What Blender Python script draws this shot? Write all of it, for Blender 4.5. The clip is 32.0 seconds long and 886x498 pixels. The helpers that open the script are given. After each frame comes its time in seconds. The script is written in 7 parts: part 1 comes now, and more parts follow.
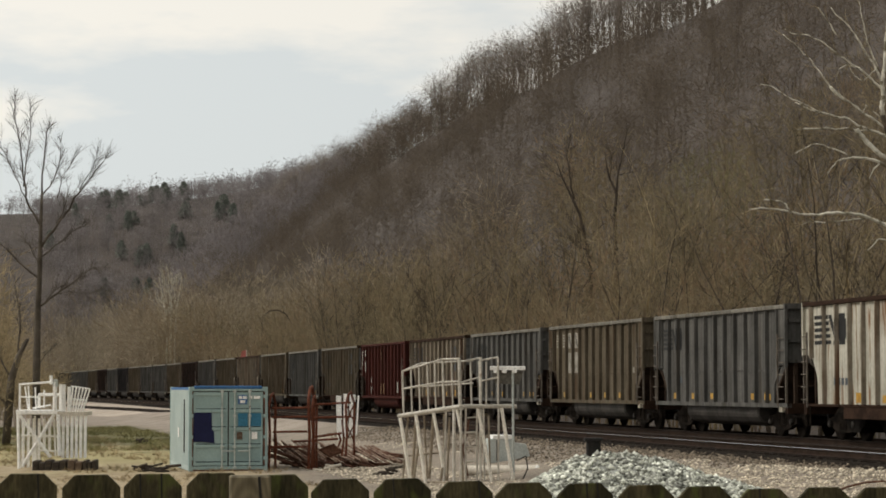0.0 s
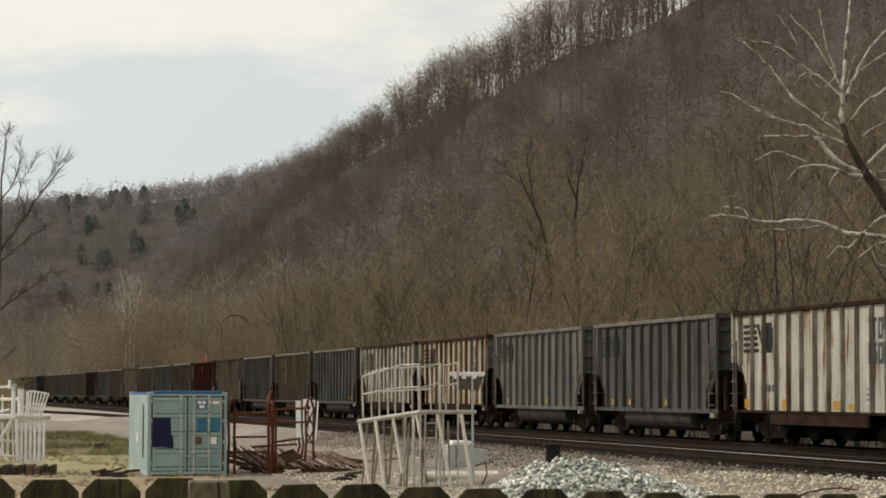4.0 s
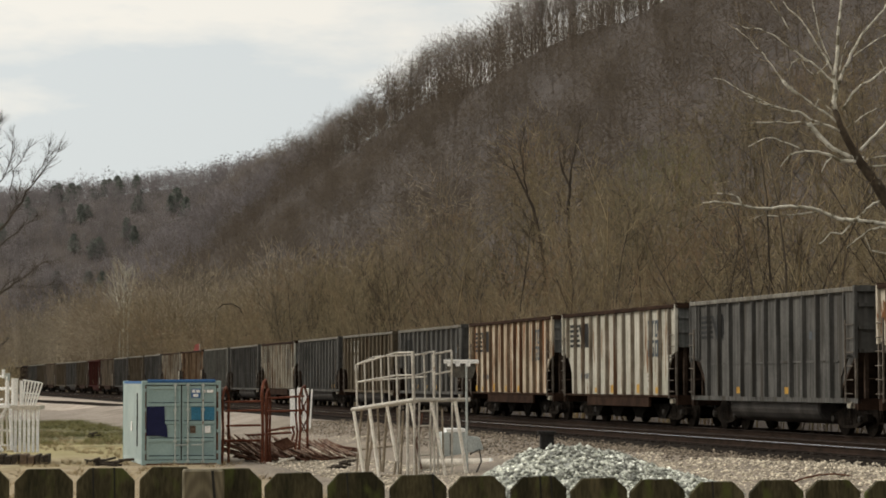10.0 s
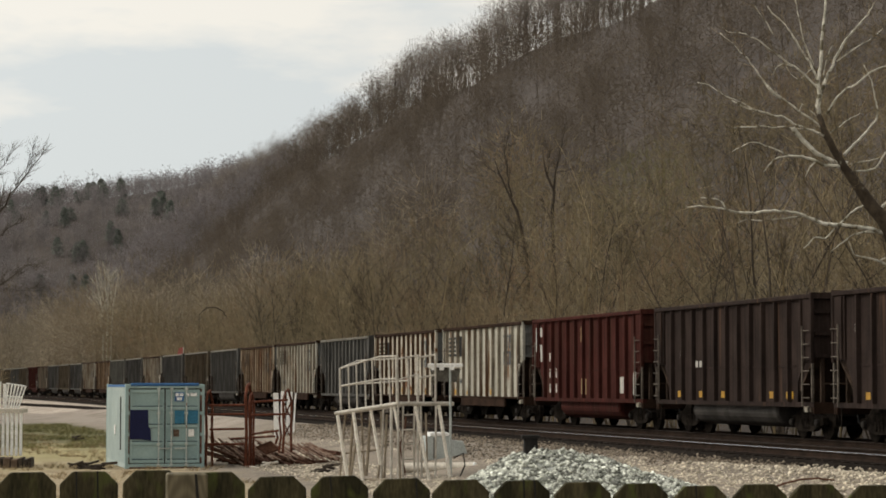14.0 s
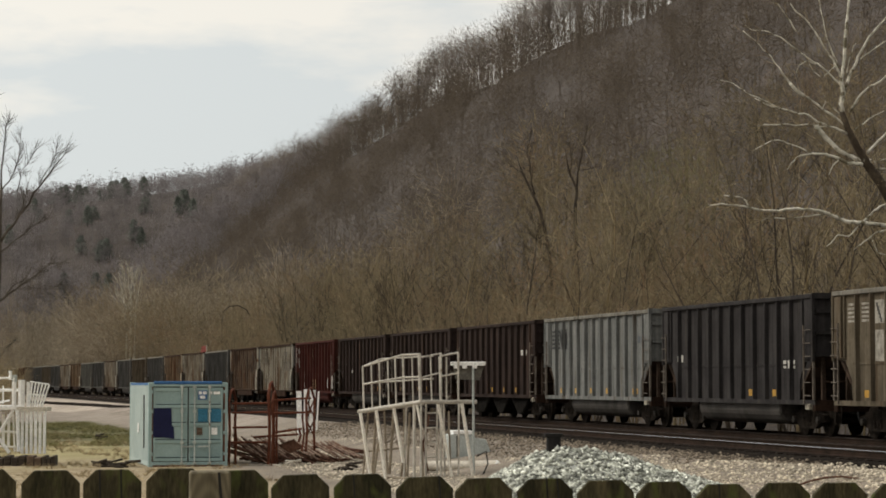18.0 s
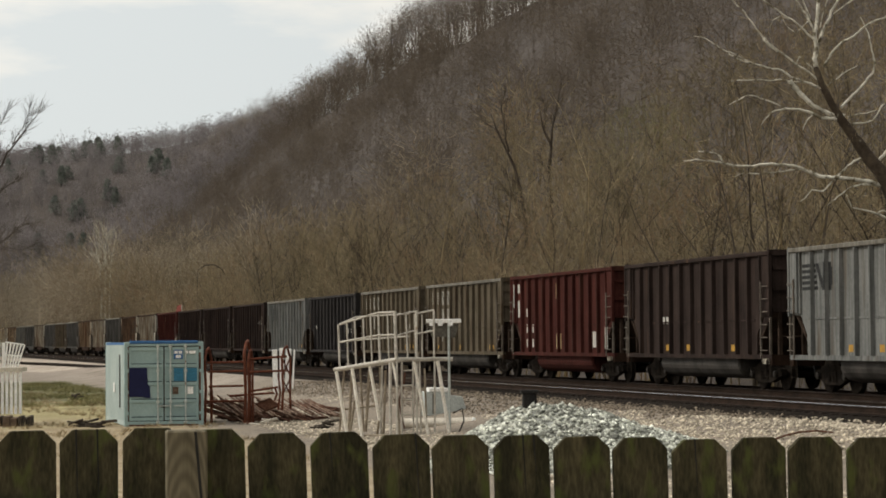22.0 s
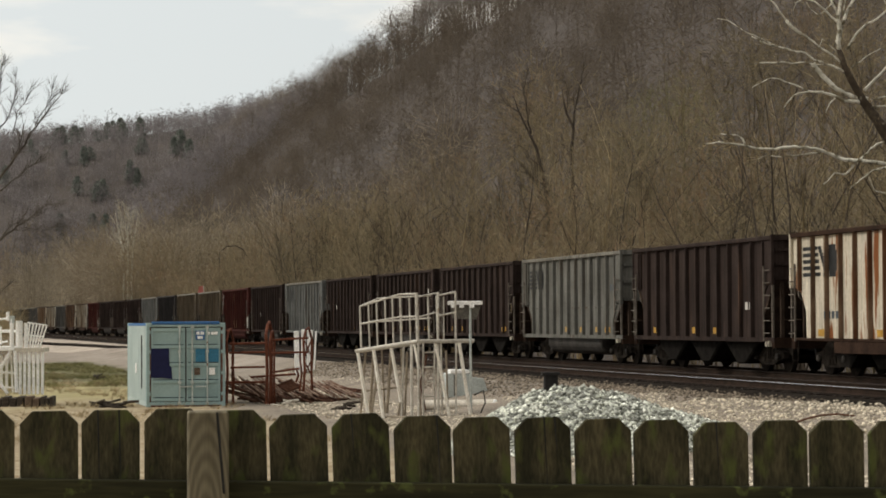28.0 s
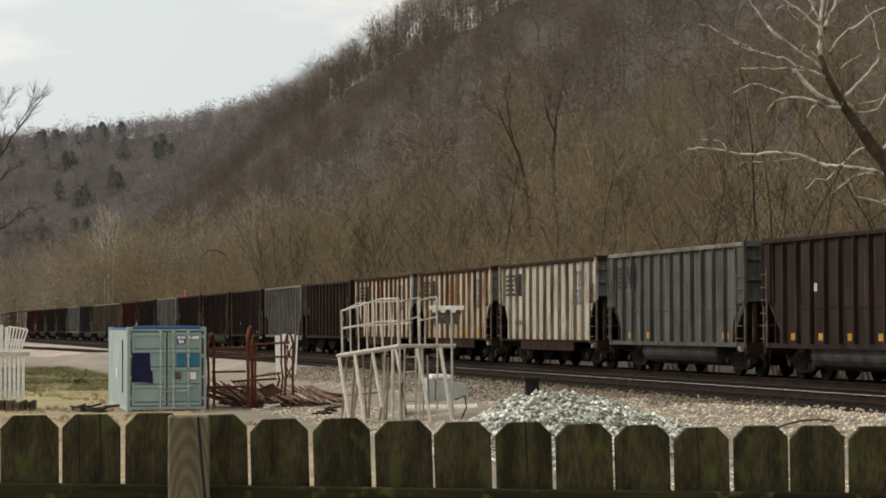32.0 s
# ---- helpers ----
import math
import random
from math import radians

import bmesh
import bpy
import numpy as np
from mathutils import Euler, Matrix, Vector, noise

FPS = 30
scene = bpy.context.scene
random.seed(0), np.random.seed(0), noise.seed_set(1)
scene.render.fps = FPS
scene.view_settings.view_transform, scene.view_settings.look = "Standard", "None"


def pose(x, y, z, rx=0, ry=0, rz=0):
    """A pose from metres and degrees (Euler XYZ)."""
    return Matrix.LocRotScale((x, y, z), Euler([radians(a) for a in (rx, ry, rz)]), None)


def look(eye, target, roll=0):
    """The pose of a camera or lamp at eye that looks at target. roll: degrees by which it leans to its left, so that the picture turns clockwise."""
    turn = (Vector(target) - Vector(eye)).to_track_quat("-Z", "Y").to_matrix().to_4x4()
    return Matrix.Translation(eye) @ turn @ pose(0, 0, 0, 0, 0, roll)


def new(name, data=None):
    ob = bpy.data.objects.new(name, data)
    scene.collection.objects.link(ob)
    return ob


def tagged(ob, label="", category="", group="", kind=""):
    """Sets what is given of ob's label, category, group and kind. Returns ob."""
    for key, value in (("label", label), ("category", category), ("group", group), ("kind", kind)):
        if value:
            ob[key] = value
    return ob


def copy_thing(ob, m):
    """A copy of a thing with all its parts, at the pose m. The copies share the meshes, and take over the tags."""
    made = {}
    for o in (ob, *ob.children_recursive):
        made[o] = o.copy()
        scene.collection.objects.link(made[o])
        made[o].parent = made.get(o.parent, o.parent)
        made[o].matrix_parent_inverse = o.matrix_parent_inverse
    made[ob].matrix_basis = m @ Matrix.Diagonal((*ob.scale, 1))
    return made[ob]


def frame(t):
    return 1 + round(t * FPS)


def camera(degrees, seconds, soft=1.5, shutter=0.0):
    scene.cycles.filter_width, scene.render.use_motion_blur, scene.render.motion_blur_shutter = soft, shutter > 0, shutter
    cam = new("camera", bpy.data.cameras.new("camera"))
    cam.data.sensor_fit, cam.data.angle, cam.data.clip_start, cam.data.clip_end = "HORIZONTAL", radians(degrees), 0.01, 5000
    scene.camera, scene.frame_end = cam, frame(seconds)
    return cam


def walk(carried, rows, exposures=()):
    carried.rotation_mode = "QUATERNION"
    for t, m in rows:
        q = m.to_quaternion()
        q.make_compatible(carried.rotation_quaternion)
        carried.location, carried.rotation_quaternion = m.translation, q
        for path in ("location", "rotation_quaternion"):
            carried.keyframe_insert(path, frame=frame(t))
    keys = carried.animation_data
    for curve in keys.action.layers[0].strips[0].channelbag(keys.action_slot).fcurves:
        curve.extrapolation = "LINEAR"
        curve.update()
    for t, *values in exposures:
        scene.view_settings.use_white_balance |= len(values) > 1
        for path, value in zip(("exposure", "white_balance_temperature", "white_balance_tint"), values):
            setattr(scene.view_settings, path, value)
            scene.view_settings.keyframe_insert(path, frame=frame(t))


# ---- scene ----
# ---- camera ----
# seconds, turn to the left, tilt up, lean (degrees); the camera stands behind a garden fence
EYE = (0.0, 0.0, 2.6)
TURNS = [
    (0, -0.010, 3.331, -0.025), (0.5, 0.028, 3.304, -0.011), (1, -0.184, 3.392, 0.010), (1.5, -0.161, 3.435, 0.136),
    (2, -0.463, 3.462, 0.127), (2.5, -0.641, 3.471, 0.157), (3, -0.769, 3.444, 0.163), (3.5, -0.975, 3.438, 0.145),
    (5.5, -0.908, 3.630, 0.206), (6, -0.603, 3.559, 0.003), (6.5, -0.371, 3.507, -0.097), (7, -0.829, 3.498, -0.071),
    (7.5, -0.748, 3.505, -0.089), (8, -0.144, 3.485, -0.106), (8.5, -0.518, 3.456, -0.066), (9, -0.880, 3.370, -0.064),
    (9.5, -0.956, 3.225, -0.189), (10, -1.133, 3.173, -0.093), (10.5, -1.135, 3.120, 0.013), (11, -1.018, 3.119, -0.010),
    (11.5, -1.113, 3.184, 0.017), (12, -1.159, 3.167, 0.078), (12.5, -1.382, 3.186, -0.019), (13, -1.569, 3.260, -0.112),
    (13.5, -1.499, 3.268, -0.023), (15.5, -1.627, 3.152, 0.048), (16, -1.736, 3.044, -0.056), (16.5, -1.803, 3.047, -0.093),
    (17, -1.868, 3.042, -0.043), (17.5, -1.429, 3.159, 0.006), (18, -0.967, 3.223, -0.014), (18.5, -1.146, 3.196, -0.059),
    (19, -1.112, 3.186, -0.162), (19.5, -0.960, 3.070, -0.292), (20, -1.044, 3.014, -0.223), (20.5, -1.151, 3.006, -0.098),
    (21, -1.295, 2.985, -0.085), (21.5, -1.410, 2.734, -0.285), (22, -1.570, 2.195, -0.432), (22.5, -1.594, 1.640, -0.534),
    (23, -1.872, 1.628, -0.537), (23.5, -1.978, 1.775, -0.633), (24, -1.592, 1.860, -0.596), (24.5, -1.230, 1.894, -0.373),
    (26.5, -1.213, 1.828, -0.191), (27, -1.315, 1.837, -0.294), (27.5, -1.154, 1.767, -0.264), (28, -1.041, 1.761, -0.229),
    (28.5, -1.101, 1.861, -0.252), (29, -1.267, 1.949, -0.226), (29.5, -1.316, 1.962, -0.086), (30, -1.248, 1.941, -0.048),
    (30.5, -1.288, 1.938, -0.093), (31, -1.306, 1.939, -0.146), (31.5, -1.463, 1.909, -0.201), (32, -1.488, 1.875, -0.132),
]
cam = camera(21.15, 32.0, soft=1.75)


def aim(turn, tilt, lean):
    return Matrix.Translation(EYE) @ pose(0, 0, 0, 0, 0, turn) @ pose(0, 0, 0, 90 + tilt) @ pose(0, 0, 0, 0, 0, lean + ROLL)


ROLL = 0.0
walk(cam, [(t, aim(a, b, c)) for t, a, b, c in TURNS], [(0.0, 0.0), (20.5, 0.0), (23.0, 0.10), (32.0, 0.10)])

# ---- sky and sun ----
SUN_FROM = Vector((-0.72, 0.10, 0.68)).normalized()
world = bpy.data.worlds.new("overcast_sky")
scene.world = world
world.use_nodes = True
wn, wl = world.node_tree.nodes, world.node_tree.links
wn.clear()
w_out, w_bg = wn.new("ShaderNodeOutputWorld"), wn.new("ShaderNodeBackground")
w_sky = wn.new("ShaderNodeTexSky")
w_sky.sky_type, w_sky.sun_disc = "NISHITA", False
w_sky.sun_elevation, w_sky.sun_rotation = math.asin(SUN_FROM.z), math.atan2(SUN_FROM.x, SUN_FROM.y)
w_sky.air_density, w_sky.dust_density = 1.0, 2.0
w_scale = wn.new("ShaderNodeVectorMath")
w_scale.operation, w_scale.inputs[1].default_value = "SCALE", (0, 0, 0)
w_scale.inputs["Scale"].default_value = 0.10
wl.new(w_sky.outputs[0], w_scale.inputs[0])
w_co, w_map = wn.new("ShaderNodeTexCoord"), wn.new("ShaderNodeMapping")
w_map.inputs["Scale"].default_value = (5.0, 5.0, 17.0)
w_map.inputs["Location"].default_value = (1.3, 0.4, 0.2)
w_noise = wn.new("ShaderNodeTexNoise")
w_noise.inputs["Scale"].default_value, w_noise.inputs["Detail"].default_value, w_noise.inputs["Roughness"].default_value = 1.0, 6.0, 0.56
wl.new(w_co.outputs["Generated"], w_map.inputs[0])
wl.new(w_map.outputs[0], w_noise.inputs[0])
w_ramp = wn.new("ShaderNodeValToRGB")
w_ramp.color_ramp.elements[0].position, w_ramp.color_ramp.elements[0].color = 0.43, (0.755, 0.79, 0.782, 1)
w_ramp.color_ramp.elements[1].position, w_ramp.color_ramp.elements[1].color = 0.56, (1.0, 0.955, 0.86, 1)
# thinner, bluer cloud low over the hills
w_sep, w_low, w_sum = wn.new("ShaderNodeSeparateXYZ"), wn.new("ShaderNodeMapRange"), wn.new("ShaderNodeMath")
wl.new(w_co.outputs["Generated"], w_sep.inputs[0])
wl.new(w_sep.outputs["Z"], w_low.inputs[0])
w_low.inputs[1].default_value, w_low.inputs[2].default_value, w_low.inputs[3].default_value, w_low.inputs[4].default_value = 0.06, 0.17, -0.10, 0.06
wl.new(w_noise.outputs[0], w_sum.inputs[0])
wl.new(w_low.outputs[0], w_sum.inputs[1])
wl.new(w_sum.outputs[0], w_ramp.inputs[0])
w_mix = wn.new("ShaderNodeMix")
w_mix.data_type, w_mix.inputs[0].default_value = "RGBA", 0.93
wl.new(w_scale.outputs[0], w_mix.inputs[6])
wl.new(w_ramp.outputs[0], w_mix.inputs[7])
# the overcast is brighter round the hidden sun
w_dot, w_grad = wn.new("ShaderNodeVectorMath"), wn.new("ShaderNodeMapRange")
w_dot.operation, w_dot.inputs[1].default_value = "DOT_PRODUCT", Vector((-0.66, 0.34, 0.30)).normalized()
wl.new(w_co.outputs["Generated"], w_dot.inputs[0])
wl.new(w_dot.outputs["Value"], w_grad.inputs[0])
w_grad.inputs[1].default_value, w_grad.inputs[2].default_value = -1.0, 0.8
w_grad.inputs[3].default_value, w_grad.inputs[4].default_value = 0.54, 1.02
wl.new(w_mix.outputs[2], w_bg.inputs[0])
wl.new(w_grad.outputs[0], w_bg.inputs[1])
wl.new(w_bg.outputs[0], w_out.inputs[0])

sun = new("sun", bpy.data.lights.new("sun", "SUN"))
sun.data.energy, sun.data.angle, sun.data.color = 1.75, radians(16), (1.0, 0.95, 0.86)
sun.matrix_world = look(SUN_FROM * 50, (0, 0, 0))
scene.view_settings.exposure = 0.0


# ---- materials ----
def surf(name, dark, light, scale=3.0, fine=25.0, rough=0.8, bump=0.3, metal=0.0, squash=(1, 1, 1), spots=None, spot_at=(0.6, 0.7),
         spot_scale=1.2, spot_squash=(1, 1, 1), island=0.0, depth=0.02, shine=0.2, grit=0.26, runs=0.0, thin=0.0):
    """Two tones by a coarse noise, a fine grain, and spots or streaks of a third colour (rust, moss, dirt)."""
    m = bpy.data.materials.new(name)
    m.use_nodes = True
    nodes, link = m.node_tree.nodes, m.node_tree.links.new
    bsdf = nodes["Principled BSDF"]
    bsdf.inputs["Roughness"].default_value, bsdf.inputs["Metallic"].default_value = rough, metal
    bsdf.inputs["Specular IOR Level"].default_value = shine
    co, info = nodes.new("ShaderNodeTexCoord"), nodes.new("ShaderNodeObjectInfo")
    jump = nodes.new("ShaderNodeMath")
    jump.operation, jump.inputs[1].default_value = "MULTIPLY", 37.0
    link(info.outputs["Random"], jump.inputs[0])
    add = nodes.new("ShaderNodeVectorMath")
    link(co.outputs["Object"], add.inputs[0])
    link(jump.outputs[0], add.inputs[1])

    def cloud(size, stretch, detail):
        mp, nz = nodes.new("ShaderNodeMapping"), nodes.new("ShaderNodeTexNoise")
        mp.inputs["Scale"].default_value = stretch
        nz.inputs["Scale"].default_value, nz.inputs["Detail"].default_value = size, detail
        link(add.outputs[0], mp.inputs[0])
        link(mp.outputs[0], nz.inputs[0])
        return nz.outputs[0]

    def mixed(kind, fac, a, b):
        mx = nodes.new("ShaderNodeMix")
        mx.data_type, mx.blend_type = "RGBA", kind
        for sock, v in ((mx.inputs[0], fac), (mx.inputs[6], a), (mx.inputs[7], b)):
            if isinstance(v, (int, float)):
                sock.default_value = v
            elif isinstance(v, tuple):
                sock.default_value = (*v, 1)
            else:
                link(v, sock)
        return mx.outputs[2]

    def ramp(src, lo, hi):
        r = nodes.new("ShaderNodeMapRange")
        r.inputs[1].default_value, r.inputs[2].default_value = lo, hi
        link(src, r.inputs[0])
        return r.outputs[0]

    grain = cloud(fine, squash, 3.0)
    col = mixed("MIX", ramp(cloud(scale, squash, 4.0), 0.35, 0.65), tuple(dark), tuple(light))
    g = nodes.new("ShaderNodeMapRange")
    g.inputs[1].default_value, g.inputs[2].default_value, g.inputs[3].default_value, g.inputs[4].default_value = 0.3, 0.7, 1 - grit, 1 + grit
    link(grain, g.inputs[0])
    col = mixed("MULTIPLY", 1.0, col, g.outputs[0])
    if spots:
        col = mixed("MIX", ramp(cloud(spot_scale, spot_squash, 6.0), *spot_at), col, tuple(spots))
    if runs:
        s = nodes.new("ShaderNodeMapRange")
        s.inputs[1].default_value, s.inputs[2].default_value, s.inputs[3].default_value, s.inputs[4].default_value = 0.36, 0.62, 1 - runs, 1.08
        link(cloud(2.0, (4.0, 4.0, 0.22), 5.0), s.inputs[0])
        col = mixed("MULTIPLY", 1.0, col, s.outputs[0])
    if island:
        geo = nodes.new("ShaderNodeNewGeometry")
        k = nodes.new("ShaderNodeMapRange")
        k.inputs[3].default_value, k.inputs[4].default_value = 1 - island, 1 + island
        link(geo.outputs["Random Per Island"], k.inputs[0])
        col = mixed("MULTIPLY", 1.0, col, k.outputs[0])
    link(col, bsdf.inputs["Base Color"])
    if thin:
        # fine sprays of twigs let half of the light through
        glow, blend = nodes.new("ShaderNodeBsdfTranslucent"), nodes.new("ShaderNodeMixShader")
        link(col, glow.inputs["Color"])
        blend.inputs[0].default_value = thin
        link(bsdf.outputs[0], blend.inputs[1])
        link(glow.outputs[0], blend.inputs[2])
        link(blend.outputs[0], nodes["Material Output"].inputs["Surface"])
    if bump:
        bp = nodes.new("ShaderNodeBump")
        bp.inputs["Strength"].default_value, bp.inputs["Distance"].default_value = bump, depth
        link(grain, bp.inputs["Height"])
        link(bp.outputs[0], bsdf.inputs["Normal"])
    return m


def car_paint(name, dark, light, rust, amount, width=0.14, spot_scale=1.0, squash=(2.6, 2.6, 0.24), runs=0.34):
    """Old paint on a coal car: mottled, with streaks of rust and soot that run down."""
    return surf(name, dark, light, scale=0.9, fine=9.0, rough=0.8, bump=0.15, shine=0.06, grit=0.12, runs=runs, spots=rust, spot_at=(0.66 - amount, 0.66 + width - amount),
                spot_scale=spot_scale, spot_squash=squash)


PAINT = {
    "white": car_paint("white_car_paint", (0.40, 0.378, 0.312), (0.50, 0.474, 0.404), (0.19, 0.105, 0.055), 0.10, 0.09, 1.4, (3.0, 3.0, 0.36), 0.2),
    "cream": car_paint("cream_car_paint", (0.41, 0.34, 0.25), (0.54, 0.465, 0.355), (0.20, 0.088, 0.04), 0.135, 0.09, 1.3, (3.2, 3.2, 0.30), 0.24),
    "rusty": car_paint("rust_streaked_white_paint", (0.49, 0.43, 0.335), (0.61, 0.545, 0.44), (0.21, 0.078, 0.03), 0.115, 0.06, 1.2, (2.6, 2.6, 0.36), 0.24),
    "blotched": car_paint("rust_blotched_white_paint", (0.46, 0.41, 0.33), (0.58, 0.53, 0.435), (0.19, 0.085, 0.04), 0.105, 0.05, 2.2, (1.5, 1.5, 0.8), 0.2),
    # white paint dulled to tan for the soot and shade of far cars
    "tan": car_paint("shade_dulled_white_paint", (0.165, 0.135, 0.10), (0.225, 0.19, 0.147), (0.11, 0.068, 0.046), 0.13),
    "grey": car_paint("blue_grey_car_paint", (0.086, 0.083, 0.077), (0.124, 0.119, 0.110), (0.062, 0.054, 0.045), 0.12),
    "light": car_paint("light_grey_car_paint", (0.150, 0.153, 0.146), (0.198, 0.198, 0.187), (0.115, 0.10, 0.082), 0.10),
    "stone": car_paint("stone_grey_car_paint", (0.125, 0.12, 0.105), (0.17, 0.165, 0.148), (0.09, 0.07, 0.05), 0.08),
    "brown": car_paint("weathered_brown_car_paint", (0.092, 0.074, 0.051), (0.138, 0.114, 0.082), (0.085, 0.055, 0.034), 0.12, 0.16, 1.2),
    "red": car_paint("oxide_red_car_paint", (0.050, 0.0150, 0.012), (0.074, 0.0230, 0.018), (0.06, 0.025, 0.018), 0.12),
    "dark": car_paint("dark_brown_car_paint", (0.028, 0.0195, 0.0168), (0.044, 0.0305, 0.0258), (0.10, 0.058, 0.038), 0.05),
    "black": car_paint("black_car_paint", (0.030, 0.027, 0.027), (0.048, 0.044, 0.043), (0.07, 0.06, 0.05), 0.06),
}
# top chord paler than the side: dust and a sunlit top in one colour
M_CHORD = car_paint("dusty_sunlit_top_chord", (0.145, 0.133, 0.112), (0.215, 0.20, 0.172), (0.10, 0.09, 0.065), 0.08)
M_LADDER = surf("worn_grey_grab_iron", (0.075, 0.060, 0.048), (0.15, 0.125, 0.10), scale=3, rough=0.7)
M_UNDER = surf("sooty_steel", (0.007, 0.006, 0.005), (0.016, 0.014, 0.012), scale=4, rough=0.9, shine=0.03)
M_SLOPE = surf("rusty_soot_stained_slope_sheet", (0.030, 0.021, 0.016), (0.070, 0.048, 0.036), scale=2, rough=0.9, shine=0.04)
M_TRUCK = surf("greasy_cast_steel", (0.010, 0.008, 0.0065), (0.028, 0.022, 0.017), scale=5, rough=0.85, shine=0.04)
M_SILL = surf("rusty_brown_sill", (0.024, 0.014, 0.010), (0.048, 0.028, 0.019), scale=2, rough=0.9, shine=0.05)
M_MARK_DARK = surf("black_stencil", (0.012, 0.012, 0.012), (0.025, 0.025, 0.025), rough=0.6, bump=0)
M_MARK_WHITE = surf("white_stencil", (0.42, 0.40, 0.36), (0.55, 0.53, 0.48), rough=0.6, bump=0)
M_MARK_WORN = surf("worn_pale_stencil", (0.17, 0.155, 0.128), (0.36, 0.335, 0.29), scale=4, rough=0.7, bump=0)
M_MARK_BLUE = surf("dull_blue_grey_stencil", (0.055, 0.065, 0.075), (0.075, 0.085, 0.095), rough=0.6, bump=0)
M_YELLOW = surf("yellow_reflector", (0.34, 0.18, 0.025), (0.50, 0.28, 0.04), rough=0.35, bump=0)
M_RAIL = surf("rusty_rail_side", (0.022, 0.015, 0.011), (0.040, 0.026, 0.019), rough=0.8, shine=0.05)
# rail head with shade and the missing glint put into its colour
M_RAILSHADE = surf("shaded_rail_head", (0.03, 0.025, 0.022), (0.06, 0.052, 0.046), rough=0.8, shine=0.05, bump=0.05)
M_RAILTOP = surf("polished_rail_head", (0.42, 0.42, 0.44), (0.55, 0.55, 0.57), rough=0.2, metal=1.0, bump=0.05)
M_TIE = surf("creosoted_tie", (0.013, 0.010, 0.008), (0.028, 0.022, 0.018), scale=5, rough=0.9, shine=0.04)
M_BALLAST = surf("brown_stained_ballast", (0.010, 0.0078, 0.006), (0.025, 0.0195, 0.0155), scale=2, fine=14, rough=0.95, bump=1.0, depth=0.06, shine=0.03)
M_STONE = surf("crushed_limestone", (0.31, 0.27, 0.205), (0.66, 0.58, 0.46), scale=6, rough=0.9, island=0.55)
M_STONEBROWN = surf("brown_stained_stone", (0.10, 0.082, 0.064), (0.26, 0.215, 0.165), scale=5, rough=0.95, shine=0.05, island=0.6)
M_PILESTONE = surf("pale_green_grey_ballast_stone", (0.26, 0.27, 0.23), (0.67, 0.68, 0.61), scale=9, rough=0.9, shine=0.1, island=0.75)
M_PILE = surf("ballast_mound_core", (0.24, 0.25, 0.23), (0.42, 0.43, 0.40), scale=5, fine=14, rough=0.95, bump=1.0, depth=0.06)
M_GALV = surf("white_galvanised_tube", (0.40, 0.37, 0.32), (0.60, 0.565, 0.50), scale=3, rough=0.55, bump=0.1, spots=(0.30, 0.22, 0.15), spot_at=(0.64, 0.76), spot_scale=4)
M_GALVOLD = surf("brown_weathered_tube", (0.20, 0.16, 0.115), (0.33, 0.28, 0.21), scale=3, rough=0.7, bump=0.1)
M_CREAM = surf("cream_painted_tube", (0.72, 0.675, 0.585), (0.84, 0.80, 0.72), scale=2.5, rough=0.5, bump=0.1, spots=(0.34, 0.27, 0.19), spot_at=(0.66, 0.76), spot_scale=3)
# rod rust in a lighter brown, with the light on the tops in it
M_RODLIT = surf("lit_brown_rod", (0.11, 0.06, 0.04), (0.26, 0.18, 0.13), scale=4, rough=0.7, bump=0.15)
M_WHITE = surf("bright_white_painted_steel", (0.85, 0.84, 0.81), (0.92, 0.91, 0.885), scale=3, rough=0.5, bump=0.1)
M_CONT = surf("pale_blue_container_paint", (0.262, 0.362, 0.360), (0.33, 0.442, 0.435), scale=1.1, fine=18, grit=0.07, rough=0.55, bump=0.05, spots=(0.16, 0.10, 0.07), spot_at=(0.70, 0.80), spot_scale=3)
# sides lighter than the doors: light from the left put into the paint
M_CONT_SIDE = surf("sunlit_container_side_paint", (0.36, 0.43, 0.42), (0.44, 0.51, 0.49), scale=1.0, fine=18, grit=0.06, rough=0.7, bump=0.05, spots=(0.20, 0.15, 0.11), spot_at=(0.70, 0.82), spot_scale=2.5)
M_CONT_BLUE = surf("faded_blue_roof_paint", (0.04, 0.12, 0.28), (0.06, 0.16, 0.35), scale=2, rough=0.6)
M_LOCK = surf("chalky_zinc_lock_bar", (0.40, 0.44, 0.42), (0.58, 0.62, 0.59), scale=4, rough=0.6, spots=(0.22, 0.12, 0.07), spot_at=(0.62, 0.72), spot_scale=7)
# dark colour that stands for the shade below the door ribs
M_RIBSHADE = surf("door_rib_shade", (0.035, 0.055, 0.06), (0.055, 0.08, 0.085), rough=0.8)
M_NAVY = surf("dark_navy_panel", (0.008, 0.010, 0.045), (0.012, 0.015, 0.06), scale=2, rough=0.6)
M_CYAN = surf("mid_blue_panel", (0.035, 0.15, 0.24), (0.05, 0.19, 0.30), scale=3, rough=0.6)
M_RUSTY = surf("red_rusted_steel", (0.085, 0.026, 0.014), (0.15, 0.05, 0.026), scale=5, rough=0.85)
M_RUSTDARK = surf("dark_rusted_rod", (0.06, 0.026, 0.016), (0.14, 0.07, 0.045), scale=6, rough=0.85, island=0.4)
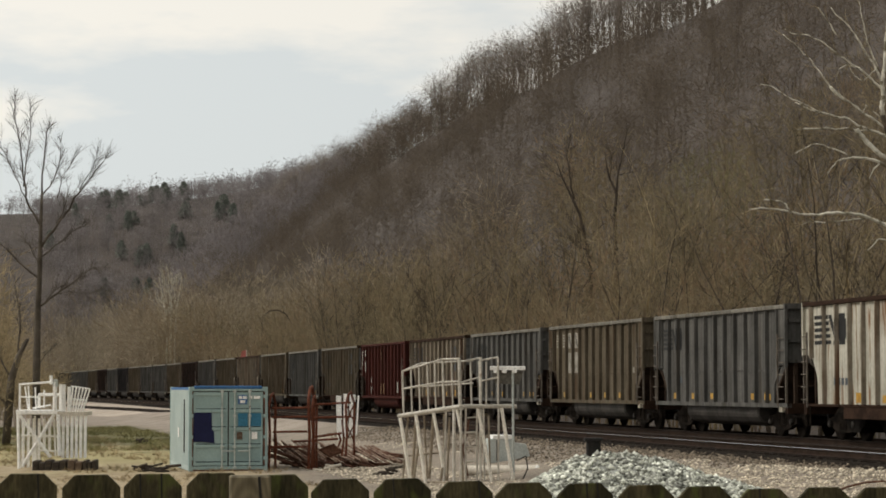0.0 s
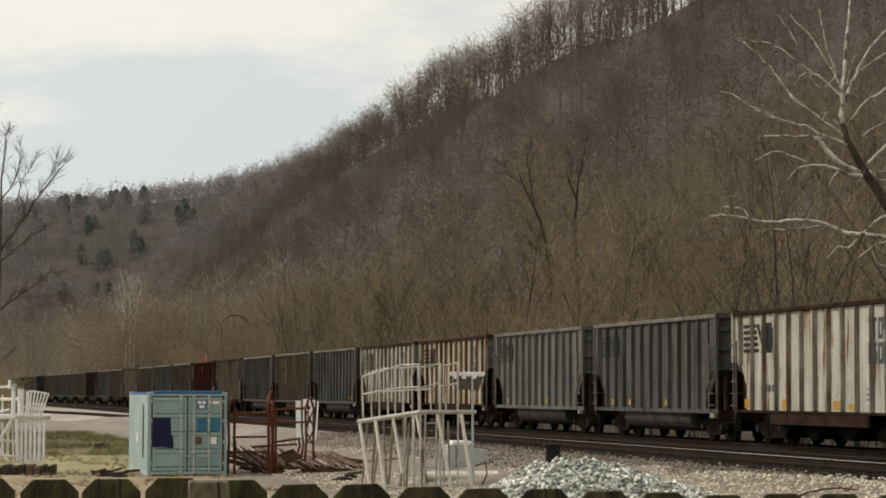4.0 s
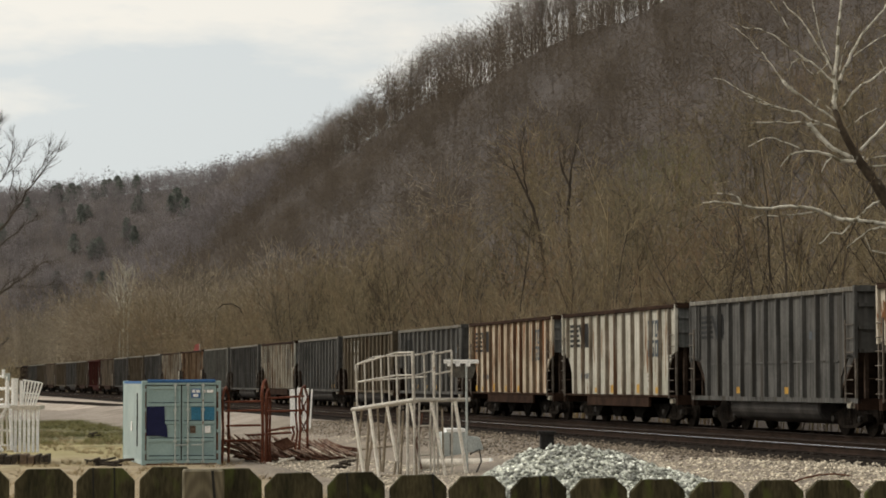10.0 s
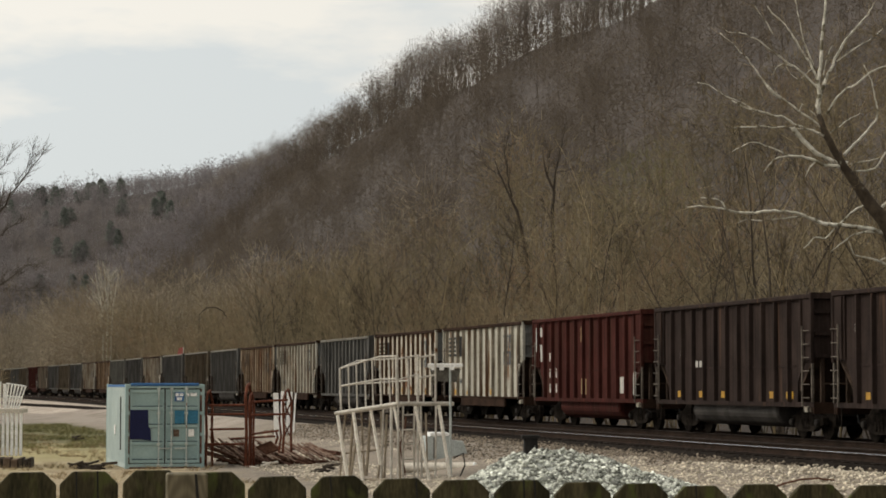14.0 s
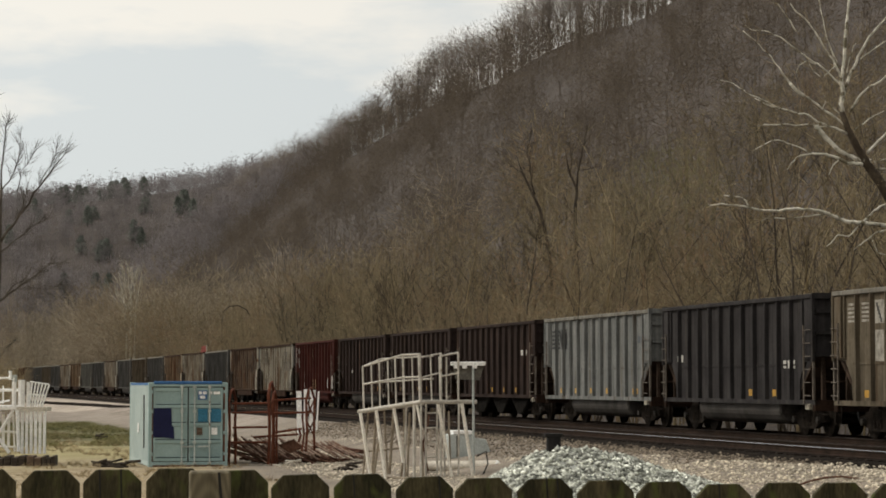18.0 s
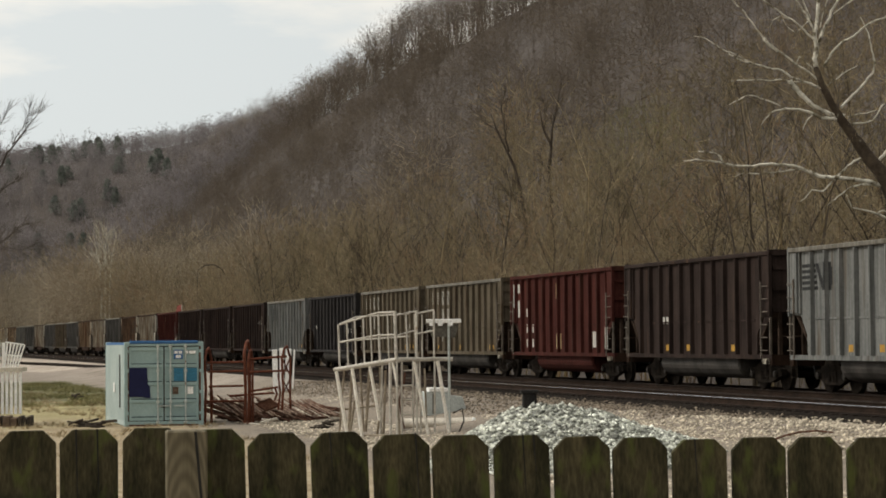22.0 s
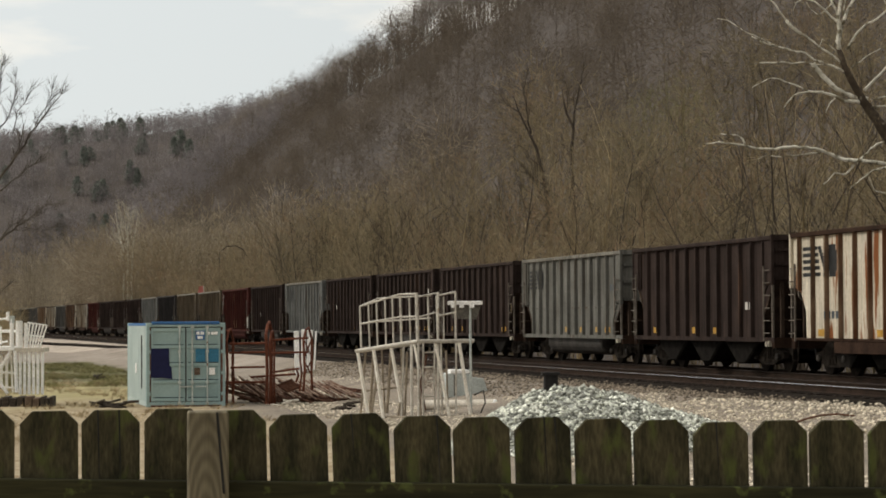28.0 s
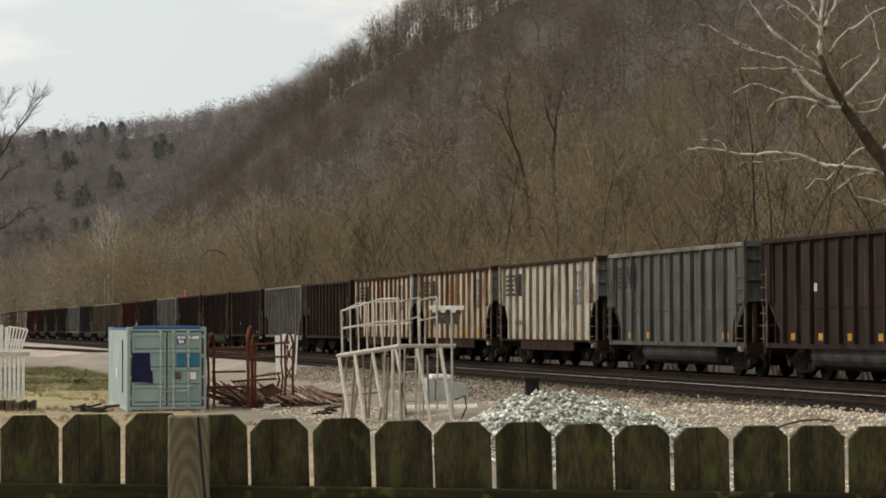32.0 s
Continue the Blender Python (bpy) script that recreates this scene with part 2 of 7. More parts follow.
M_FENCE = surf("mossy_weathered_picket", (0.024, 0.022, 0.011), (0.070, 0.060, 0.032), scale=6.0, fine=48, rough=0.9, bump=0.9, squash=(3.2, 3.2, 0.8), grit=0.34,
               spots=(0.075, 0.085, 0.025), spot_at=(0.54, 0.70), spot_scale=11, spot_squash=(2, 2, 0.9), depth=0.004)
M_FRAIL = surf("dark_mossy_fence_rail", (0.018, 0.017, 0.008), (0.04, 0.038, 0.016), scale=2.2, fine=14, rough=0.9, bump=0.5, squash=(0.7, 9, 9), depth=0.004,
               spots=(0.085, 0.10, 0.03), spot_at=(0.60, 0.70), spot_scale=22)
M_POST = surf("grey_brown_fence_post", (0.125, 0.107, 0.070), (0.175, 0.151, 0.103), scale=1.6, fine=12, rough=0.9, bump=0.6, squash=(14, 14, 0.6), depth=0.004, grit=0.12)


def ring_grain(m):
    """Adds the arched growth rings of a sawn post."""
    nodes, link = m.node_tree.nodes, m.node_tree.links.new
    bsdf = nodes["Principled BSDF"]
    old = bsdf.inputs["Base Color"].links[0].from_socket
    co, mp, wave, mx, rr = (nodes.new("ShaderNode" + k) for k in ("TexCoord", "Mapping", "TexWave", "Mix", "MapRange"))
    mp.inputs["Scale"].default_value, mp.inputs["Location"].default_value = (9.0, 4.0, 2.0), (0.05, 0.3, -4.20)
    wave.wave_type, wave.rings_direction = "RINGS", "Y"
    wave.inputs["Scale"].default_value, wave.inputs["Distortion"].default_value, wave.inputs["Detail Scale"].default_value = 3.4, 2.2, 1.2
    rr.inputs[3].default_value, rr.inputs[4].default_value = 0.74, 1.12
    mx.data_type, mx.blend_type, mx.inputs[0].default_value = "RGBA", "MULTIPLY", 1.0
    link(co.outputs["Object"], mp.inputs[0])
    link(mp.outputs[0], wave.inputs[0])
    link(wave.outputs["Fac"], rr.inputs[0])
    link(old, mx.inputs[6])
    link(rr.outputs[0], mx.inputs[7])
    link(mx.outputs[2], bsdf.inputs["Base Color"])


ring_grain(M_POST)
M_TIMBER = surf("old_dark_timber", (0.035, 0.028, 0.022), (0.075, 0.06, 0.046), scale=3, rough=0.9, squash=(1, 6, 6))
M_TIMBER2 = surf("brown_timber", (0.09, 0.06, 0.042), (0.15, 0.11, 0.08), scale=3, rough=0.9, squash=(1, 6, 6))
M_MESH = surf("dull_expanded_metal", (0.10, 0.092, 0.078), (0.15, 0.14, 0.12), scale=8, rough=0.8)
M_BUD = surf("budding_yellow_green_twigs", (0.16, 0.148, 0.078), (0.27, 0.245, 0.135), scale=0.3, fine=0.8, rough=0.95, bump=0, thin=0.5, shine=0.0, island=0.4)
M_DRY = surf("dry_grass_blade", (0.22, 0.165, 0.09), (0.42, 0.34, 0.21), scale=0.6, rough=0.9, bump=0, island=0.5)
M_GREEN = surf("coarse_green_grass", (0.125, 0.125, 0.05), (0.26, 0.235, 0.11), scale=0.5, rough=0.9, bump=0, island=0.5)
M_RED = surf("faded_red_cloth", (0.42, 0.10, 0.09), (0.58, 0.20, 0.17), rough=0.9, bump=0)
M_PIPE = surf("dusty_white_pipe", (0.46, 0.42, 0.355), (0.62, 0.57, 0.49), rough=0.7)
M_CAB = surf("pale_grey_green_cabinet", (0.36, 0.39, 0.375), (0.47, 0.50, 0.48), scale=1.5, rough=0.6)
M_RUBBER = surf("black_rubber", (0.012, 0.012, 0.012), (0.03, 0.028, 0.026), rough=0.8)
M_WOODS = surf("bare_hardwood_bark", (0.102, 0.083, 0.064), (0.182, 0.149, 0.117), scale=0.085, fine=0.5, rough=0.95, bump=0, thin=0.5, shine=0.0, island=0.10, grit=0.16)
M_BRUSH = surf("olive_brown_twigs", (0.112, 0.092, 0.057), (0.345, 0.282, 0.177), scale=0.10, fine=0.6, rough=0.95, bump=0, thin=0.5, shine=0.0, island=0.20, grit=0.2,
               spots=(0.265, 0.184, 0.115), spot_at=(0.54, 0.66), spot_scale=0.09)
M_REED = surf("pale_tan_scrub_stems", (0.27, 0.215, 0.13), (0.40, 0.325, 0.205), scale=0.1, fine=0.5, rough=0.95, bump=0, thin=0.5, shine=0.0, island=0.35)
# ridge trees paler than the slope's: sky light on twigs in the colour
M_CREST = surf("skylit_grey_ridge_bark", (0.19, 0.163, 0.143), (0.34, 0.298, 0.262), scale=0.09, fine=0.5, rough=0.95, bump=0, thin=0.5, shine=0.0, island=0.15)
# bark of the far hill, greyed and lightened: haze put into its colour
M_HAZEBARK = surf("haze_paled_hardwood_bark", (0.195, 0.177, 0.176), (0.310, 0.283, 0.282), scale=0.045, fine=0.3, rough=0.95, bump=0, thin=0.5, shine=0.0, island=0.08, grit=0.15)
M_DARKBARK = surf("dark_bark", (0.042, 0.033, 0.025), (0.082, 0.064, 0.048), scale=1.5, rough=0.95, island=0.2)
M_YARDBARK = surf("grey_brown_yard_tree_bark", (0.060, 0.050, 0.040), (0.125, 0.105, 0.085), scale=1.5, rough=0.95, island=0.2)
M_SYC = surf("white_sycamore_bark", (0.44, 0.415, 0.34), (0.78, 0.74, 0.64), scale=2.2, fine=9, rough=0.85, island=0.15,
             spots=(0.15, 0.13, 0.085), spot_at=(0.52, 0.62), spot_scale=4.5)
M_PALESYC = surf("dull_pale_sycamore_bark", (0.36, 0.33, 0.26), (0.60, 0.56, 0.46), scale=0.6, rough=0.9, bump=0, spots=(0.16, 0.13, 0.09), spot_at=(0.55, 0.66), spot_scale=0.8)
M_SYCTRUNK = surf("flaking_sycamore_trunk_bark", (0.045, 0.033, 0.022), (0.085, 0.065, 0.045), scale=2, fine=8, rough=0.9, spots=(0.32, 0.30, 0.24), spot_at=(0.66, 0.72), spot_scale=3)
M_BANK = surf("pale_gravel_bank", (0.33, 0.28, 0.23), (0.50, 0.43, 0.36), scale=0.8, fine=9, rough=0.95, bump=0.6, grit=0.3)
# brush far off is paler: distance and sun put into the twig colour
M_FARBRUSH = surf("sunlit_greyish_tan_twigs", (0.165, 0.140, 0.100), (0.440, 0.372, 0.275), scale=0.085, fine=0.5, rough=0.95, bump=0, thin=0.5, shine=0.0, island=0.16,
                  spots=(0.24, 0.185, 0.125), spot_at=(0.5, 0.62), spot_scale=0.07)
# conifer green with distant haze mixed into it
M_PINE = surf("haze_greyed_conifer_needles", (0.145, 0.160, 0.140), (0.20, 0.215, 0.185), scale=0.1, rough=0.95, bump=0, thin=0.5, shine=0.0, island=0.4)


# ---- mesh helpers ----
class Shape:
    """Collects corners and faces of one mesh."""

    def __init__(self):
        self.v, self.f = [], []

    def add(self, verts, faces, m=None):
        n = len(self.v)
        self.v += [tuple(m @ Vector(p)) if m else tuple(p) for p in verts]
        self.f += [tuple(i + n for i in f) for f in faces]
        return self

    def box(self, x0, x1, y0, y1, z0, z1, m=None, taper=0.0):
        t = taper
        vs = [(x0, y0, z0), (x1, y0, z0), (x1, y1, z0), (x0, y1, z0), (x0 + t, y0 + t, z1), (x1 - t, y0 + t, z1), (x1 - t, y1 - t, z1), (x0 + t, y1 - t, z1)]
        return self.add(vs, [(0, 3, 2, 1), (4, 5, 6, 7), (0, 1, 5, 4), (1, 2, 6, 5), (2, 3, 7, 6), (3, 0, 4, 7)], m)

    def prism(self, poly, depth, m=None):
        """A polygon in the x, z plane, pushed along y from 0 to depth."""
        n = len(poly)
        vs = [(x, 0, z) for x, z in poly] + [(x, depth, z) for x, z in poly]
        fs = [tuple(range(n)), tuple(range(2 * n - 1, n - 1, -1))] + [(i + n, (i + 1) % n + n, (i + 1) % n, i) for i in range(n)]
        return self.add(vs, fs, m)

    def tube(self, pts, radii, sides=6, caps=True):
        """A round bar along points; one radius or one for each point."""
        pts = [Vector(p) for p in pts]
        if isinstance(radii, (int, float)):
            radii = [radii] * len(pts)
        n0 = len(self.v)
        side = None
        for i, p in enumerate(pts):
            d = (pts[min(i + 1, len(pts) - 1)] - pts[max(i - 1, 0)]).normalized()
            ref = Vector((0, 0, 1)) if abs(d.z) < 0.9 else Vector((1, 0, 0))
            side = d.cross(ref).normalized() if side is None else (side - d * side.dot(d)).normalized()
            up = d.cross(side)
            for k in range(sides):
                a = 2 * math.pi * k / sides
                self.v.append(tuple(p + (side * math.cos(a) + up * math.sin(a)) * radii[i]))
        for i in range(len(pts) - 1):
            for k in range(sides):
                a, b = n0 + i * sides + k, n0 + i * sides + (k + 1) % sides
                self.f.append((a, b, b + sides, a + sides))
        if caps:
            self.f.append(tuple(n0 + k for k in range(sides - 1, -1, -1)))
            self.f.append(tuple(n0 + (len(pts) - 1) * sides + k for k in range(sides)))
        return self

    def mesh(self, name, mats, bevel=0.0, smooth=False):
        me = bpy.data.meshes.new(name)
        me.from_pydata(self.v, [], self.f)
        for mt in mats if isinstance(mats, (list, tuple)) else [mats]:
            me.materials.append(mt)
        if bevel:
            bm = bmesh.new()
            bm.from_mesh(me)
            bmesh.ops.bevel(bm, geom=[e for e in bm.edges if len(e.link_faces) == 2 and e.calc_face_angle(0) > 0.5], offset=bevel, segments=1, affect="EDGES", clamp_overlap=True)
            bm.to_mesh(me)
            bm.free()
        if smooth:
            me.polygons.foreach_set("use_smooth", [True] * len(me.polygons))
        me.update()
        return me


def part(name, shape, mat, parent=None, label="", at=None, bevel=0.0, smooth=False):
    """One mesh object, under a thing or part when one is given."""
    ob = new(name, shape.mesh(name, mat, bevel, smooth) if isinstance(shape, Shape) else shape)
    if parent:
        ob.parent = parent
    if at:
        ob.matrix_basis = at
    return tagged(ob, label)


def thing(name, m, label, category, group="", kind=""):
    ob = new(name)
    ob.empty_display_size = 0.2
    ob.matrix_basis = m
    return tagged(ob, label, category, group, kind)


def raw_mesh(name, verts, tris, mat):
    """A large mesh from arrays of corners and triangles."""
    me = bpy.data.meshes.new(name)
    me.vertices.add(len(verts))
    me.vertices.foreach_set("co", np.asarray(verts, dtype=np.float32).ravel())
    me.loops.add(len(tris) * 3)
    me.loops.foreach_set("vertex_index", np.asarray(tris, dtype=np.int32).ravel())
    me.polygons.add(len(tris))
    me.polygons.foreach_set("loop_start", np.arange(0, len(tris) * 3, 3, dtype=np.int32))
    me.materials.append(mat)
    me.update(calc_edges=True)
    return me


def strew(name, moulds, places, mat):
    """Joins many copies of small moulds (corners, triangles) into one mesh. places: mould, x, y, z, turn, width, height, lean x, lean y."""
    vs, ts, n = [], [], 0
    for k, (mv, mt) in enumerate(moulds):
        rows = np.array([p[1:] for p in places if p[0] == k])
        if not len(rows):
            continue
        c, s = np.cos(rows[:, 3])[:, None], np.sin(rows[:, 3])[:, None]
        x, y, z = mv[None, :, 0] * rows[:, 4:5], mv[None, :, 1] * rows[:, 4:5], mv[None, :, 2] * rows[:, 5:6]
        px = rows[:, 0:1] + c * x - s * y + z * rows[:, 6:7]
        py = rows[:, 1:2] + s * x + c * y + z * rows[:, 7:8]
        pz = rows[:, 2:3] + z
        v = np.stack([px, py, pz], -1).reshape(-1, 3)
        t = (mt[None] + (np.arange(len(rows)) * len(mv))[:, None, None]).reshape(-1, 3) + n
        vs.append(v), ts.append(t)
        n += len(v)
    return raw_mesh(name, np.concatenate(vs), np.concatenate(ts), mat)


def tris_of(shape):
    out = []
    for f in shape.f:
        out += [(f[0], f[i], f[i + 1]) for i in range(1, len(f) - 1)]
    return np.array(shape.v), np.array(out)


def bow(p, d, length, rng, steps, wander, lift):
    """Points along a branch that wanders and lifts."""
    pts, d = [Vector(p)], Vector(d).normalized()
    for _ in range(steps):
        d = (d + Vector((rng.uniform(-1, 1), rng.uniform(-1, 1), rng.uniform(-1, 1))) * wander + Vector((0, 0, lift))).normalized()
        pts.append(pts[-1] + d * (length / steps))
    return pts


def bare_tree(seed, height=16.0, radius=0.17, limbs=9, twigs=5, sprays=3, clear=0.35, spread=0.55, sides=4, twig_r=0.02, stems=1, lift=0.10, bends=2, crook=0.06):
    """A leafless tree as one Shape: trunk, limbs, twigs and fine sprays of thin blades."""
    rng = random.Random(seed)
    sh = Shape()

    def blades(pt, d, length, count):
        for _ in range(count):
            e = (Vector(d) + Vector((rng.uniform(-1, 1), rng.uniform(-1, 1), rng.uniform(-0.5, 1))) * 0.9).normalized()
            w = e.cross(Vector((rng.uniform(-1, 1), rng.uniform(-1, 1), rng.uniform(-1, 1)))).normalized() * twig_r
            a = Vector(pt)
            sh.add([a - w, a + w, a + e * length * rng.uniform(0.6, 1.1)], [(0, 1, 2)])

    for _ in range(stems):
        out = rng.uniform(0, 6.28)
        d0 = (math.cos(out) * 0.22 * (stems > 1), math.sin(out) * 0.22 * (stems > 1), 1)
        h = height * rng.uniform(0.75, 1.0) if stems > 1 else height
        trunk = bow((0, 0, -0.3), d0, h, rng, 5, crook, 0.08)
        sh.tube(trunk, [radius * (1 - 0.17 * i) for i in range(6)], sides, caps=False)
        for i in range(limbs):
            f = clear + (0.97 - clear) * (i + rng.random()) / limbs
            k = min(int(f * 5), 4)
            p = trunk[k].lerp(trunk[k + 1], f * 5 - k)
            a = rng.uniform(0, 6.28)
            u = (f - clear) / (1 - clear)
            ln = h * spread * (0.35 + 0.5 * math.sin(math.pi * (0.18 + 0.70 * u))) * rng.uniform(0.6, 1.1) + 0.5
            limb = bow(p, (math.cos(a), math.sin(a), rng.uniform(0.7, 1.7)), ln, rng, bends, 0.20, lift)
            r = max(radius * 0.42 * (1.15 - f), twig_r * 1.3)
            sh.tube(limb, [r + (twig_r * 0.6 - r) * q / bends for q in range(bends + 1)], 3, caps=False)
            for j in range(twigs):
                g = 0.25 + 0.75 * (j + rng.random()) / twigs
                kk = min(int(g * bends), bends - 1)
                q = limb[kk].lerp(limb[kk + 1], min(g * bends - kk, 1))
                dd = (limb[kk + 1] - limb[kk]).normalized() + Vector((rng.uniform(-1, 1), rng.uniform(-1, 1), rng.uniform(-0.2, 1))) * 0.8
                tw = ln * 0.38 * rng.uniform(0.5, 1.1)
                blades(q, dd, tw, 1)
                blades(q + dd.normalized() * tw * 0.35, dd, tw * 0.7, sprays)
    return sh


def round_tree(seed, height, radius, crown, clear, blades, twig_r, limbs=9, shell=0.45, fan=0.55):
    """A leafless tree seen from afar: trunk, limbs that fan out, and an uneven rounded crown filled with fine twigs."""
    rng = random.Random(seed)
    sh = Shape()
    trunk = bow((0, 0, -0.4), (rng.uniform(-0.08, 0.08), rng.uniform(-0.08, 0.08), 1), height * 0.86, rng, 4, 0.06, 0.08)
    sh.tube(trunk, [radius * (1 - 0.2 * i) for i in range(5)], 4, caps=False)
    mid, half = height * (1 + clear) / 2, height * (1 - clear) / 2

    def edge(d):
        """The crown's edge in a direction, with lobes and hollows."""
        q = 0.86 + 0.42 * noise.noise(d * 1.7 + Vector((seed * 3.1, 0, 0)))
        return Vector((d.x * crown * q, d.y * crown * q, mid + d.z * half * q))

    for i in range(limbs):
        f = clear * 0.85 + (0.80 - clear * 0.85) * (i + rng.random()) / limbs
        k = min(int(f / 0.86 * 4), 3)
        p = trunk[k].lerp(trunk[k + 1], min(f / 0.86 * 4 - k, 1))
        an = i * 2.4 + rng.uniform(-0.4, 0.4)
        q = edge(Vector((math.cos(an) * fan, math.sin(an) * fan, rng.uniform(0.1, 1.0))).normalized()) * 0.96
        m = p.lerp(q, 0.5) + Vector((rng.uniform(-1, 1), rng.uniform(-1, 1), rng.uniform(-0.3, 0.9))) * crown * 0.10
        sh.tube([p, m, q], [radius * 0.42, radius * 0.24, twig_r * 0.5], 3, caps=False)
    for _ in range(blades):
        d = Vector((rng.gauss(0, 1), rng.gauss(0, 1), rng.gauss(0.1, 1))).normalized()
        e0 = edge(d)
        c = Vector((0, 0, mid)).lerp(e0, rng.random() ** shell)
        e = (d * 0.8 + Vector((rng.gauss(0, 1), rng.gauss(0, 1), rng.gauss(0.5, 1))) * 0.62).normalized() * crown * rng.uniform(0.14, 0.34)
        w = e.cross(d + Vector((rng.gauss(0, 1), rng.gauss(0, 1), rng.gauss(0, 1))) * 0.3).normalized() * twig_r
        sh.add([c - w, c + w, c + e], [(0, 1, 2)])
    return sh


# ---- the plan: along the railway (a) and across it (p), seen from the camera ----
HEAD = radians(11.9)
U, R = Vector((-math.sin(HEAD), math.cos(HEAD), 0)), Vector((math.cos(HEAD), math.sin(HEAD), 0))
BEND_AT, BEND, BEND_MOST = 212.0, 5200.0, 0.040
TRACK_TURN = radians(0.3)
RAIL_Z = 1.10
P_NEAR, P_FAR = 21.95, 26.25


def step(x, lo, hi):
    t = min(1.0, max(0.0, (x - lo) / (hi - lo)))
    return t * t * (3 - 2 * t)


def plan(a, p):
    """World x, y and heading in degrees at a metres along and p metres across; the line stands a little to the left of the
    hill's foot and bends gently further left far off."""
    th = min(BEND_MOST, max(0.0, (a - BEND_AT) / BEND))
    left = BEND * th * th / 2 + th * max(0.0, a - BEND_AT - BEND * BEND_MOST)
    left = (left + a * math.tan(TRACK_TURN)) * (1 - step(p, 32, 58))
    pt = U * a + R * (p - left)
    return pt.x, pt.y, math.degrees(HEAD + TRACK_TURN + th)


PROFILE = [(-900, 0.0), (8, 0.02), (13.5, 0.05), (15.6, 0.16), (17.3, 0.52), (18.6, 0.80), (28.6, 0.80), (30.5, 0.1), (33, -0.6), (40, -0.3), (56, 3.0), (80, 20), (120, 54), (150, 79), (165, 88.5), (178, 90),
           (200, 78), (260, 55), (420, 20), (900, 0)]


def ground_z(a, p):
    for (p0, z0), (p1, z1) in zip(PROFILE, PROFILE[1:]):
        if p <= p1:
            z = z0 + (z1 - z0) * max(0.0, (p - p0) / (p1 - p0))
            break
    else:
        z = 0.0
    if p > 50:
        z += (noise.noise(Vector((a * 0.009, p * 0.012, 3))) * 7 + noise.noise(Vector((a * 0.03, p * 0.03, 8))) * 2) * step(p, 50, 95)
    # the valley closes far off
    far = (109.5 + 0.14 * (p - 37)) * step(a, 1000, 1560) + noise.noise(Vector((a * 0.004, p * 0.006, 5))) * 10 * step(a, 1080, 1560)
    z = max(z, far)
    # the garden behind the fence stands higher
    z += 1.18 * (1 - step(math.hypot(a, p), 9, 26))
    return z


def on_ground(x, y, lift=0.0):
    v = Vector((x, y, 0))
    return (x, y, ground_z(v.dot(U), v.dot(R)) + lift)


# ---- the land ----
def land_material():
    """Dry grass, green patches and pale gravel beside the line, leaf litter on the hill."""
    m = bpy.data.materials.new("yard_grass_gravel_and_leaf_litter")
    m.use_nodes = True
    nodes, link = m.node_tree.nodes, m.node_tree.links.new
    bsdf = nodes["Principled BSDF"]
    bsdf.inputs["Roughness"].default_value = 0.95
    geo = nodes.new("ShaderNodeNewGeometry")

    def dot(v):
        d = nodes.new("ShaderNodeVectorMath")
        d.operation, d.inputs[1].default_value = "DOT_PRODUCT", v
        link(geo.outputs["Position"], d.inputs[0])
        return d.outputs["Value"]

    def cloud(size, detail=5.0):
        nz = nodes.new("ShaderNodeTexNoise")
        nz.inputs["Scale"].default_value, nz.inputs["Detail"].default_value = size, detail
        link(geo.outputs["Position"], nz.inputs[0])
        return nz.outputs[0]

    def calc(op, a, b):
        mt = nodes.new("ShaderNodeMath")
        mt.operation = op
        for i, v in enumerate((a, b)):
            if isinstance(v, (int, float)):
                mt.inputs[i].default_value = v
            else:
                link(v, mt.inputs[i])
        return mt.outputs[0]

    def ramp(src, lo, hi):
        r = nodes.new("ShaderNodeMapRange")
        r.inputs[1].default_value, r.inputs[2].default_value = lo, hi
        link(src, r.inputs[0])
        return r.outputs[0]

    def mixed(fac, a, b):
        mx = nodes.new("ShaderNodeMix")
        mx.data_type = "RGBA"
        link(fac, mx.inputs[0])
        for sock, v in ((mx.inputs[6], a), (mx.inputs[7], b)):
            if isinstance(v, tuple):
                sock.default_value = (*v, 1)
            else:
                link(v, sock)
        return mx.outputs[2]

    across, along = dot(tuple(R)), dot(tuple(U))
    fine = cloud(9.0)
    dry = mixed(ramp(cloud(1.3), 0.35, 0.65), (0.26, 0.195, 0.11), (0.43, 0.355, 0.235))
    green = mixed(ramp(fine, 0.35, 0.65), (0.085, 0.085, 0.034), (0.175, 0.160, 0.070))
    straw = mixed(ramp(cloud(0.9), 0.35, 0.65), (0.25, 0.215, 0.095), (0.40, 0.345, 0.175))
    # straw, then green grass further along the yard
    reach = calc("ADD", calc("MULTIPLY", along, 0.02), cloud(0.14))
    grass = mixed(ramp(reach, 2.00, 2.25), dry, straw)
    grass = mixed(ramp(reach, 2.46, 2.62), grass, green)
    vor = nodes.new("ShaderNodeTexVoronoi")
    vor.inputs["Scale"].default_value = 11.0
    link(geo.outputs["Position"], vor.inputs[0])
    gravel = mixed(ramp(vor.outputs["Distance"], 0.0, 0.75), (0.33, 0.28, 0.22), (0.128, 0.104, 0.081))
    gravel = mixed(ramp(cloud(0.5), 0.35, 0.7), gravel, mixed(ramp(fine, 0.3, 0.7), (0.22, 0.18, 0.138), (0.34, 0.286, 0.224)))
    wob = calc("MULTIPLY", calc("SUBTRACT", cloud(0.25), 0.5), 4.0)
    edge = calc("ADD", across, wob)
    col = mixed(ramp(calc("SUBTRACT", edge, calc("MULTIPLY", ramp(along, 78.0, 100.0), 2.6)), 8.6, 10.2), grass, gravel)
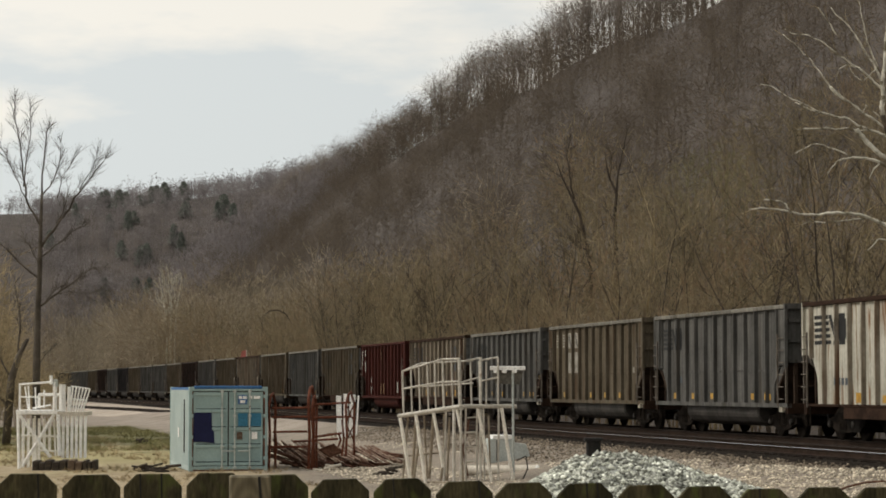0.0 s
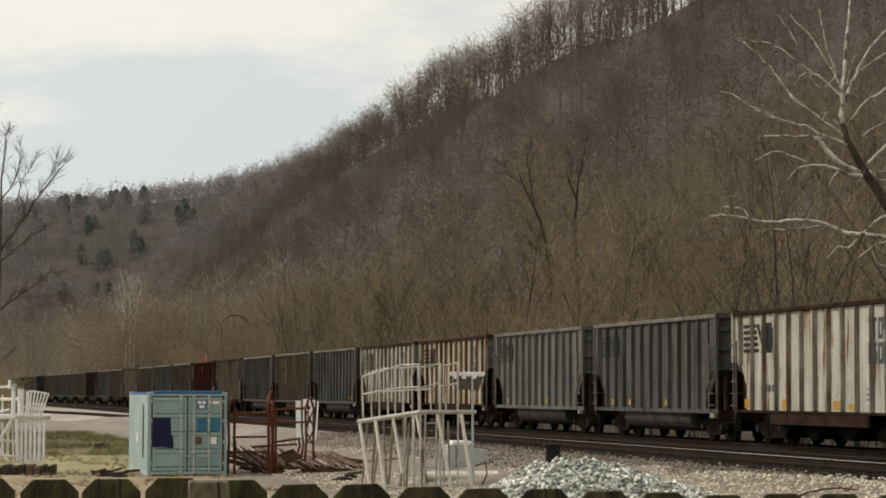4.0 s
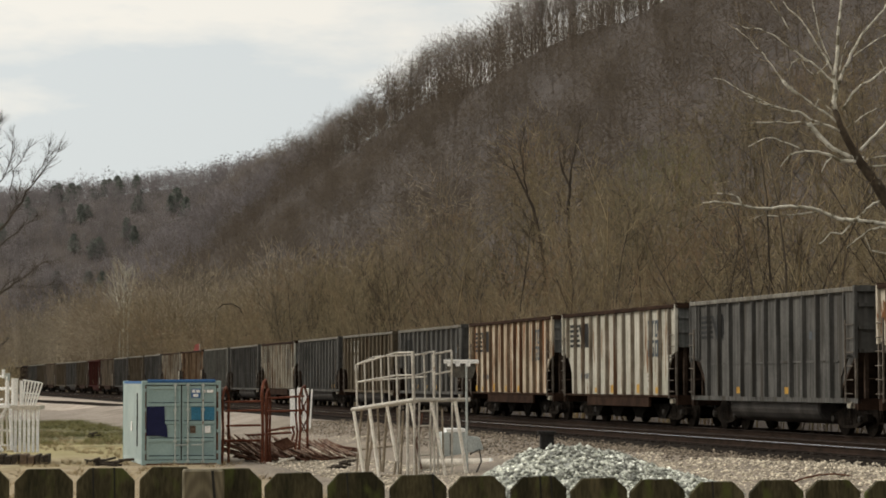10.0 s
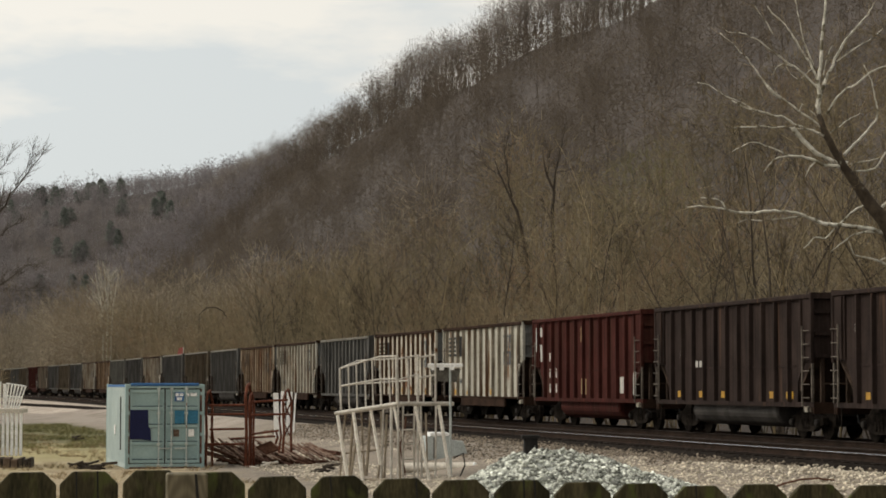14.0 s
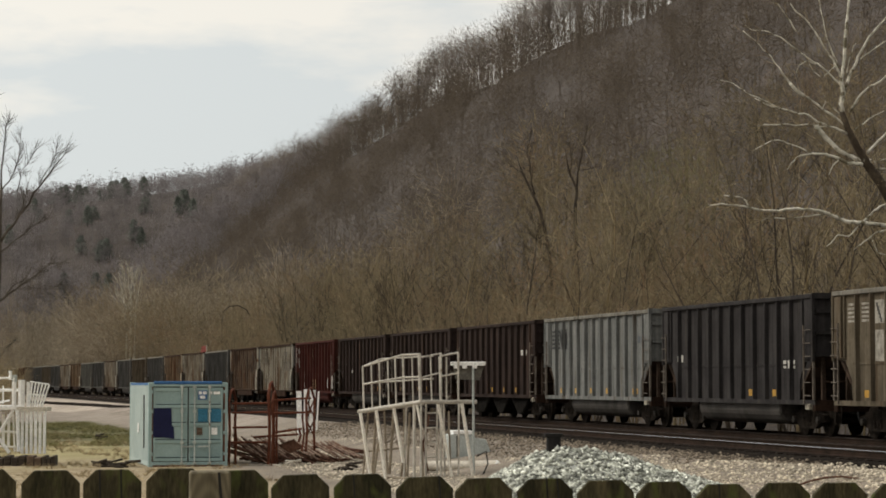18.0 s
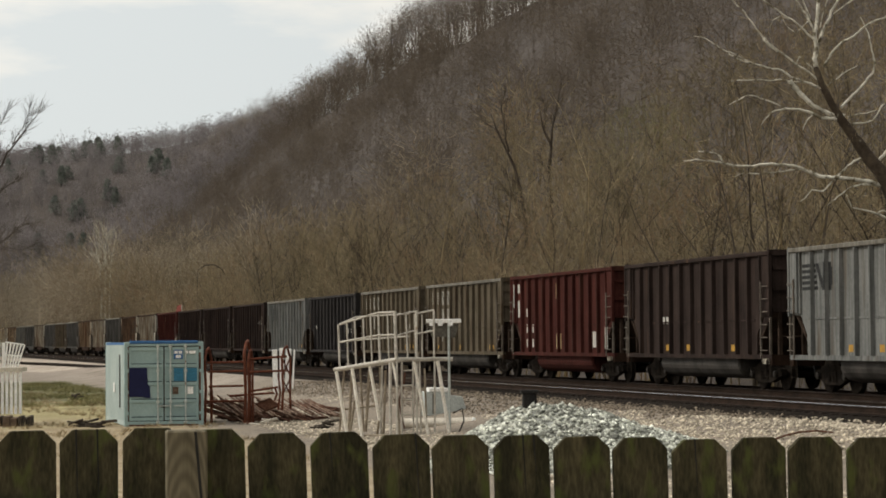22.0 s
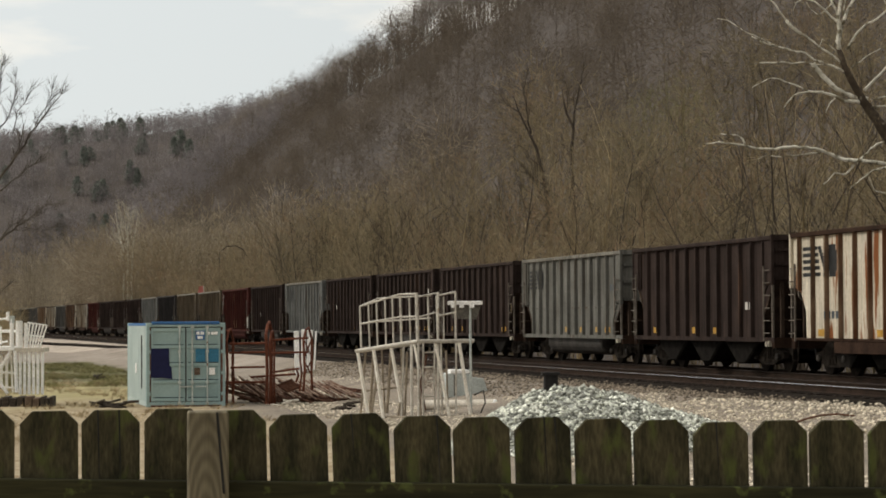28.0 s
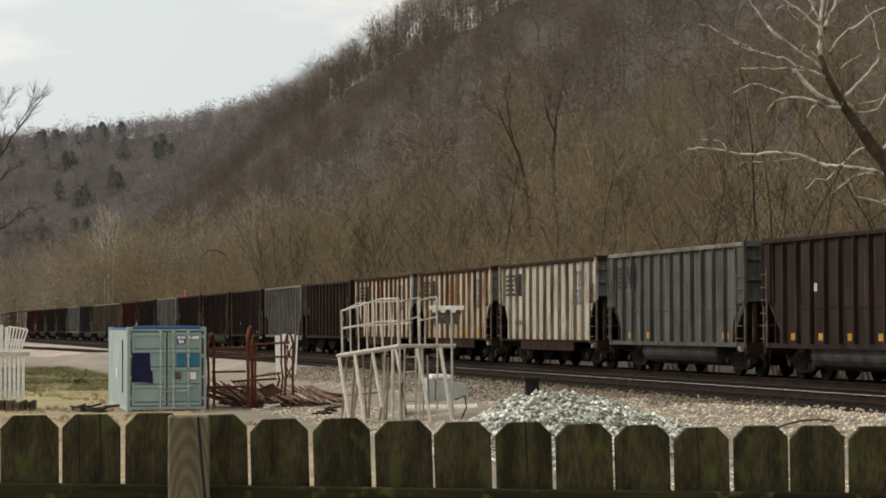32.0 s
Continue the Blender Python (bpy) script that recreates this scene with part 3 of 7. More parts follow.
    pale = mixed(ramp(fine, 0.3, 0.7), (0.27, 0.225, 0.185), (0.43, 0.37, 0.31))
    pale = mixed(ramp(cloud(0.55), 0.42, 0.7), pale, (0.20, 0.165, 0.13))
    col = mixed(calc("MULTIPLY", ramp(edge, 12.2, 13.6), ramp(along, 100.0, 120.0)), col, pale)
    # pale ground where the grass ends, far along
    col = mixed(calc("MULTIPLY", ramp(calc("ADD", along, calc("MULTIPLY", wob, 4.0)), 150.0, 162.0), ramp(along, 335.0, 325.0)), col, pale)
    litter = mixed(ramp(cloud(0.06), 0.35, 0.65), (0.050, 0.039, 0.033), (0.076, 0.060, 0.050))
    col = mixed(ramp(edge, 27.4, 29.0), col, litter)
    col = mixed(ramp(along, 330.0, 420.0), col, litter)
    link(col, bsdf.inputs["Base Color"])
    bp = nodes.new("ShaderNodeBump")
    bp.inputs["Strength"].default_value, bp.inputs["Distance"].default_value = 0.8, 0.06
    link(calc("ADD", fine, calc("MULTIPLY", vor.outputs["Distance"], -1.0)), bp.inputs["Height"])
    link(bp.outputs[0], bsdf.inputs["Normal"])
    return m


def land():
    along = [-4000, -1500, -700] + list(range(-400, -40, 40)) + list(range(-40, 130, 3)) + list(range(130, 300, 10)) + list(range(300, 1800, 25)) + [1900, 2200, 2800, 4200]
    across = [-4000, -1500, -600, -300, -150, -90, -60] + list(range(-40, 8, 3)) + [8, 9.5, 11, 13, 15, 17.3, 18.6, 20.5, 24.2, 28.6, 30.5, 33, 36, 40, 46, 52, 56] + list(range(62, 270, 7)) + [300, 420, 600, 1500, 4000]
    vs = []
    for a in along:
        for p in across:
            x, y, _ = plan(a, p)
            vs.append((x, y, ground_z(a, p) + (0.03 * noise.noise(Vector((x * 0.7, y * 0.7, 0))) if p < 17 else 0)))
    n = len(across)
    fs = [(i * n + j, i * n + j + 1, (i + 1) * n + j + 1, (i + 1) * n + j) for i in range(len(along) - 1) for j in range(n - 1)]
    me = bpy.data.meshes.new("ground")
    me.from_pydata(vs, [], [tuple(reversed(f)) for f in fs])
    me.materials.append(land_material())
    me.polygons.foreach_set("use_smooth", [True] * len(me.polygons))
    me.update()
    tagged(new("ground", me), "dry grass and gravel yard below a wooded hillside", "ground", kind="structure")


land()


def railway(name, p, label):
    """One track: ballast bed, ties, two rails."""
    track = thing(name, Matrix(), label, "railway track", "two railway tracks", kind="structure")
    runs = [(-260.0 + 12 * i) for i in range(22)] + [10.0 * i for i in range(1, 72)]
    bed, rails, heads = Shape(), [Shape(), Shape()], [Shape(), Shape()]

    def ribbon(sh, section):
        n0, k = len(sh.v), len(section)
        for a in runs:
            for off, z in section:
                x, y, _ = plan(a, p + off)
                sh.v.append((x, y, z))
        for i in range(len(runs) - 1):
            for j in range(k - 1):
                q = n0 + i * k + j
                sh.f.append((q, q + k, q + k + 1, q + 1))

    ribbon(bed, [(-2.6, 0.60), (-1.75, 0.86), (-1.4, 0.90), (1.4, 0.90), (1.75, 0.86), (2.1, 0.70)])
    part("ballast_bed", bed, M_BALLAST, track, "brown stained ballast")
    for i, off in enumerate((-0.7525, 0.7525)):
        ribbon(rails[i], [(off - 0.07, 0.925), (off - 0.07, 0.94), (off - 0.012, 0.955), (off - 0.012, 1.05), (off - 0.036, 1.06), (off - 0.036, 1.094),
                          (off + 0.036, 1.094), (off + 0.036, 1.06), (off + 0.012, 1.05), (off + 0.012, 0.955), (off + 0.07, 0.94), (off + 0.07, 0.925)])
        rail = part("rail", rails[i], M_RAIL, track)
        ribbon(heads[i], [(off - 0.037, 1.085), (off - 0.034, RAIL_Z), (off + 0.034, RAIL_Z), (off + 0.037, 1.085)])
        # only the nearest rail keeps a bright head; the rest carry painted shade
        part("rail_head", heads[i], M_RAILTOP if p == P_NEAR and i == 0 else M_RAILSHADE, rail, "worn running surface")
    tie = Shape().box(-1.3, 1.3, -0.11, 0.11, -0.17, 0.0).mesh("tie", M_TIE, bevel=0.012)
    rest = Shape()
    for i in range(330):
        a = 26 + i * 0.53
        x, y, h = plan(a, p)
        m = pose(x, y, 0.93 + 0.006 * math.sin(i * 2.3), 0, 0, h + 0.5 * math.sin(i * 1.7))
        if i < 150:
            part("tie", tie, M_TIE, track, at=m)
        else:
            rest.box(-1.3, 1.3, -0.11, 0.11, -0.17, 0.0, m)
    tagged(part("far_ties", rest, M_TIE, track), kind="stuff")


railway("railway_track", P_NEAR, "empty track with shiny rails on brown ballast")
railway("railway_track", P_FAR, "track on brown ballast under the coal train")


def gravel_bank():
    """A low bank of pale gravel that leaves the line on the yard's side, with a dark old edge."""
    bank = thing("gravel_bank", Matrix(), "low pale gravel bank beside the track, with a dark edge", "gravel bank", kind="structure")
    runs = [160.0 + 5 * i for i in range(37)]
    for name, mat, section in (("bank_top", M_BANK, ((5.0, 0.80), (0.35, 0.86), (0.0, 0.82))), ("bank_edge", M_BALLAST, ((0.0, 0.82), (-0.12, 0.80), (-0.30, 0.55))), ("bank_slope", M_BANK, ((-0.28, 0.57), (-1.2, 0.38), (-3.4, -0.05)))):
        sh = Shape()
        for a in runs:
            edge = 18.1 - (a - 190) * 0.0704 + 0.25 * math.sin(a * 0.13)
            for off, z in section:
                left = max(0.0, a - BEND_AT) ** 2 / (2 * BEND)
                p = min(edge + off, 19.3 - left)
                x, y, _ = plan(a, p + left)
                sh.v.append((x, y, z + 0.03 * noise.noise(Vector((a * 0.3, off, 2)))))
        for i in range(len(runs) - 1):
            for j in range(2):
                q = i * 3 + j
                sh.f.append((q, q + 1, q + 4, q + 3))
        part(name, sh, mat, bank)


gravel_bank()


# ---- woods ----
def seen_from_yard(a, p):
    """The stretch of the valley side that faces the yard."""
    return 0.015 * a < p < 0.50 * a + 6


def brush_edge(a):
    """How far up the slope the olive saplings reach before the forest begins."""
    return 61 + 25 * step(a, 380, 200) + (8 + 6 * step(a, 200, 300)) * noise.noise(Vector((a * 0.022, 4, 1)))


def woods():
    rng = random.Random(4)
    slope = [tris_of(round_tree(10 + i, 14, 0.06, 4.5, 0.16, 190, 0.056, limbs=4)) for i in range(8)]
    low = [tris_of(round_tree(50 + i, 5.0, 0.03, 2.6, 0.05, 46, 0.045, limbs=3)) for i in range(3)]
    ridge = [tris_of(round_tree(70 + i, 20.5, 0.24, 5.6, 0.30, 400, 0.036, limbs=16, shell=0.42, fan=0.8)) for i in range(6)]
    moulds = slope + low + ridge
    crest = []
    rows = []
    a = 120.0
    while a < 1250:
        gap = 5.7 + a * 0.0031
        p = 54.0
        while p < 205:
            aa, pp = a + rng.uniform(-0.5, 0.5) * gap, p + rng.uniform(-0.5, 0.5) * gap
            if pp > brush_edge(aa) - 5 and seen_from_yard(aa, pp) and not (pp > 182 and rng.random() < 0.6):
                x, y, _ = plan(aa, pp)
                sc = rng.uniform(0.62, 1.05) * (1.05 if pp > 140 else 0.92) * (1 + 0.25 * noise.noise(Vector((aa * 0.03, pp * 0.03, 6))))
                row = (rng.randrange(8), x, y, ground_z(aa, pp) - 0.2, rng.uniform(0, 6.28), sc * rng.uniform(0.9, 1.3), sc, rng.uniform(-0.06, 0.06), rng.uniform(-0.06, 0.06))
                if pp > 154:
                    if rng.random() < 0.05:
                        p += gap
                        continue
                    q = rng.uniform(0.78, 1.08)
                    crest.append((11 + rng.randrange(6), *row[1:5], q * rng.uniform(0.85, 1.25), q, *row[7:]))
                else:
                    rows.append(row)
                if 143 < pp < 163:
                    for _ in range(1):
                        ab, pb = aa + rng.uniform(-5, 5), pp + rng.uniform(-4, 4)
                        x, y, _h = plan(ab, pb)
                        q = rng.uniform(0.35, 0.72)
                        rows.append((rng.randrange(8), x, y, ground_z(ab, pb) - 0.2, rng.uniform(0, 6.28), q * 1.3, q, 0, 0))
                if rng.random() < 0.8:
                    ab, pb = aa + rng.uniform(-3, 3), pp + rng.uniform(-3, 3)
                    x, y, _h = plan(ab, pb)
                    rows.append((8 + rng.randrange(3), x, y, ground_z(ab, pb), rng.uniform(0, 6.28), rng.uniform(0.8, 1.7), rng.uniform(0.6, 1.3), 0, 0))
            p += gap
        a += gap
    tagged(new("hillside_woods", strew("hillside_woods", moulds, rows, M_WOODS)), "leafless grey-brown hardwood forest covering the hillside", "forest", kind="stuff")
    tagged(new("ridge_woods", strew("ridge_woods", moulds, crest, M_CREST)), "leafless grey hardwoods with rounded crowns along the ridge", "forest", kind="stuff")
    # far valley end
    rows, pines = [], []
    small = [tris_of(round_tree(130 + i, 14, 0.13, 4.6, 0.02, 66, 0.145, limbs=2)) for i in range(6)]
    for _ in range(8200):
        aa, pp = rng.uniform(900, 1640), rng.uniform(-150, 330)
        if not -0.03 * aa < pp < 0.16 * aa + 30:
            continue
        x, y, _ = plan(aa, pp)
        sc = rng.uniform(0.55, 1.0) * (1.0 + 0.55 * rng.random() ** 3) * (1 + 0.3 * noise.noise(Vector((aa * 0.02, pp * 0.03, 1))))
        row = (rng.randrange(6), x, y, ground_z(aa, pp) - 0.3, rng.uniform(0, 6.28), sc * 1.2, sc, 0, 0)
        if rng.random() < 0.012 and aa > 1250:
            pines.append((rng.randrange(3), *row[1:5], rng.uniform(1.0, 1.7), rng.uniform(0.5, 0.85), 0, 0))
        else:
            rows.append(row)
    tagged(new("far_woods", strew("far_woods", small, rows, M_HAZEBARK)), "distant leafless forest closing the valley", "forest", kind="stuff")
    # conifers: ragged rounded cones of needle sprays
    cones = []
    for k in range(3):
        cone = Shape().tube([(0, 0, 0), (0, 0, 14)], [0.25, 0.05], 4)
        for i in range(260):
            f = (i + rng.random()) / 260
            h, an = 2 + 12.5 * f, rng.uniform(0, 6.28)
            ln = (3.9 * math.sqrt(1.02 - f) * (0.8 + 0.35 * noise.noise(Vector((math.cos(an), math.sin(an), h * 0.3 + 9 * k))))) * rng.uniform(0.5, 1.0) + 0.2
            e, w = Vector((math.cos(an), math.sin(an), rng.uniform(-0.3, 0.3))), Vector((-math.sin(an), math.cos(an), rng.uniform(-0.4, 0.4)))
            c = Vector((0, 0, h))
            w, u = w * 0.6, Vector((0, 0, 0.55))
            cone.add([c + e * ln - w, c + e * ln * 0.9 + u, c + e * ln + w, c + e * ln - u], [(0, 1, 2, 3)])
        cones.append(tris_of(cone))
    for bearing, low_a, high_a, count in ((0.0674, 1440, 1500, 3), (0.0862, 1440, 1520, 2), (0.0945, 1440, 1500, 2), (0.0835, 1240, 1370, 6), (0.0995, 1290, 1400, 4), (0.1185, 1330, 1400, 4), (0.132, 1290, 1420, 3), (0.074, 1330, 1420, 3)):
        for _ in range(count):
            aa = rng.uniform(low_a, high_a)
            pp = aa * (bearing + rng.gauss(0, 0.0032))
            x, y, _h = plan(aa, pp)
            pines.append((rng.randrange(3), x, y, ground_z(aa, pp) - 0.3, rng.uniform(0, 6.28), rng.uniform(1.0, 1.8), rng.uniform(0.5, 0.9), 0, 0))
    tagged(new("far_conifers", strew("far_conifers", cones, pines, M_PINE)), "dark green conifers scattered along the far ridge", "conifers", kind="stuff")


def brush():
    """Saplings and thickets between the line and the foot of the hill, and left of the line far off."""
    rng = random.Random(9)
    moulds = [tris_of(round_tree(80 + i, 13.5, 0.055, 4.3, 0.10, 290, 0.026, limbs=6, shell=0.5)) for i in range(6)]
    moulds += [tris_of(bare_tree(87 + i, 15, 0.055, limbs=6, twigs=5, sprays=4, clear=0.14, spread=0.34, sides=3, twig_r=0.016, stems=3, lift=0.22)) for i in range(2)]
    moulds += [tris_of(round_tree(95 + i, 5.5, 0.03, 2.4, 0.0, 120, 0.020, limbs=6)) for i in range(4)]
    rows = []

    def grow(aa, pp, k, sc):
        x, y, _ = plan(aa, pp)
        rows.append((k, x, y, ground_z(aa, pp) - 0.1, rng.uniform(0, 6.28), sc * rng.uniform(0.9, 1.3), sc, rng.uniform(-0.08, 0.08), rng.uniform(-0.08, 0.08)))

    a = 56.0
    while a < 620:
        gap = 2.9 + a * 0.0052
        p = 33.0
        while p < 90:
            wide = gap * (1 + 0.5 * step(p, 48, 60))
            aa, pp = a + rng.uniform(-0.6, 0.6) * wide, p + rng.uniform(-0.6, 0.6) * wide
            if pp < brush_edge(aa) and seen_from_yard(aa, pp) and not (pp > 50 and rng.random() < 0.35):
                clump = 0.5 + 0.5 * noise.noise(Vector((aa * 0.07, pp * 0.09, 2)))
                grow(aa, pp, rng.randrange(6) if rng.random() < 0.9 else 6 + rng.randrange(2), rng.uniform(0.70, 1.10) * (0.74 + 0.46 * clump) * (0.62 + 0.42 * max(step(pp, 33, 46), step(aa, 240, 320))) * (1 + 0.38 * step(aa, 200, 330)))
                if rng.random() < 0.6 and pp < 50:
                    grow(aa + rng.uniform(-2, 2), pp + rng.uniform(-1.5, 1.5), 8 + rng.randrange(4), rng.uniform(0.5, 1.0))
            p += wide
        a += gap
    # beyond about 300 m the saplings take the paler, sun-tinted twigs
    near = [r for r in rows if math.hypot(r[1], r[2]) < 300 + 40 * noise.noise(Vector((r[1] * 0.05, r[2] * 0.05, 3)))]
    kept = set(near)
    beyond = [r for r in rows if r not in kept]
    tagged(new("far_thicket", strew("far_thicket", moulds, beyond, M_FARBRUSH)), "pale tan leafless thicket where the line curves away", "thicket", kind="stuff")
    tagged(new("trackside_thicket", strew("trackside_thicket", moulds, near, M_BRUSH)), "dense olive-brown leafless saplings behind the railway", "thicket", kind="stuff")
    stems = [[bare_tree(120 + i, 13, 0.075, limbs=7, twigs=5, sprays=2, clear=0.2, spread=0.42, sides=4, twig_r=0.012, stems=1 + i % 3, lift=0.10, bends=3, crook=0.24).mesh("stem", bark) for i in range(4)] for bark in (M_DARKBARK, M_REED)]
    for i in range(84):
        aa, pp = 75 + 260 * rng.random() ** 1.5, rng.uniform(32.0, 46)
        x, y, _ = plan(aa, pp)
        light = i % 4 == 0
        m = Matrix.LocRotScale(Vector((x, y, ground_z(aa, pp) - 0.1)), Matrix.Rotation(rng.uniform(0, 6.28), 3, "Z") @ Matrix.Rotation(rng.uniform(-0.12, 0.12), 3, "X"), Vector((1, 1, 1)) * rng.uniform(0.6, 1.05))
        sapling = thing("bare_sapling", m, f"{'pale' if light else 'dark'}-barked bare sapling standing among the thicket", "sapling", "saplings behind the railway")
        part("stem", stems[light][rng.randrange(4)], None, sapling)
    rows = []
    for _ in range(70):
        aa = rng.uniform(100, 142)
        grow(aa, rng.uniform(-0.03, 0.0335) * aa, 8 + rng.randrange(4), rng.uniform(0.55, 1.0))
    tagged(new("yard_brush", strew("yard_brush", moulds, rows, M_BRUSH)), "brown leafless scrub behind the staging", "scrub", kind="stuff")
    rows = []
    for _ in range(330):
        aa = rng.uniform(135, 360)
        q = 0.052 - 0.085 * rng.random() ** 1.4
        grow(aa, q * aa, rng.randrange(8), rng.uniform(0.6, 1.1) * (1.05 - 0.72 * step(q, 0.012, 0.046)))
    tagged(new("yard_edge_thicket", strew("yard_edge_thicket", moulds, rows, M_REED)), "leafless brown brush at the end of the yard", "thicket", kind="stuff")


woods()
brush()

# ---- the coal train ----
PITCH, HALF, BODY, SIDE, TOP, SILL = 14.30, 7.15, 6.48, 1.55, 3.93, 1.02
# marks and fittings are drawn for a side of 13.9 m
LENGTH = BODY / 6.95
RIBS = [(-6.2 + 12.4 * i / 12) * LENGTH for i in range(13)]
RIB_W, RIB_D = 0.095, 0.120


def painted(rects, side=-1, proud=0.006):
    """Flat marks on the ribbed side: on the sheet between ribs and on the face of each rib."""
    sh = Shape()
    for y0, y1, z0, z1 in rects:
        y0, y1 = y0 * LENGTH, y1 * LENGTH
        cuts = sorted({y0, y1, *[c for r in RIBS for c in (r - RIB_W / 2, r + RIB_W / 2) if y0 < c < y1]})
        for c0, c1 in zip(cuts, cuts[1:]):
            mid = (c0 + c1) / 2
            on_rib = any(abs(mid - r) < RIB_W / 2 for r in RIBS)
            x = side * (SIDE + (RIB_D if on_rib else 0.0) + proud)
            sh.box(min(x, x - side * 0.0015), max(x, x - side * 0.0015), c0, c1, z0, z1)
    return sh


def truck_meshes():
    frame_sh = Shape().prism([(-1.25, 0.42), (-1.2, 0.60), (-0.75, 0.66), (-0.35, 0.78), (0.35, 0.78), (0.75, 0.66), (1.2, 0.60), (1.25, 0.42), (0.85, 0.34), (0.45, 0.22), (-0.45, 0.22), (-0.85, 0.34)], 0.16)
    wheel = Shape().tube([(-0.07, 0, 0), (-0.06, 0, 0), (0.055, 0, 0), (0.07, 0, 0)], [0.40, 0.457, 0.457, 0.485], 20).tube([(-0.13, 0, 0), (-0.07, 0, 0)], [0.13, 0.16], 10)
    axle = Shape().tube([(-0.75, 0, 0), (0.75, 0, 0)], 0.08, 8)
    bolster = Shape().box(-1.1, 1.1, -0.2, 0.2, 0.45, 0.75)
    spring = Shape()
    for k in range(3):
        spring.tube([(0, -0.2 + 0.2 * k, 0.3), (0, -0.2 + 0.2 * k, 0.55)], 0.075, 8)
    cap = Shape().tube([(0, 0, 0), (0.08, 0, 0), (0.1, 0, 0)], [0.11, 0.10, 0.05], 8)
    return {n: s.mesh(n, M_CAP if n == "bearing_cap" else M_TRUCK) for n, s in (("bearing_cap", cap), ("side_frame", frame_sh), ("wheel", wheel), ("axle", axle), ("bolster", bolster), ("spring_nest", spring))}


M_CAPPALE = surf("chipped_pale_paint", (0.26, 0.23, 0.18), (0.42, 0.38, 0.30), rough=0.7, spots=(0.06, 0.05, 0.04), spot_at=(0.5, 0.6), spot_scale=6)
M_CAP = surf("worn_bearing_cap", (0.018, 0.015, 0.012), (0.045, 0.038, 0.032), rough=0.7)
TRUCK = truck_meshes()


def car_mould(kind):
    """One coal car. kind: tub (bathtub gondola), hopper (four bays, cut corners), bay (hopper with large chutes)."""
    car = thing("coal_car", Matrix(), "open-top coal car", "railway car", "cars of the coal train")
    # lower corners of the side sheet: distance in from the end and height above the sill
    cut = {"tub": [(1.20, 0), (1.16, 0.55), (0.75, 1.05), (0.12, 1.10)], "hopper": [(1.06, 0), (1.02, 0.74), (0.66, 1.26), (0.12, 1.44)],
           "bay": [(0.95, 0), (0.92, 1.2), (0.6, 1.5), (0.12, 1.55)]}[kind]
    cut_h, cut_l = {"tub": (1.10, 1.20), "hopper": (1.44, 1.06), "bay": (1.55, 0.95)}[kind]
    paint = PAINT["grey"]
    for s in (-1, 1):
        x0 = s * SIDE
        outline = [(BODY - q, SILL + z) for q, z in cut] + [(BODY - 0.12, TOP - 0.1), (-BODY + 0.12, TOP - 0.1)] + [(-BODY + q, SILL + z) for q, z in reversed(cut)]
        turn = Matrix.Translation((x0, 0, 0)) @ pose(0, 0, 0, 0, 0, 90 if s < 0 else -90)
        pts = [(y if s < 0 else -y, z) for y, z in outline]
        part("side_sheet", Shape().prism(pts, -0.05, turn), paint, car)
        part("top_chord", Shape().box(min(x0 - s * 0.06, x0 + s * 0.10), max(x0 - s * 0.06, x0 + s * 0.10), -BODY + 0.1, BODY - 0.1, TOP - 0.13, TOP), paint, car, bevel=0.02)
        part("side_sill", Shape().box(min(x0 - s * 0.1, x0 + s * 0.03), max(x0 - s * 0.1, x0 + s * 0.03), -BODY, BODY, SILL - (0.07 if kind == "hopper" else 0.13), SILL),
             M_SILL if kind == "hopper" else paint, car)
        if kind == "hopper":
            part("apron_plate", Shape().box(min(x0 - s * 0.09, x0 + s * 0.01), max(x0 - s * 0.09, x0 + s * 0.01), -3.75 * LENGTH, 3.75 * LENGTH, SILL - 0.40, SILL - 0.075), M_SILL, car, bevel=0.01)
        rib = Shape().add([(0, -RIB_W / 2, 0), (0, RIB_W / 2, 0), (0, RIB_W / 2, 1), (0, -RIB_W / 2, 1), (s * RIB_D, -RIB_W / 2 + 0.015, 0.0), (s * RIB_D, RIB_W / 2 - 0.015, 0.0),
                           (s * RIB_D, RIB_W / 2 - 0.015, 1), (s * RIB_D, -RIB_W / 2 + 0.015, 1)], [(4, 5, 6, 7), (0, 4, 7, 3), (1, 2, 6, 5), (0, 1, 5, 4), (3, 7, 6, 2)])
        if s < 0:
            rib.f = [tuple(reversed(f)) for f in rib.f]
        if kind == "tub":
            part("seam_strip", Shape().box(min(x0, x0 + s * 0.02), max(x0, x0 + s * 0.02), -BODY + 1.3, BODY - 1.3, SILL + 0.95, SILL + 1.0), paint, car)
        long_rib = None
        for y in RIBS:
            z0 = SILL + 0.002
            over = abs(y) - (BODY - cut_l)
            if over > 0:
                q = BODY - abs(y)
                for (q0, za), (q1, zb) in zip(cut, cut[1:]):
                    if q1 <= q <= q0:
                        z0 = SILL + max(za, zb) + 0.04
            if long_rib is None or over > 0:
                me = Shape().add([(vx, vy, vz * (TOP - 0.135 - z0)) for vx, vy, vz in rib.v], rib.f).mesh("stake", paint)
                if over <= 0:
                    long_rib = me
            else:
                me = long_rib
            part("stake", me, None, car, at=pose(x0, y, z0))
        for e in (-1, 1):
            yy = e * (BODY - 0.07)
            part("corner_post", Shape().box(min(x0, x0 + s * 0.09), max(x0, x0 + s * 0.09), yy - 0.05, yy + 0.05, SILL + cut_h - 0.05, TOP - 0.02), paint, car)
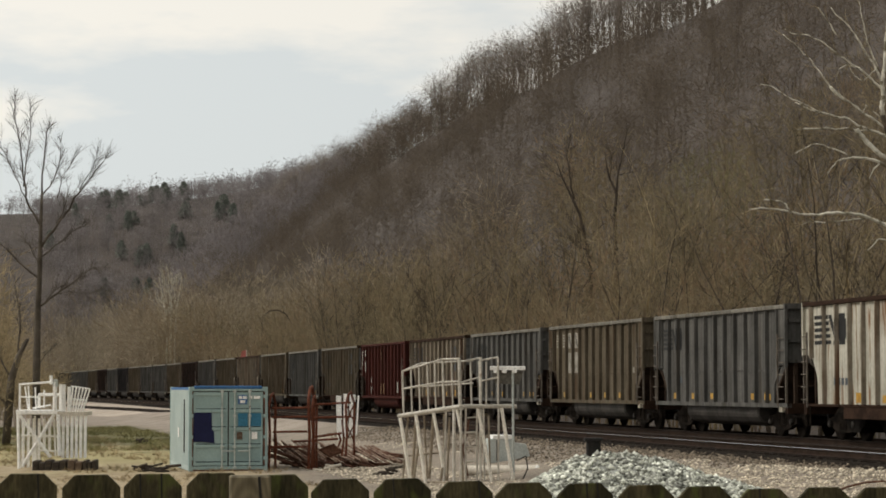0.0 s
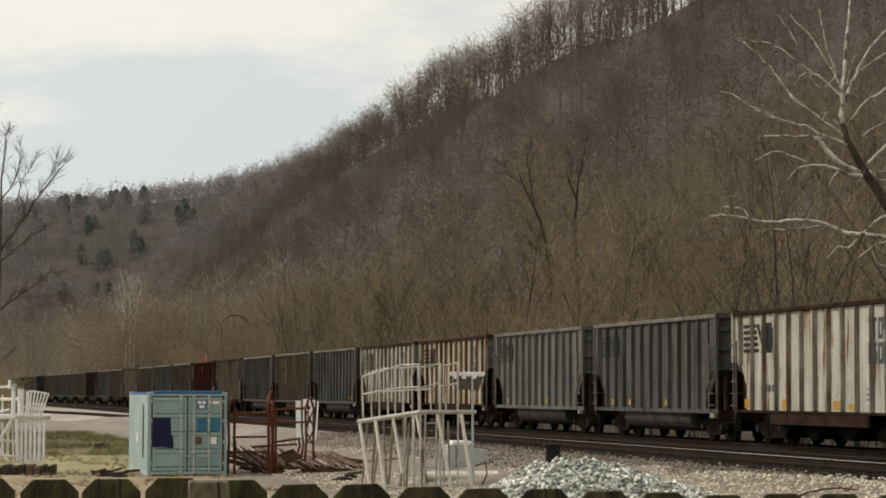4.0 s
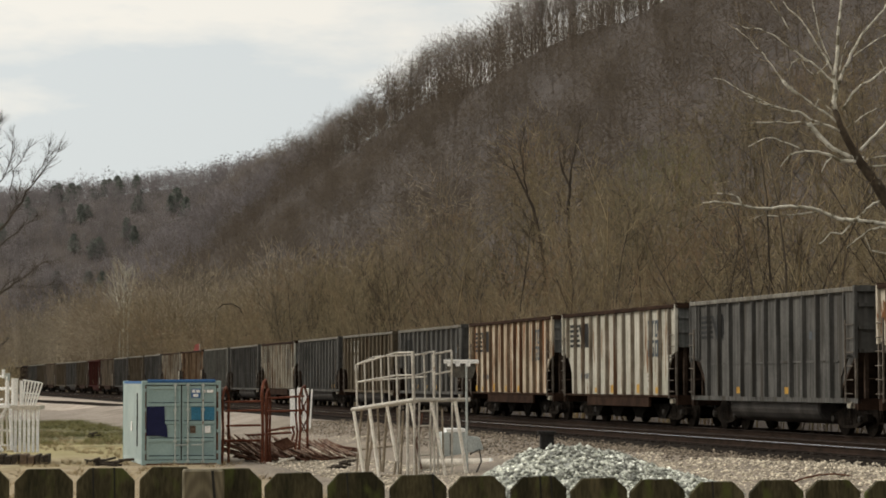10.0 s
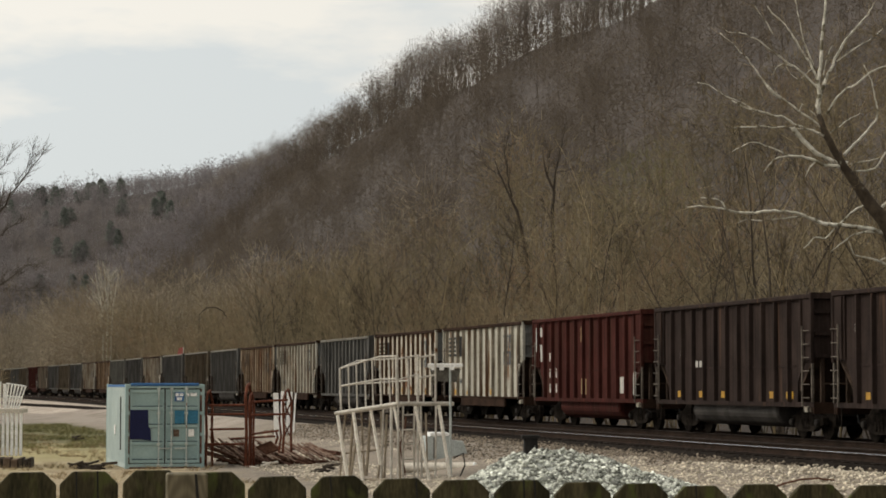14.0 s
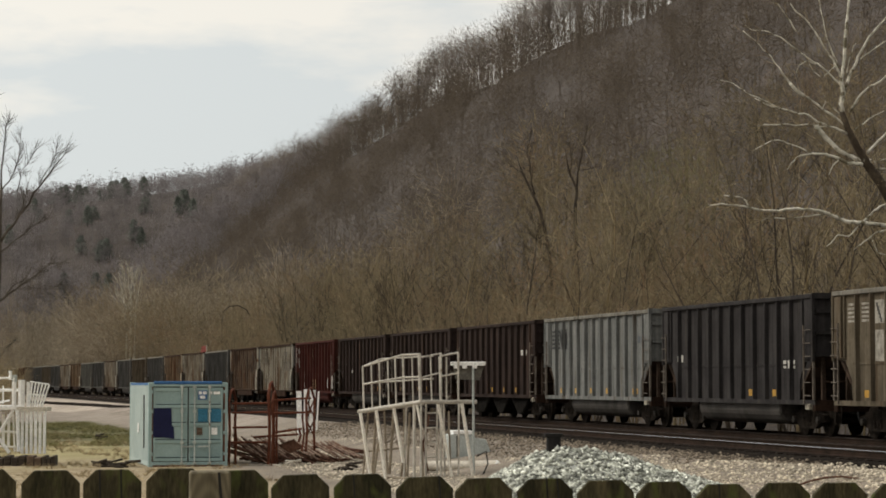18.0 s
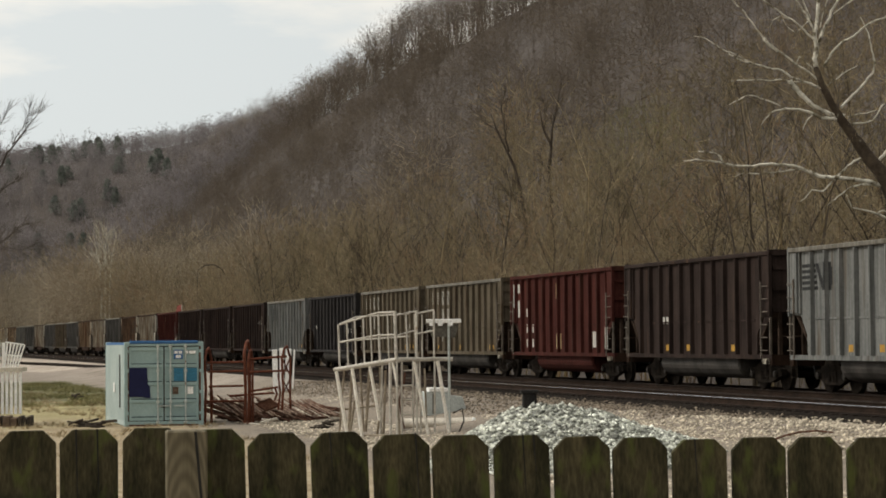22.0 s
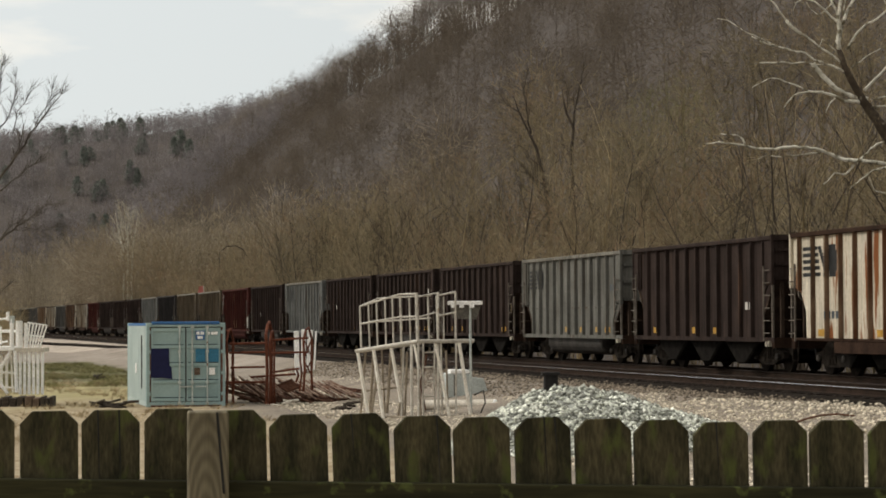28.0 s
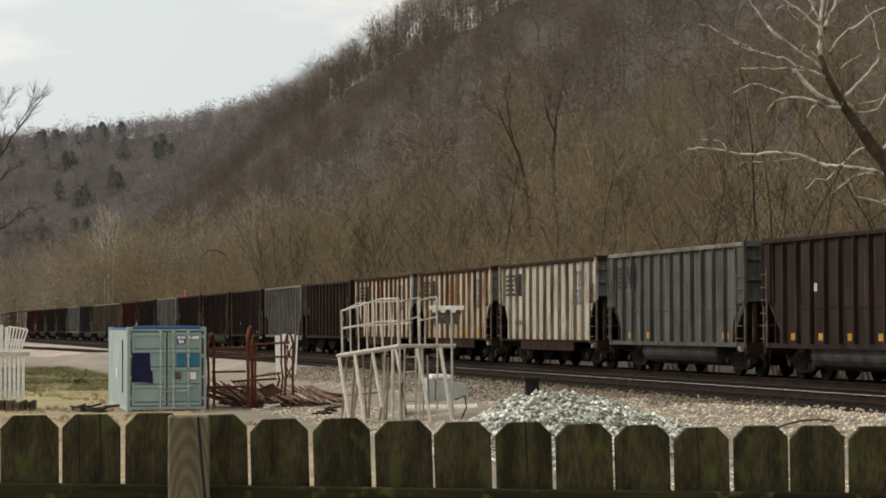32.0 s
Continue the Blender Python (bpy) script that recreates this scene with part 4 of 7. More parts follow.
            part("grab_post", Shape().box(min(x0, x0 + s * 0.06), max(x0, x0 + s * 0.06), yy - 0.035, yy + 0.035, SILL, SILL + cut_h - 0.05), M_LADDER, car)
            if kind != "hopper":
                part("corner_panel", Shape().box(min(x0, x0 + s * 0.06), max(x0, x0 + s * 0.06), min(yy - e * 0.05, yy - e * 0.75), max(yy - e * 0.05, yy - e * 0.75), SILL + cut_h + 0.02, TOP - 0.14), paint, car)
            lad = Shape()
            for i in range(6):
                z = SILL + 0.12 + i * 0.36
                lad.tube([(x0 + s * 0.13, e * (BODY - 0.06), z), (x0 + s * 0.13, e * (BODY - 0.52), z)], 0.016, 5)
            lad.box(min(x0 + s * 0.11, x0 + s * 0.15), max(x0 + s * 0.11, x0 + s * 0.15), e * (BODY - 0.54) - 0.025, e * (BODY - 0.54) + 0.025, SILL - 0.1, SILL + 2.05)
            part("ladder", lad, M_LADDER, car, "worn grey grab-iron ladder")
    for e in (-1, 1):
        ye = e * (BODY - 0.14)
        slope_y = e * (BODY - (2.6 if kind == "hopper" else 1.5))
        zk = SILL + cut_h + 0.08
        sh = Shape()
        w = SIDE - 0.05
        sh.add([(-w, ye, TOP - 0.05), (w, ye, TOP - 0.05), (w, ye, zk), (-w, ye, zk)], [(0, 1, 2, 3) if e < 0 else (3, 2, 1, 0)])
        sh.add([(-w, ye - e * 0.05, TOP - 0.05), (w, ye - e * 0.05, TOP - 0.05), (w, ye - e * 0.05, zk), (-w, ye - e * 0.05, zk)], [(3, 2, 1, 0) if e < 0 else (0, 1, 2, 3)])
        for k in range(3):
            zz = zk + 0.02 + (TOP - 0.3 - zk) * k / 2.4
            sh.box(-w, w, min(ye, ye + e * 0.08), max(ye, ye + e * 0.08), zz, zz + 0.09)
        part("end_plate", sh, paint, car)
        part("slope_sheet", Shape().add([(-w, ye, zk), (w, ye, zk), (w, slope_y, SILL - 0.05), (-w, slope_y, SILL - 0.05), (-w, ye - e * 0.05, zk + 0.06), (w, ye - e * 0.05, zk + 0.06),
                                          (w, slope_y - e * 0.05, SILL), (-w, slope_y - e * 0.05, SILL)], [(0, 1, 2, 3), (7, 6, 5, 4), (0, 3, 7, 4), (1, 5, 6, 2)]), M_SLOPE, car, "sooty slope sheet")
        part("end_chord", Shape().box(-SIDE - 0.08, SIDE + 0.08, min(ye, ye + e * 0.12), max(ye, ye + e * 0.12), TOP - 0.13, TOP + 0.03), paint, car)
        part("end_sill", Shape().box(-SIDE - 0.02, SIDE + 0.02, min(e * BODY, e * (BODY - 0.2)), max(e * BODY, e * (BODY - 0.2)), SILL - 0.3, SILL), M_SILL, car)
        part("end_frame", Shape().box(-1.3, -1.2, min(ye, ye - e * 0.1), max(ye, ye - e * 0.1), SILL, zk).box(1.2, 1.3, min(ye, ye - e * 0.1), max(ye, ye - e * 0.1), SILL, zk)
             .tube([(-1.2, ye, SILL + 0.5), (1.2, ye, SILL + 0.5)], 0.03, 6).tube([(-0.5, ye, SILL), (-0.5, ye, zk)], 0.04, 6), M_SLOPE, car)
        part("coupler", Shape().box(-0.13, 0.13, min(e * BODY, e * HALF), max(e * BODY, e * HALF), SILL - 0.42, SILL - 0.12), M_TRUCK, car, bevel=0.03)
        part("brake_hose", Shape().tube([(-0.35, e * BODY, SILL - 0.25), (-0.37, e * (BODY + 0.2), SILL - 0.55), (-0.3, e * (BODY + 0.45), SILL - 0.62)], 0.03, 6), M_RUBBER, car)
    part("brake_stand", Shape().box(-1.16, -1.06, BODY - 0.02, BODY + 0.05, SILL + 0.05, SILL + 1.5).tube([(-1.11, BODY + 0.02, SILL + 1.25), (-1.11, BODY + 0.11, SILL + 1.25)], 0.24, 12), M_LADDER, car, "brake wheel on its stand")
    part("brake_valve", Shape().tube([(-1.3, -BODY + 0.35, SILL - 0.16), (-1.62, -BODY + 0.35, SILL - 0.16)], 0.06, 8).box(-1.66, -1.52, -BODY + 0.22, -BODY + 0.5, SILL - 0.26, SILL - 0.12), M_CAPPALE, car, "pale valve handle")
    part("step_iron", Shape().tube([(-1.56, -BODY + 0.1, SILL - 0.1), (-1.58, -BODY + 0.1, SILL - 0.62), (-1.58, -BODY + 0.5, SILL - 0.62), (-1.56, -BODY + 0.5, SILL - 0.1)], 0.020, 6), M_TRUCK, car)
    part("step_iron", Shape().tube([(-1.56, BODY - 0.1, SILL - 0.1), (-1.58, BODY - 0.1, SILL - 0.62), (-1.58, BODY - 0.5, SILL - 0.62), (-1.56, BODY - 0.5, SILL - 0.1)], 0.020, 6), M_TRUCK, car)
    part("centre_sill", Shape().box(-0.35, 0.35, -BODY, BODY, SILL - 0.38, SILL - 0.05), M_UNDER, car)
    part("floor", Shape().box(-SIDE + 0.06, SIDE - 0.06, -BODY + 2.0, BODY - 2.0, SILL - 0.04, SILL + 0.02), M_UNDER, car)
    if kind == "tub":
        tub = Shape().prism([(-1.42, 1.0), (-1.42, 0.62), (-1.25, 0.40), (-0.9, 0.30), (0.9, 0.30), (1.25, 0.40), (1.42, 0.62), (1.42, 1.0)], 7.4 * LENGTH, pose(0, -3.7 * LENGTH, 0))
        part("tub", tub, surf_tub, car, "rounded tub slung below the floor", bevel=0.06)
    elif kind == "hopper":
        for k in range(4):
            y = (-3.9 + 2.6 * k) * LENGTH
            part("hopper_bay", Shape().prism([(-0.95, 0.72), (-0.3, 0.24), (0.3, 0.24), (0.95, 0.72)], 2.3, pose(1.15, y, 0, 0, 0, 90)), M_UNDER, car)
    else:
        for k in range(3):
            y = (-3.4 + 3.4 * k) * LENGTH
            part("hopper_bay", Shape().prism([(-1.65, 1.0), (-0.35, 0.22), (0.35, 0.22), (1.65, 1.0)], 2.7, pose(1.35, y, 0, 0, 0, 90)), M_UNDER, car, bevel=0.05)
    for e in (-1, 1):
        truck = part("truck", TRUCK["bolster"], None, car, "dark roller-bearing truck", at=pose(0, e * 5.05 * LENGTH, 0))
        for s in (-1, 1):
            part("side_frame", TRUCK["side_frame"], None, truck, at=pose(s * 1.0 + 0.08, 0, 0, 0, 0, 90))
            part("spring_nest", TRUCK["spring_nest"], None, truck, at=pose(s * 1.06, 0, 0))
            for w in (-0.89, 0.89):
                part("wheel", TRUCK["wheel"], None, truck, at=pose(s * 0.7525, w, 0.457, 0, 0, 180 if s > 0 else 0))
            for w in (-0.89, 0.89):
                part("bearing_cap", TRUCK["bearing_cap"], None, truck, at=pose(s * 1.09, w, 0.457, 0, 0, 0 if s > 0 else 180))
        for w in (-0.89, 0.89):
            part("axle", TRUCK["axle"], None, truck, at=pose(0, w, 0.457))
    return car


surf_tub = surf("grimy_tub_steel", (0.034, 0.030, 0.027), (0.070, 0.062, 0.055), scale=1.2, rough=0.7, spots=(0.03, 0.026, 0.022), spot_at=(0.5, 0.62), spot_scale=1.5)


def emblem(car, dark, big):
    """The road's mark as plain shapes: five speed lines and two bold blocks."""
    y1, z1 = (6.05, 3.52) if big else (6.0, 3.46)
    k = 0.94 if big else 0.8
    for i in range(5):
        part("speed_line", painted([(y1 - (1.20 + 0.06 * i) * k, y1, z1 - 0.11 * k - 0.19 * k * i, z1 - 0.19 * k * i)]), dark, car)
    # a slanting bar and a squat rounded block
    part("emblem_block", painted([(y1 - (1.50 + 0.07 * i) * k, y1 - (1.24 + 0.07 * i) * k, z1 - 0.1 * (i + 1) * k, z1 - 0.1 * i * k) for i in range(9)]), dark, car, "slanting bar of the emblem")
    part("emblem_block", painted([(y1 - 2.62 * k, y1 - 2.12 * k, z1 - 0.14 * k, z1 + 0.02), (y1 - 2.72 * k, y1 - 2.06 * k, z1 - 0.74 * k, z1 - 0.14 * k), (y1 - 2.64 * k, y1 - 2.14 * k, z1 - 0.90 * k, z1 - 0.74 * k)]), dark, car, "squat block of the emblem")


def small_marks(car, rng, letter, many):
    """Stencilled weights and numbers as plain bars, and yellow reflectors along the sill."""
    rects = []
    for r in range(many):
        y, z = rng.choice([4.4, 3.4, 5.5, -5.4, -4.4, -3.4]), rng.uniform(1.35, 2.9)
        rects += [(y - 0.36 * i - 0.22, y - 0.36 * i, z, z + 0.22) for i in range(rng.randrange(1, 4))]
    for r in rects:
        part("stencil_bar", painted([r]), letter, car)
    for y in (4.65, 2.58, 0.52, -1.55, -3.62, -5.2):
        if rng.random() < 0.6:
            part("reflector", painted([(y - 0.15, y + 0.15, SILL + 0.09, SILL + 0.28)]), M_YELLOW, car)


LETTERS = {"T": "111010010010010", "O": "111101101101111", "P": "111101111100100", "G": "111100101101111", "N": "101111111101101"}


def stencil_word(car, word, y, z, letter):
    """A word in square stencil letters, each a part of its own."""
    for i, ch in enumerate(word):
        cells = [(y - 0.42 * i - 0.11 * (k % 3) - 0.11, y - 0.42 * i - 0.11 * (k % 3), z - 0.11 * (k // 3) - 0.11, z - 0.11 * (k // 3)) for k, on in enumerate(LETTERS[ch]) if on == "1"]
        part("letter", painted(cells), letter, car)


def hopper_marks(car, rng, letter):
    """The car class near one end, data panels, and orange reflective squares along the sill."""
    stencil_word(car, "TOP", -4.05, 3.46, letter)
    stencil_word(car, "GON", -4.05, 2.82, letter)
    for i in range(4):
        part("stencil_bar", painted([(4.0 - 0.30 * i, 4.2 - 0.30 * i, 1.55, 1.75)]), letter, car)
    part("data_panel", painted([(-4.0, -3.62, SILL + 0.22, SILL + 0.72)]), M_MARK_WHITE, car, "white data panel")
    for i in range(3):
        part("stencil_bar", painted([(-3.96, -3.66, SILL + 0.29 + 0.14 * i, SILL + 0.35 + 0.14 * i)]), M_MARK_DARK, car)
    for y in (5.72, 4.65, 2.58, 0.52, -1.55, -2.58, -4.65):
        if rng.random() < 0.65:
            w = rng.uniform(0.16, 0.3)
            part("reflector", painted([(y - w, y + w, SILL + 0.05, SILL + rng.uniform(0.2, 0.36))]), M_YELLOW, car)


def block_letters(car, letter):
    """Large white initials and a number below them, as plain bars."""
    glyphs = []
    for i in range(2):
        y = 5.95 - 0.98 * i
        glyphs += [[(y - 0.62, y, 3.08 + 0.11 * k, 3.14 + 0.11 * k)] for k in range(5)]
    for y in (4.05, 3.05):
        glyphs.append([(y - 0.62, y, 3.02, 3.62)])
        part("letter_gap", painted([(y - 0.20 - 0.07 * k, y - 0.10 - 0.07 * k, 3.44 - 0.10 * k, 3.56 - 0.10 * k) for k in range(5)]), M_MARK_DARK, car)
    glyphs += [[(4.05 - 0.58, 4.05, 2.05, 2.85)], [(3.05 - 0.58, 3.05, 2.05, 2.85)]]
    for g in glyphs:
        part("letter", painted(g, proud=0.002), letter, car)
    # a framed notice board at each end of the side
    for y in (6.42, -6.42):
        part("notice_board", painted([(y - 0.15, y + 0.15, 3.24, 3.28), (y - 0.15, y + 0.15, 3.56, 3.60), (y - 0.15, y - 0.11, 3.28, 3.56), (y + 0.11, y + 0.15, 3.28, 3.56)]), letter, car)


def red_car_marks(car):
    rects = [(5.78, 6.42, 3.28, 3.62), (6.14, 6.42, 2.98, 3.28), (5.78, 6.42, 2.72, 2.98), (5.78, 6.02, 2.35, 2.72)]
    for r, z in enumerate((2.35, 1.75, 1.2)):
        rects += [(y - 0.2, y, z, z + 0.32) for y in (5.6, 4.75, 3.9)[: 3 - (r == 0)]]
    for r in rects:
        part("stencil_bar", painted([r]), M_MARK_WHITE, car)
    for r in ((0.0, 0.5, 3.0, 3.55), (-0.2, 0.25, 1.15, 1.7)):
        part("paint_patch", painted([r]), M_MARK_TAN, car, "tan paint patch")
    for r in ((-4.7, -4.3, 1.2, 1.75), (-6.1, -5.8, 1.15, 1.9)):
        part("paint_patch", painted([r]), M_MARK_WHITE, car)


M_MARK_TAN = surf("tan_patch", (0.30, 0.20, 0.10), (0.38, 0.27, 0.15), rough=0.7, bump=0)
# kind, paint and words for each car, from the far end of the train to its near end
CONSIST = {
    # whites at -10, -9, -6 and -4: duller paint carries their far-off shade
    -10: ("hopper", "brown"), -9: ("hopper", "tan"), -8: ("tub", "brown"), -7: ("tub", "grey"), -6: ("hopper", "brown"), -5: ("tub", "red"), -4: ("hopper", "tan"), -3: ("tub", "grey"),
    -2: ("tub", "brown"), -1: ("tub", "grey"), 0: ("hopper", "white"), 1: ("hopper", "cream"), 2: ("tub", "stone"), 3: ("tub", "grey"), 4: ("hopper", "white"), 5: ("tub", "grey"),
    6: ("tub", "brown"), 7: ("tub", "grey"), 8: ("hopper", "cream"), 9: ("hopper", "white"), 10: ("tub", "grey"), 11: ("hopper", "blotched"), 12: ("hopper", "white"), 13: ("tub", "red"),
    14: ("tub", "dark"), 15: ("tub", "dark"), 16: ("bay", "dark"), 17: ("tub", "light"), 18: ("tub", "black"), 19: ("tub", "brown"), 20: ("tub", "brown"), 21: ("tub", "red"),
    22: ("tub", "dark"), 23: ("tub", "light"), 24: ("bay", "dark"), 25: ("tub", "dark"), 26: ("bay", "dark"), 27: ("tub", "stone"), 28: ("bay", "dark"), 29: ("hopper", "rusty"),
    30: ("hopper", "cream"), 31: ("hopper", "white"), 32: ("tub", "grey"), 33: ("tub", "dark"), 34: ("tub", "grey"),
}
FAR_RUN = ["grey", "brown", "dark", "grey", "black", "brown", "grey"]
WORDS = {"white": "chalky white open-top coal hopper with black emblem", "cream": "soiled cream coal hopper with rusty stakes", "rusty": "rust-streaked white coal hopper with black emblem",
         "blotched": "white coal hopper blotched with brown rust, dark stakes", "tan": "dirty white coal hopper car, paint dulled to tan for shade", "grey": "blue-grey bathtub coal gondola with ribbed sides", "light": "light grey bathtub coal gondola with ribbed sides",
         "stone": "stone-grey bathtub coal gondola with stained ribbed sides", "brown": "weathered brown coal gondola with white lettering", "red": "oxide red coal gondola with tan patches", "dark": "dark brown ribbed coal car, sooty",
         "black": "black ribbed coal gondola with yellow reflectors"}


# stake paints: rust, with the shade on the flanks mixed into the colour
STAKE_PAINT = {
    "white": car_paint("shaded_rusting_white_stake", (0.19, 0.155, 0.115), (0.35, 0.31, 0.25), (0.12, 0.068, 0.04), 0.14),
    "cream": car_paint("shaded_rusting_cream_stake", (0.13, 0.092, 0.06), (0.27, 0.205, 0.14), (0.11, 0.058, 0.034), 0.17),
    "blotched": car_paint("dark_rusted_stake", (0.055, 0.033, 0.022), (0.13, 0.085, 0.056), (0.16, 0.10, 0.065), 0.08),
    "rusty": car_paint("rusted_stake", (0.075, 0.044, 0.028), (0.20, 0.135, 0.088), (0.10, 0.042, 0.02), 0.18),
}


def train():
    moulds = {k: car_mould(k) for k in ("tub", "hopper", "bay")}
    cars, used = {}, set()
    for j in range(-24, 35):
        kind, paint = CONSIST.get(j, ("tub", FAR_RUN[j % 7]))
        rng = random.Random(100 + j)
        car = moulds[kind] if kind not in used else copy_thing(moulds[kind], Matrix())
        used.add(kind)
        cars[j] = car
        tagged(car, WORDS[paint])
        for ob in car.children:
            if paint == "red" and ob.name.startswith("tub"):
                ob.material_slots[0].link = "OBJECT"
                ob.material_slots[0].material = PAINT["red"]
            if ob.name.split(".")[0] in ("side_sheet", "seam_strip", "top_chord", "stake", "corner_post", "corner_panel", "end_plate", "end_chord") or (ob.name.startswith("side_sill") and kind != "hopper"):
                ob.material_slots[0].link = "OBJECT"
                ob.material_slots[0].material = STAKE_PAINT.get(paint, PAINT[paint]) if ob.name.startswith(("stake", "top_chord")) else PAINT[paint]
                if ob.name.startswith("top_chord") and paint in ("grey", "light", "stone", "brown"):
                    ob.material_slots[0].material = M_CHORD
                elif ob.name.startswith(("top_chord", "end_chord")) and kind == "hopper":
                    ob.material_slots[0].material = M_SILL
                elif ob.name.startswith("end_plate") and kind == "hopper":
                    ob.material_slots[0].material = PAINT["light"]
    # marks come after the copies, so that each car has its own
    for j, car in cars.items():
        kind, paint = CONSIST.get(j, ("tub", FAR_RUN[j % 7]))
        rng = random.Random(500 + j)
        if j < -10:
            continue
        if kind == "hopper":
            emblem(car, M_MARK_DARK, True)
            hopper_marks(car, rng, M_MARK_BLUE)
        elif paint == "brown":
            block_letters(car, M_MARK_WORN)
            small_marks(car, rng, M_MARK_WORN, 1)
        elif paint == "red":
            red_car_marks(car)
        elif paint in ("grey", "light", "stone"):
            emblem(car, M_MARK_DARK, False)
            small_marks(car, rng, M_MARK_BLUE, 1)
        else:
            small_marks(car, rng, M_MARK_WHITE, rng.randrange(1, 3))
    return cars


CARS = train()


def car_rows(j):
    """Where car j stands from start to end: the train draws away at about a car's length a second."""
    rows = []
    for t in range(0, 33, 2):
        a = 65.62 + (1.045 * t - 0.00055 * t * t - j - 0.5) * PITCH
        x, y, h = plan(a, P_FAR)
        rows.append((t, pose(x, y, RAIL_Z, 0, 0, h)))
    return rows


def motions():
    for j, car in CARS.items():
        walk(car, car_rows(j))


# ---- the yard ----
def container():
    box = thing("shipping_container", pose(-6.60, 73.26, 0.02, 0, 0, 11.9), "faded pale blue shipping container with navy patches on its doors", "shipping container")
    W, L, H = 2.44, 6.06, 2.59
    for sx in (-1, 1):
        for y in (0.0, L - 0.12):
            x0 = sx * W / 2
            part("corner_post", Shape().box(min(x0, x0 - sx * 0.13), max(x0, x0 - sx * 0.13), y, y + 0.12, 0.1, H - 0.1), M_CONT, box, bevel=0.012)
            for z in (0, H - 0.12):
                part("corner_casting", Shape().box(min(x0, x0 - sx * 0.17), max(x0, x0 - sx * 0.17), y - 0.006 if y == 0 else y - 0.05, y + 0.17 if y == 0 else y + 0.126, z, z + 0.118), M_CONT, box, bevel=0.015)
        poly, n = [], 22
        for i in range(n):
            y0 = 0.12 + (L - 0.24) * i / n
            q = (L - 0.24) / n
            for f, o in ((0, 0.0), (0.3, 0.0), (0.5, 0.036), (0.8, 0.036)):
                poly.append((y0 + f * q, o))
        poly.append((L - 0.12, 0.0))
        sh = Shape()
        xs = sx * (W / 2 - 0.012)
        for y, o in poly:
            sh.v += [(xs - sx * o, y, 0.16), (xs - sx * o, y, H - 0.09)]
        m = len(poly)
        sh.f = [(2 * i, 2 * i + 2, 2 * i + 3, 2 * i + 1) for i in range(m - 1)]
        if sx < 0:
            sh.f = [tuple(reversed(f)) for f in sh.f]
        part("side_wall", sh, M_CONT_SIDE, box, "corrugated side wall, paint lightened for sun from the left")
        part("bottom_rail", Shape().box(min(xs, xs - sx * 0.05), max(xs, xs - sx * 0.05), 0.12, L - 0.12, 0.02, 0.16), M_CONT_SIDE, box)
        part("top_rail", Shape().box(min(xs, xs - sx * 0.05), max(xs, xs - sx * 0.05), 0.12, L - 0.12, H - 0.09, H - 0.02), M_CONT_BLUE, box)
    part("vent_slot", Shape().box(-W / 2 - 0.004, -W / 2 + 0.01, 1.3, 1.55, 0.55, 2.2), M_RUBBER, box, "dark vertical gap")
    part("label_plate", Shape().box(-W / 2 - 0.006, -W / 2 + 0.0, 3.0, 3.35, 1.0, 1.3), M_WHITE, box, "small white plate")
    roof = Shape()
    for i in range(12):
        y0 = 0.1 + (L - 0.2) * i / 12
        roof.box(-W / 2 + 0.05, W / 2 - 0.05, y0, y0 + (L - 0.2) / 12 - 0.02, H - 0.06, H - 0.015)
    roof.box(-W / 2 + 0.05, W / 2 - 0.05, 0.1, L - 0.1, H - 0.08, H - 0.03)
    part("roof", roof, M_CONT_BLUE, box, "faded blue corrugated roof")
    part("back_wall", Shape().box(-W / 2 + 0.1, W / 2 - 0.1, L - 0.06, L - 0.02, 0.1, H - 0.1), M_CONT, box)
    part("floor", Shape().box(-W / 2 + 0.06, W / 2 - 0.06, 0.1, L - 0.08, 0.08, 0.16), M_TIMBER, box)
    part("door_header", Shape().box(-W / 2 + 0.13, W / 2 - 0.13, 0.0, 0.1, H - 0.13, H - 0.062), M_CONT, box, bevel=0.01)
    part("roof_edge", Shape().box(-W / 2 + 0.17, W / 2 - 0.17, -0.012, 0.1, H - 0.058, H + 0.035), M_CONT_BLUE, box, "faded blue roof edge", bevel=0.02)
    part("door_sill", Shape().box(-W / 2 + 0.13, W / 2 - 0.13, 0.0, 0.12, 0.03, 0.15), M_CONT, box, bevel=0.01)
    for sx in (-1, 1):
        x_in, x_out = sx * 0.012, sx * (W / 2 - 0.14)
        door = part("door", Shape().box(min(x_in, x_out), max(x_in, x_out), 0.05, 0.09, 0.17, H - 0.15), M_CONT, box)
        for z in (0.17, 0.72, 1.25, 1.80, H - 0.27):
            part("door_rib", Shape().box(min(x_in, x_out) + 0.01, max(x_in, x_out) - 0.01, 0.018, 0.05, z, z + 0.10), M_CONT, door, bevel=0.008)
        # thin dark strips paint in the shade under each rib
        for z in (0.285, 0.83, 1.36, 1.91):
            part("door_groove", Shape().box(min(x_in, x_out) + 0.06, max(x_in, x_out) - 0.06, 0.030, 0.049, z - 0.013, z + 0.016), M_RIBSHADE, door)
        for x in (x_in + sx * 0.02, x_out - sx * 0.05):
            part("door_stile", Shape().box(x - 0.03, x + 0.03, 0.014, 0.05, 0.18, H - 0.16), M_CONT, door)
        for x in ((-0.195,) if sx < 0 else (0.195, 0.66)):
            bar = part("lock_bar", Shape().tube([(x, -0.02, 0.10), (x, -0.02, H - 0.08)], 0.022, 8), M_LOCK, door, "pale locking bar")
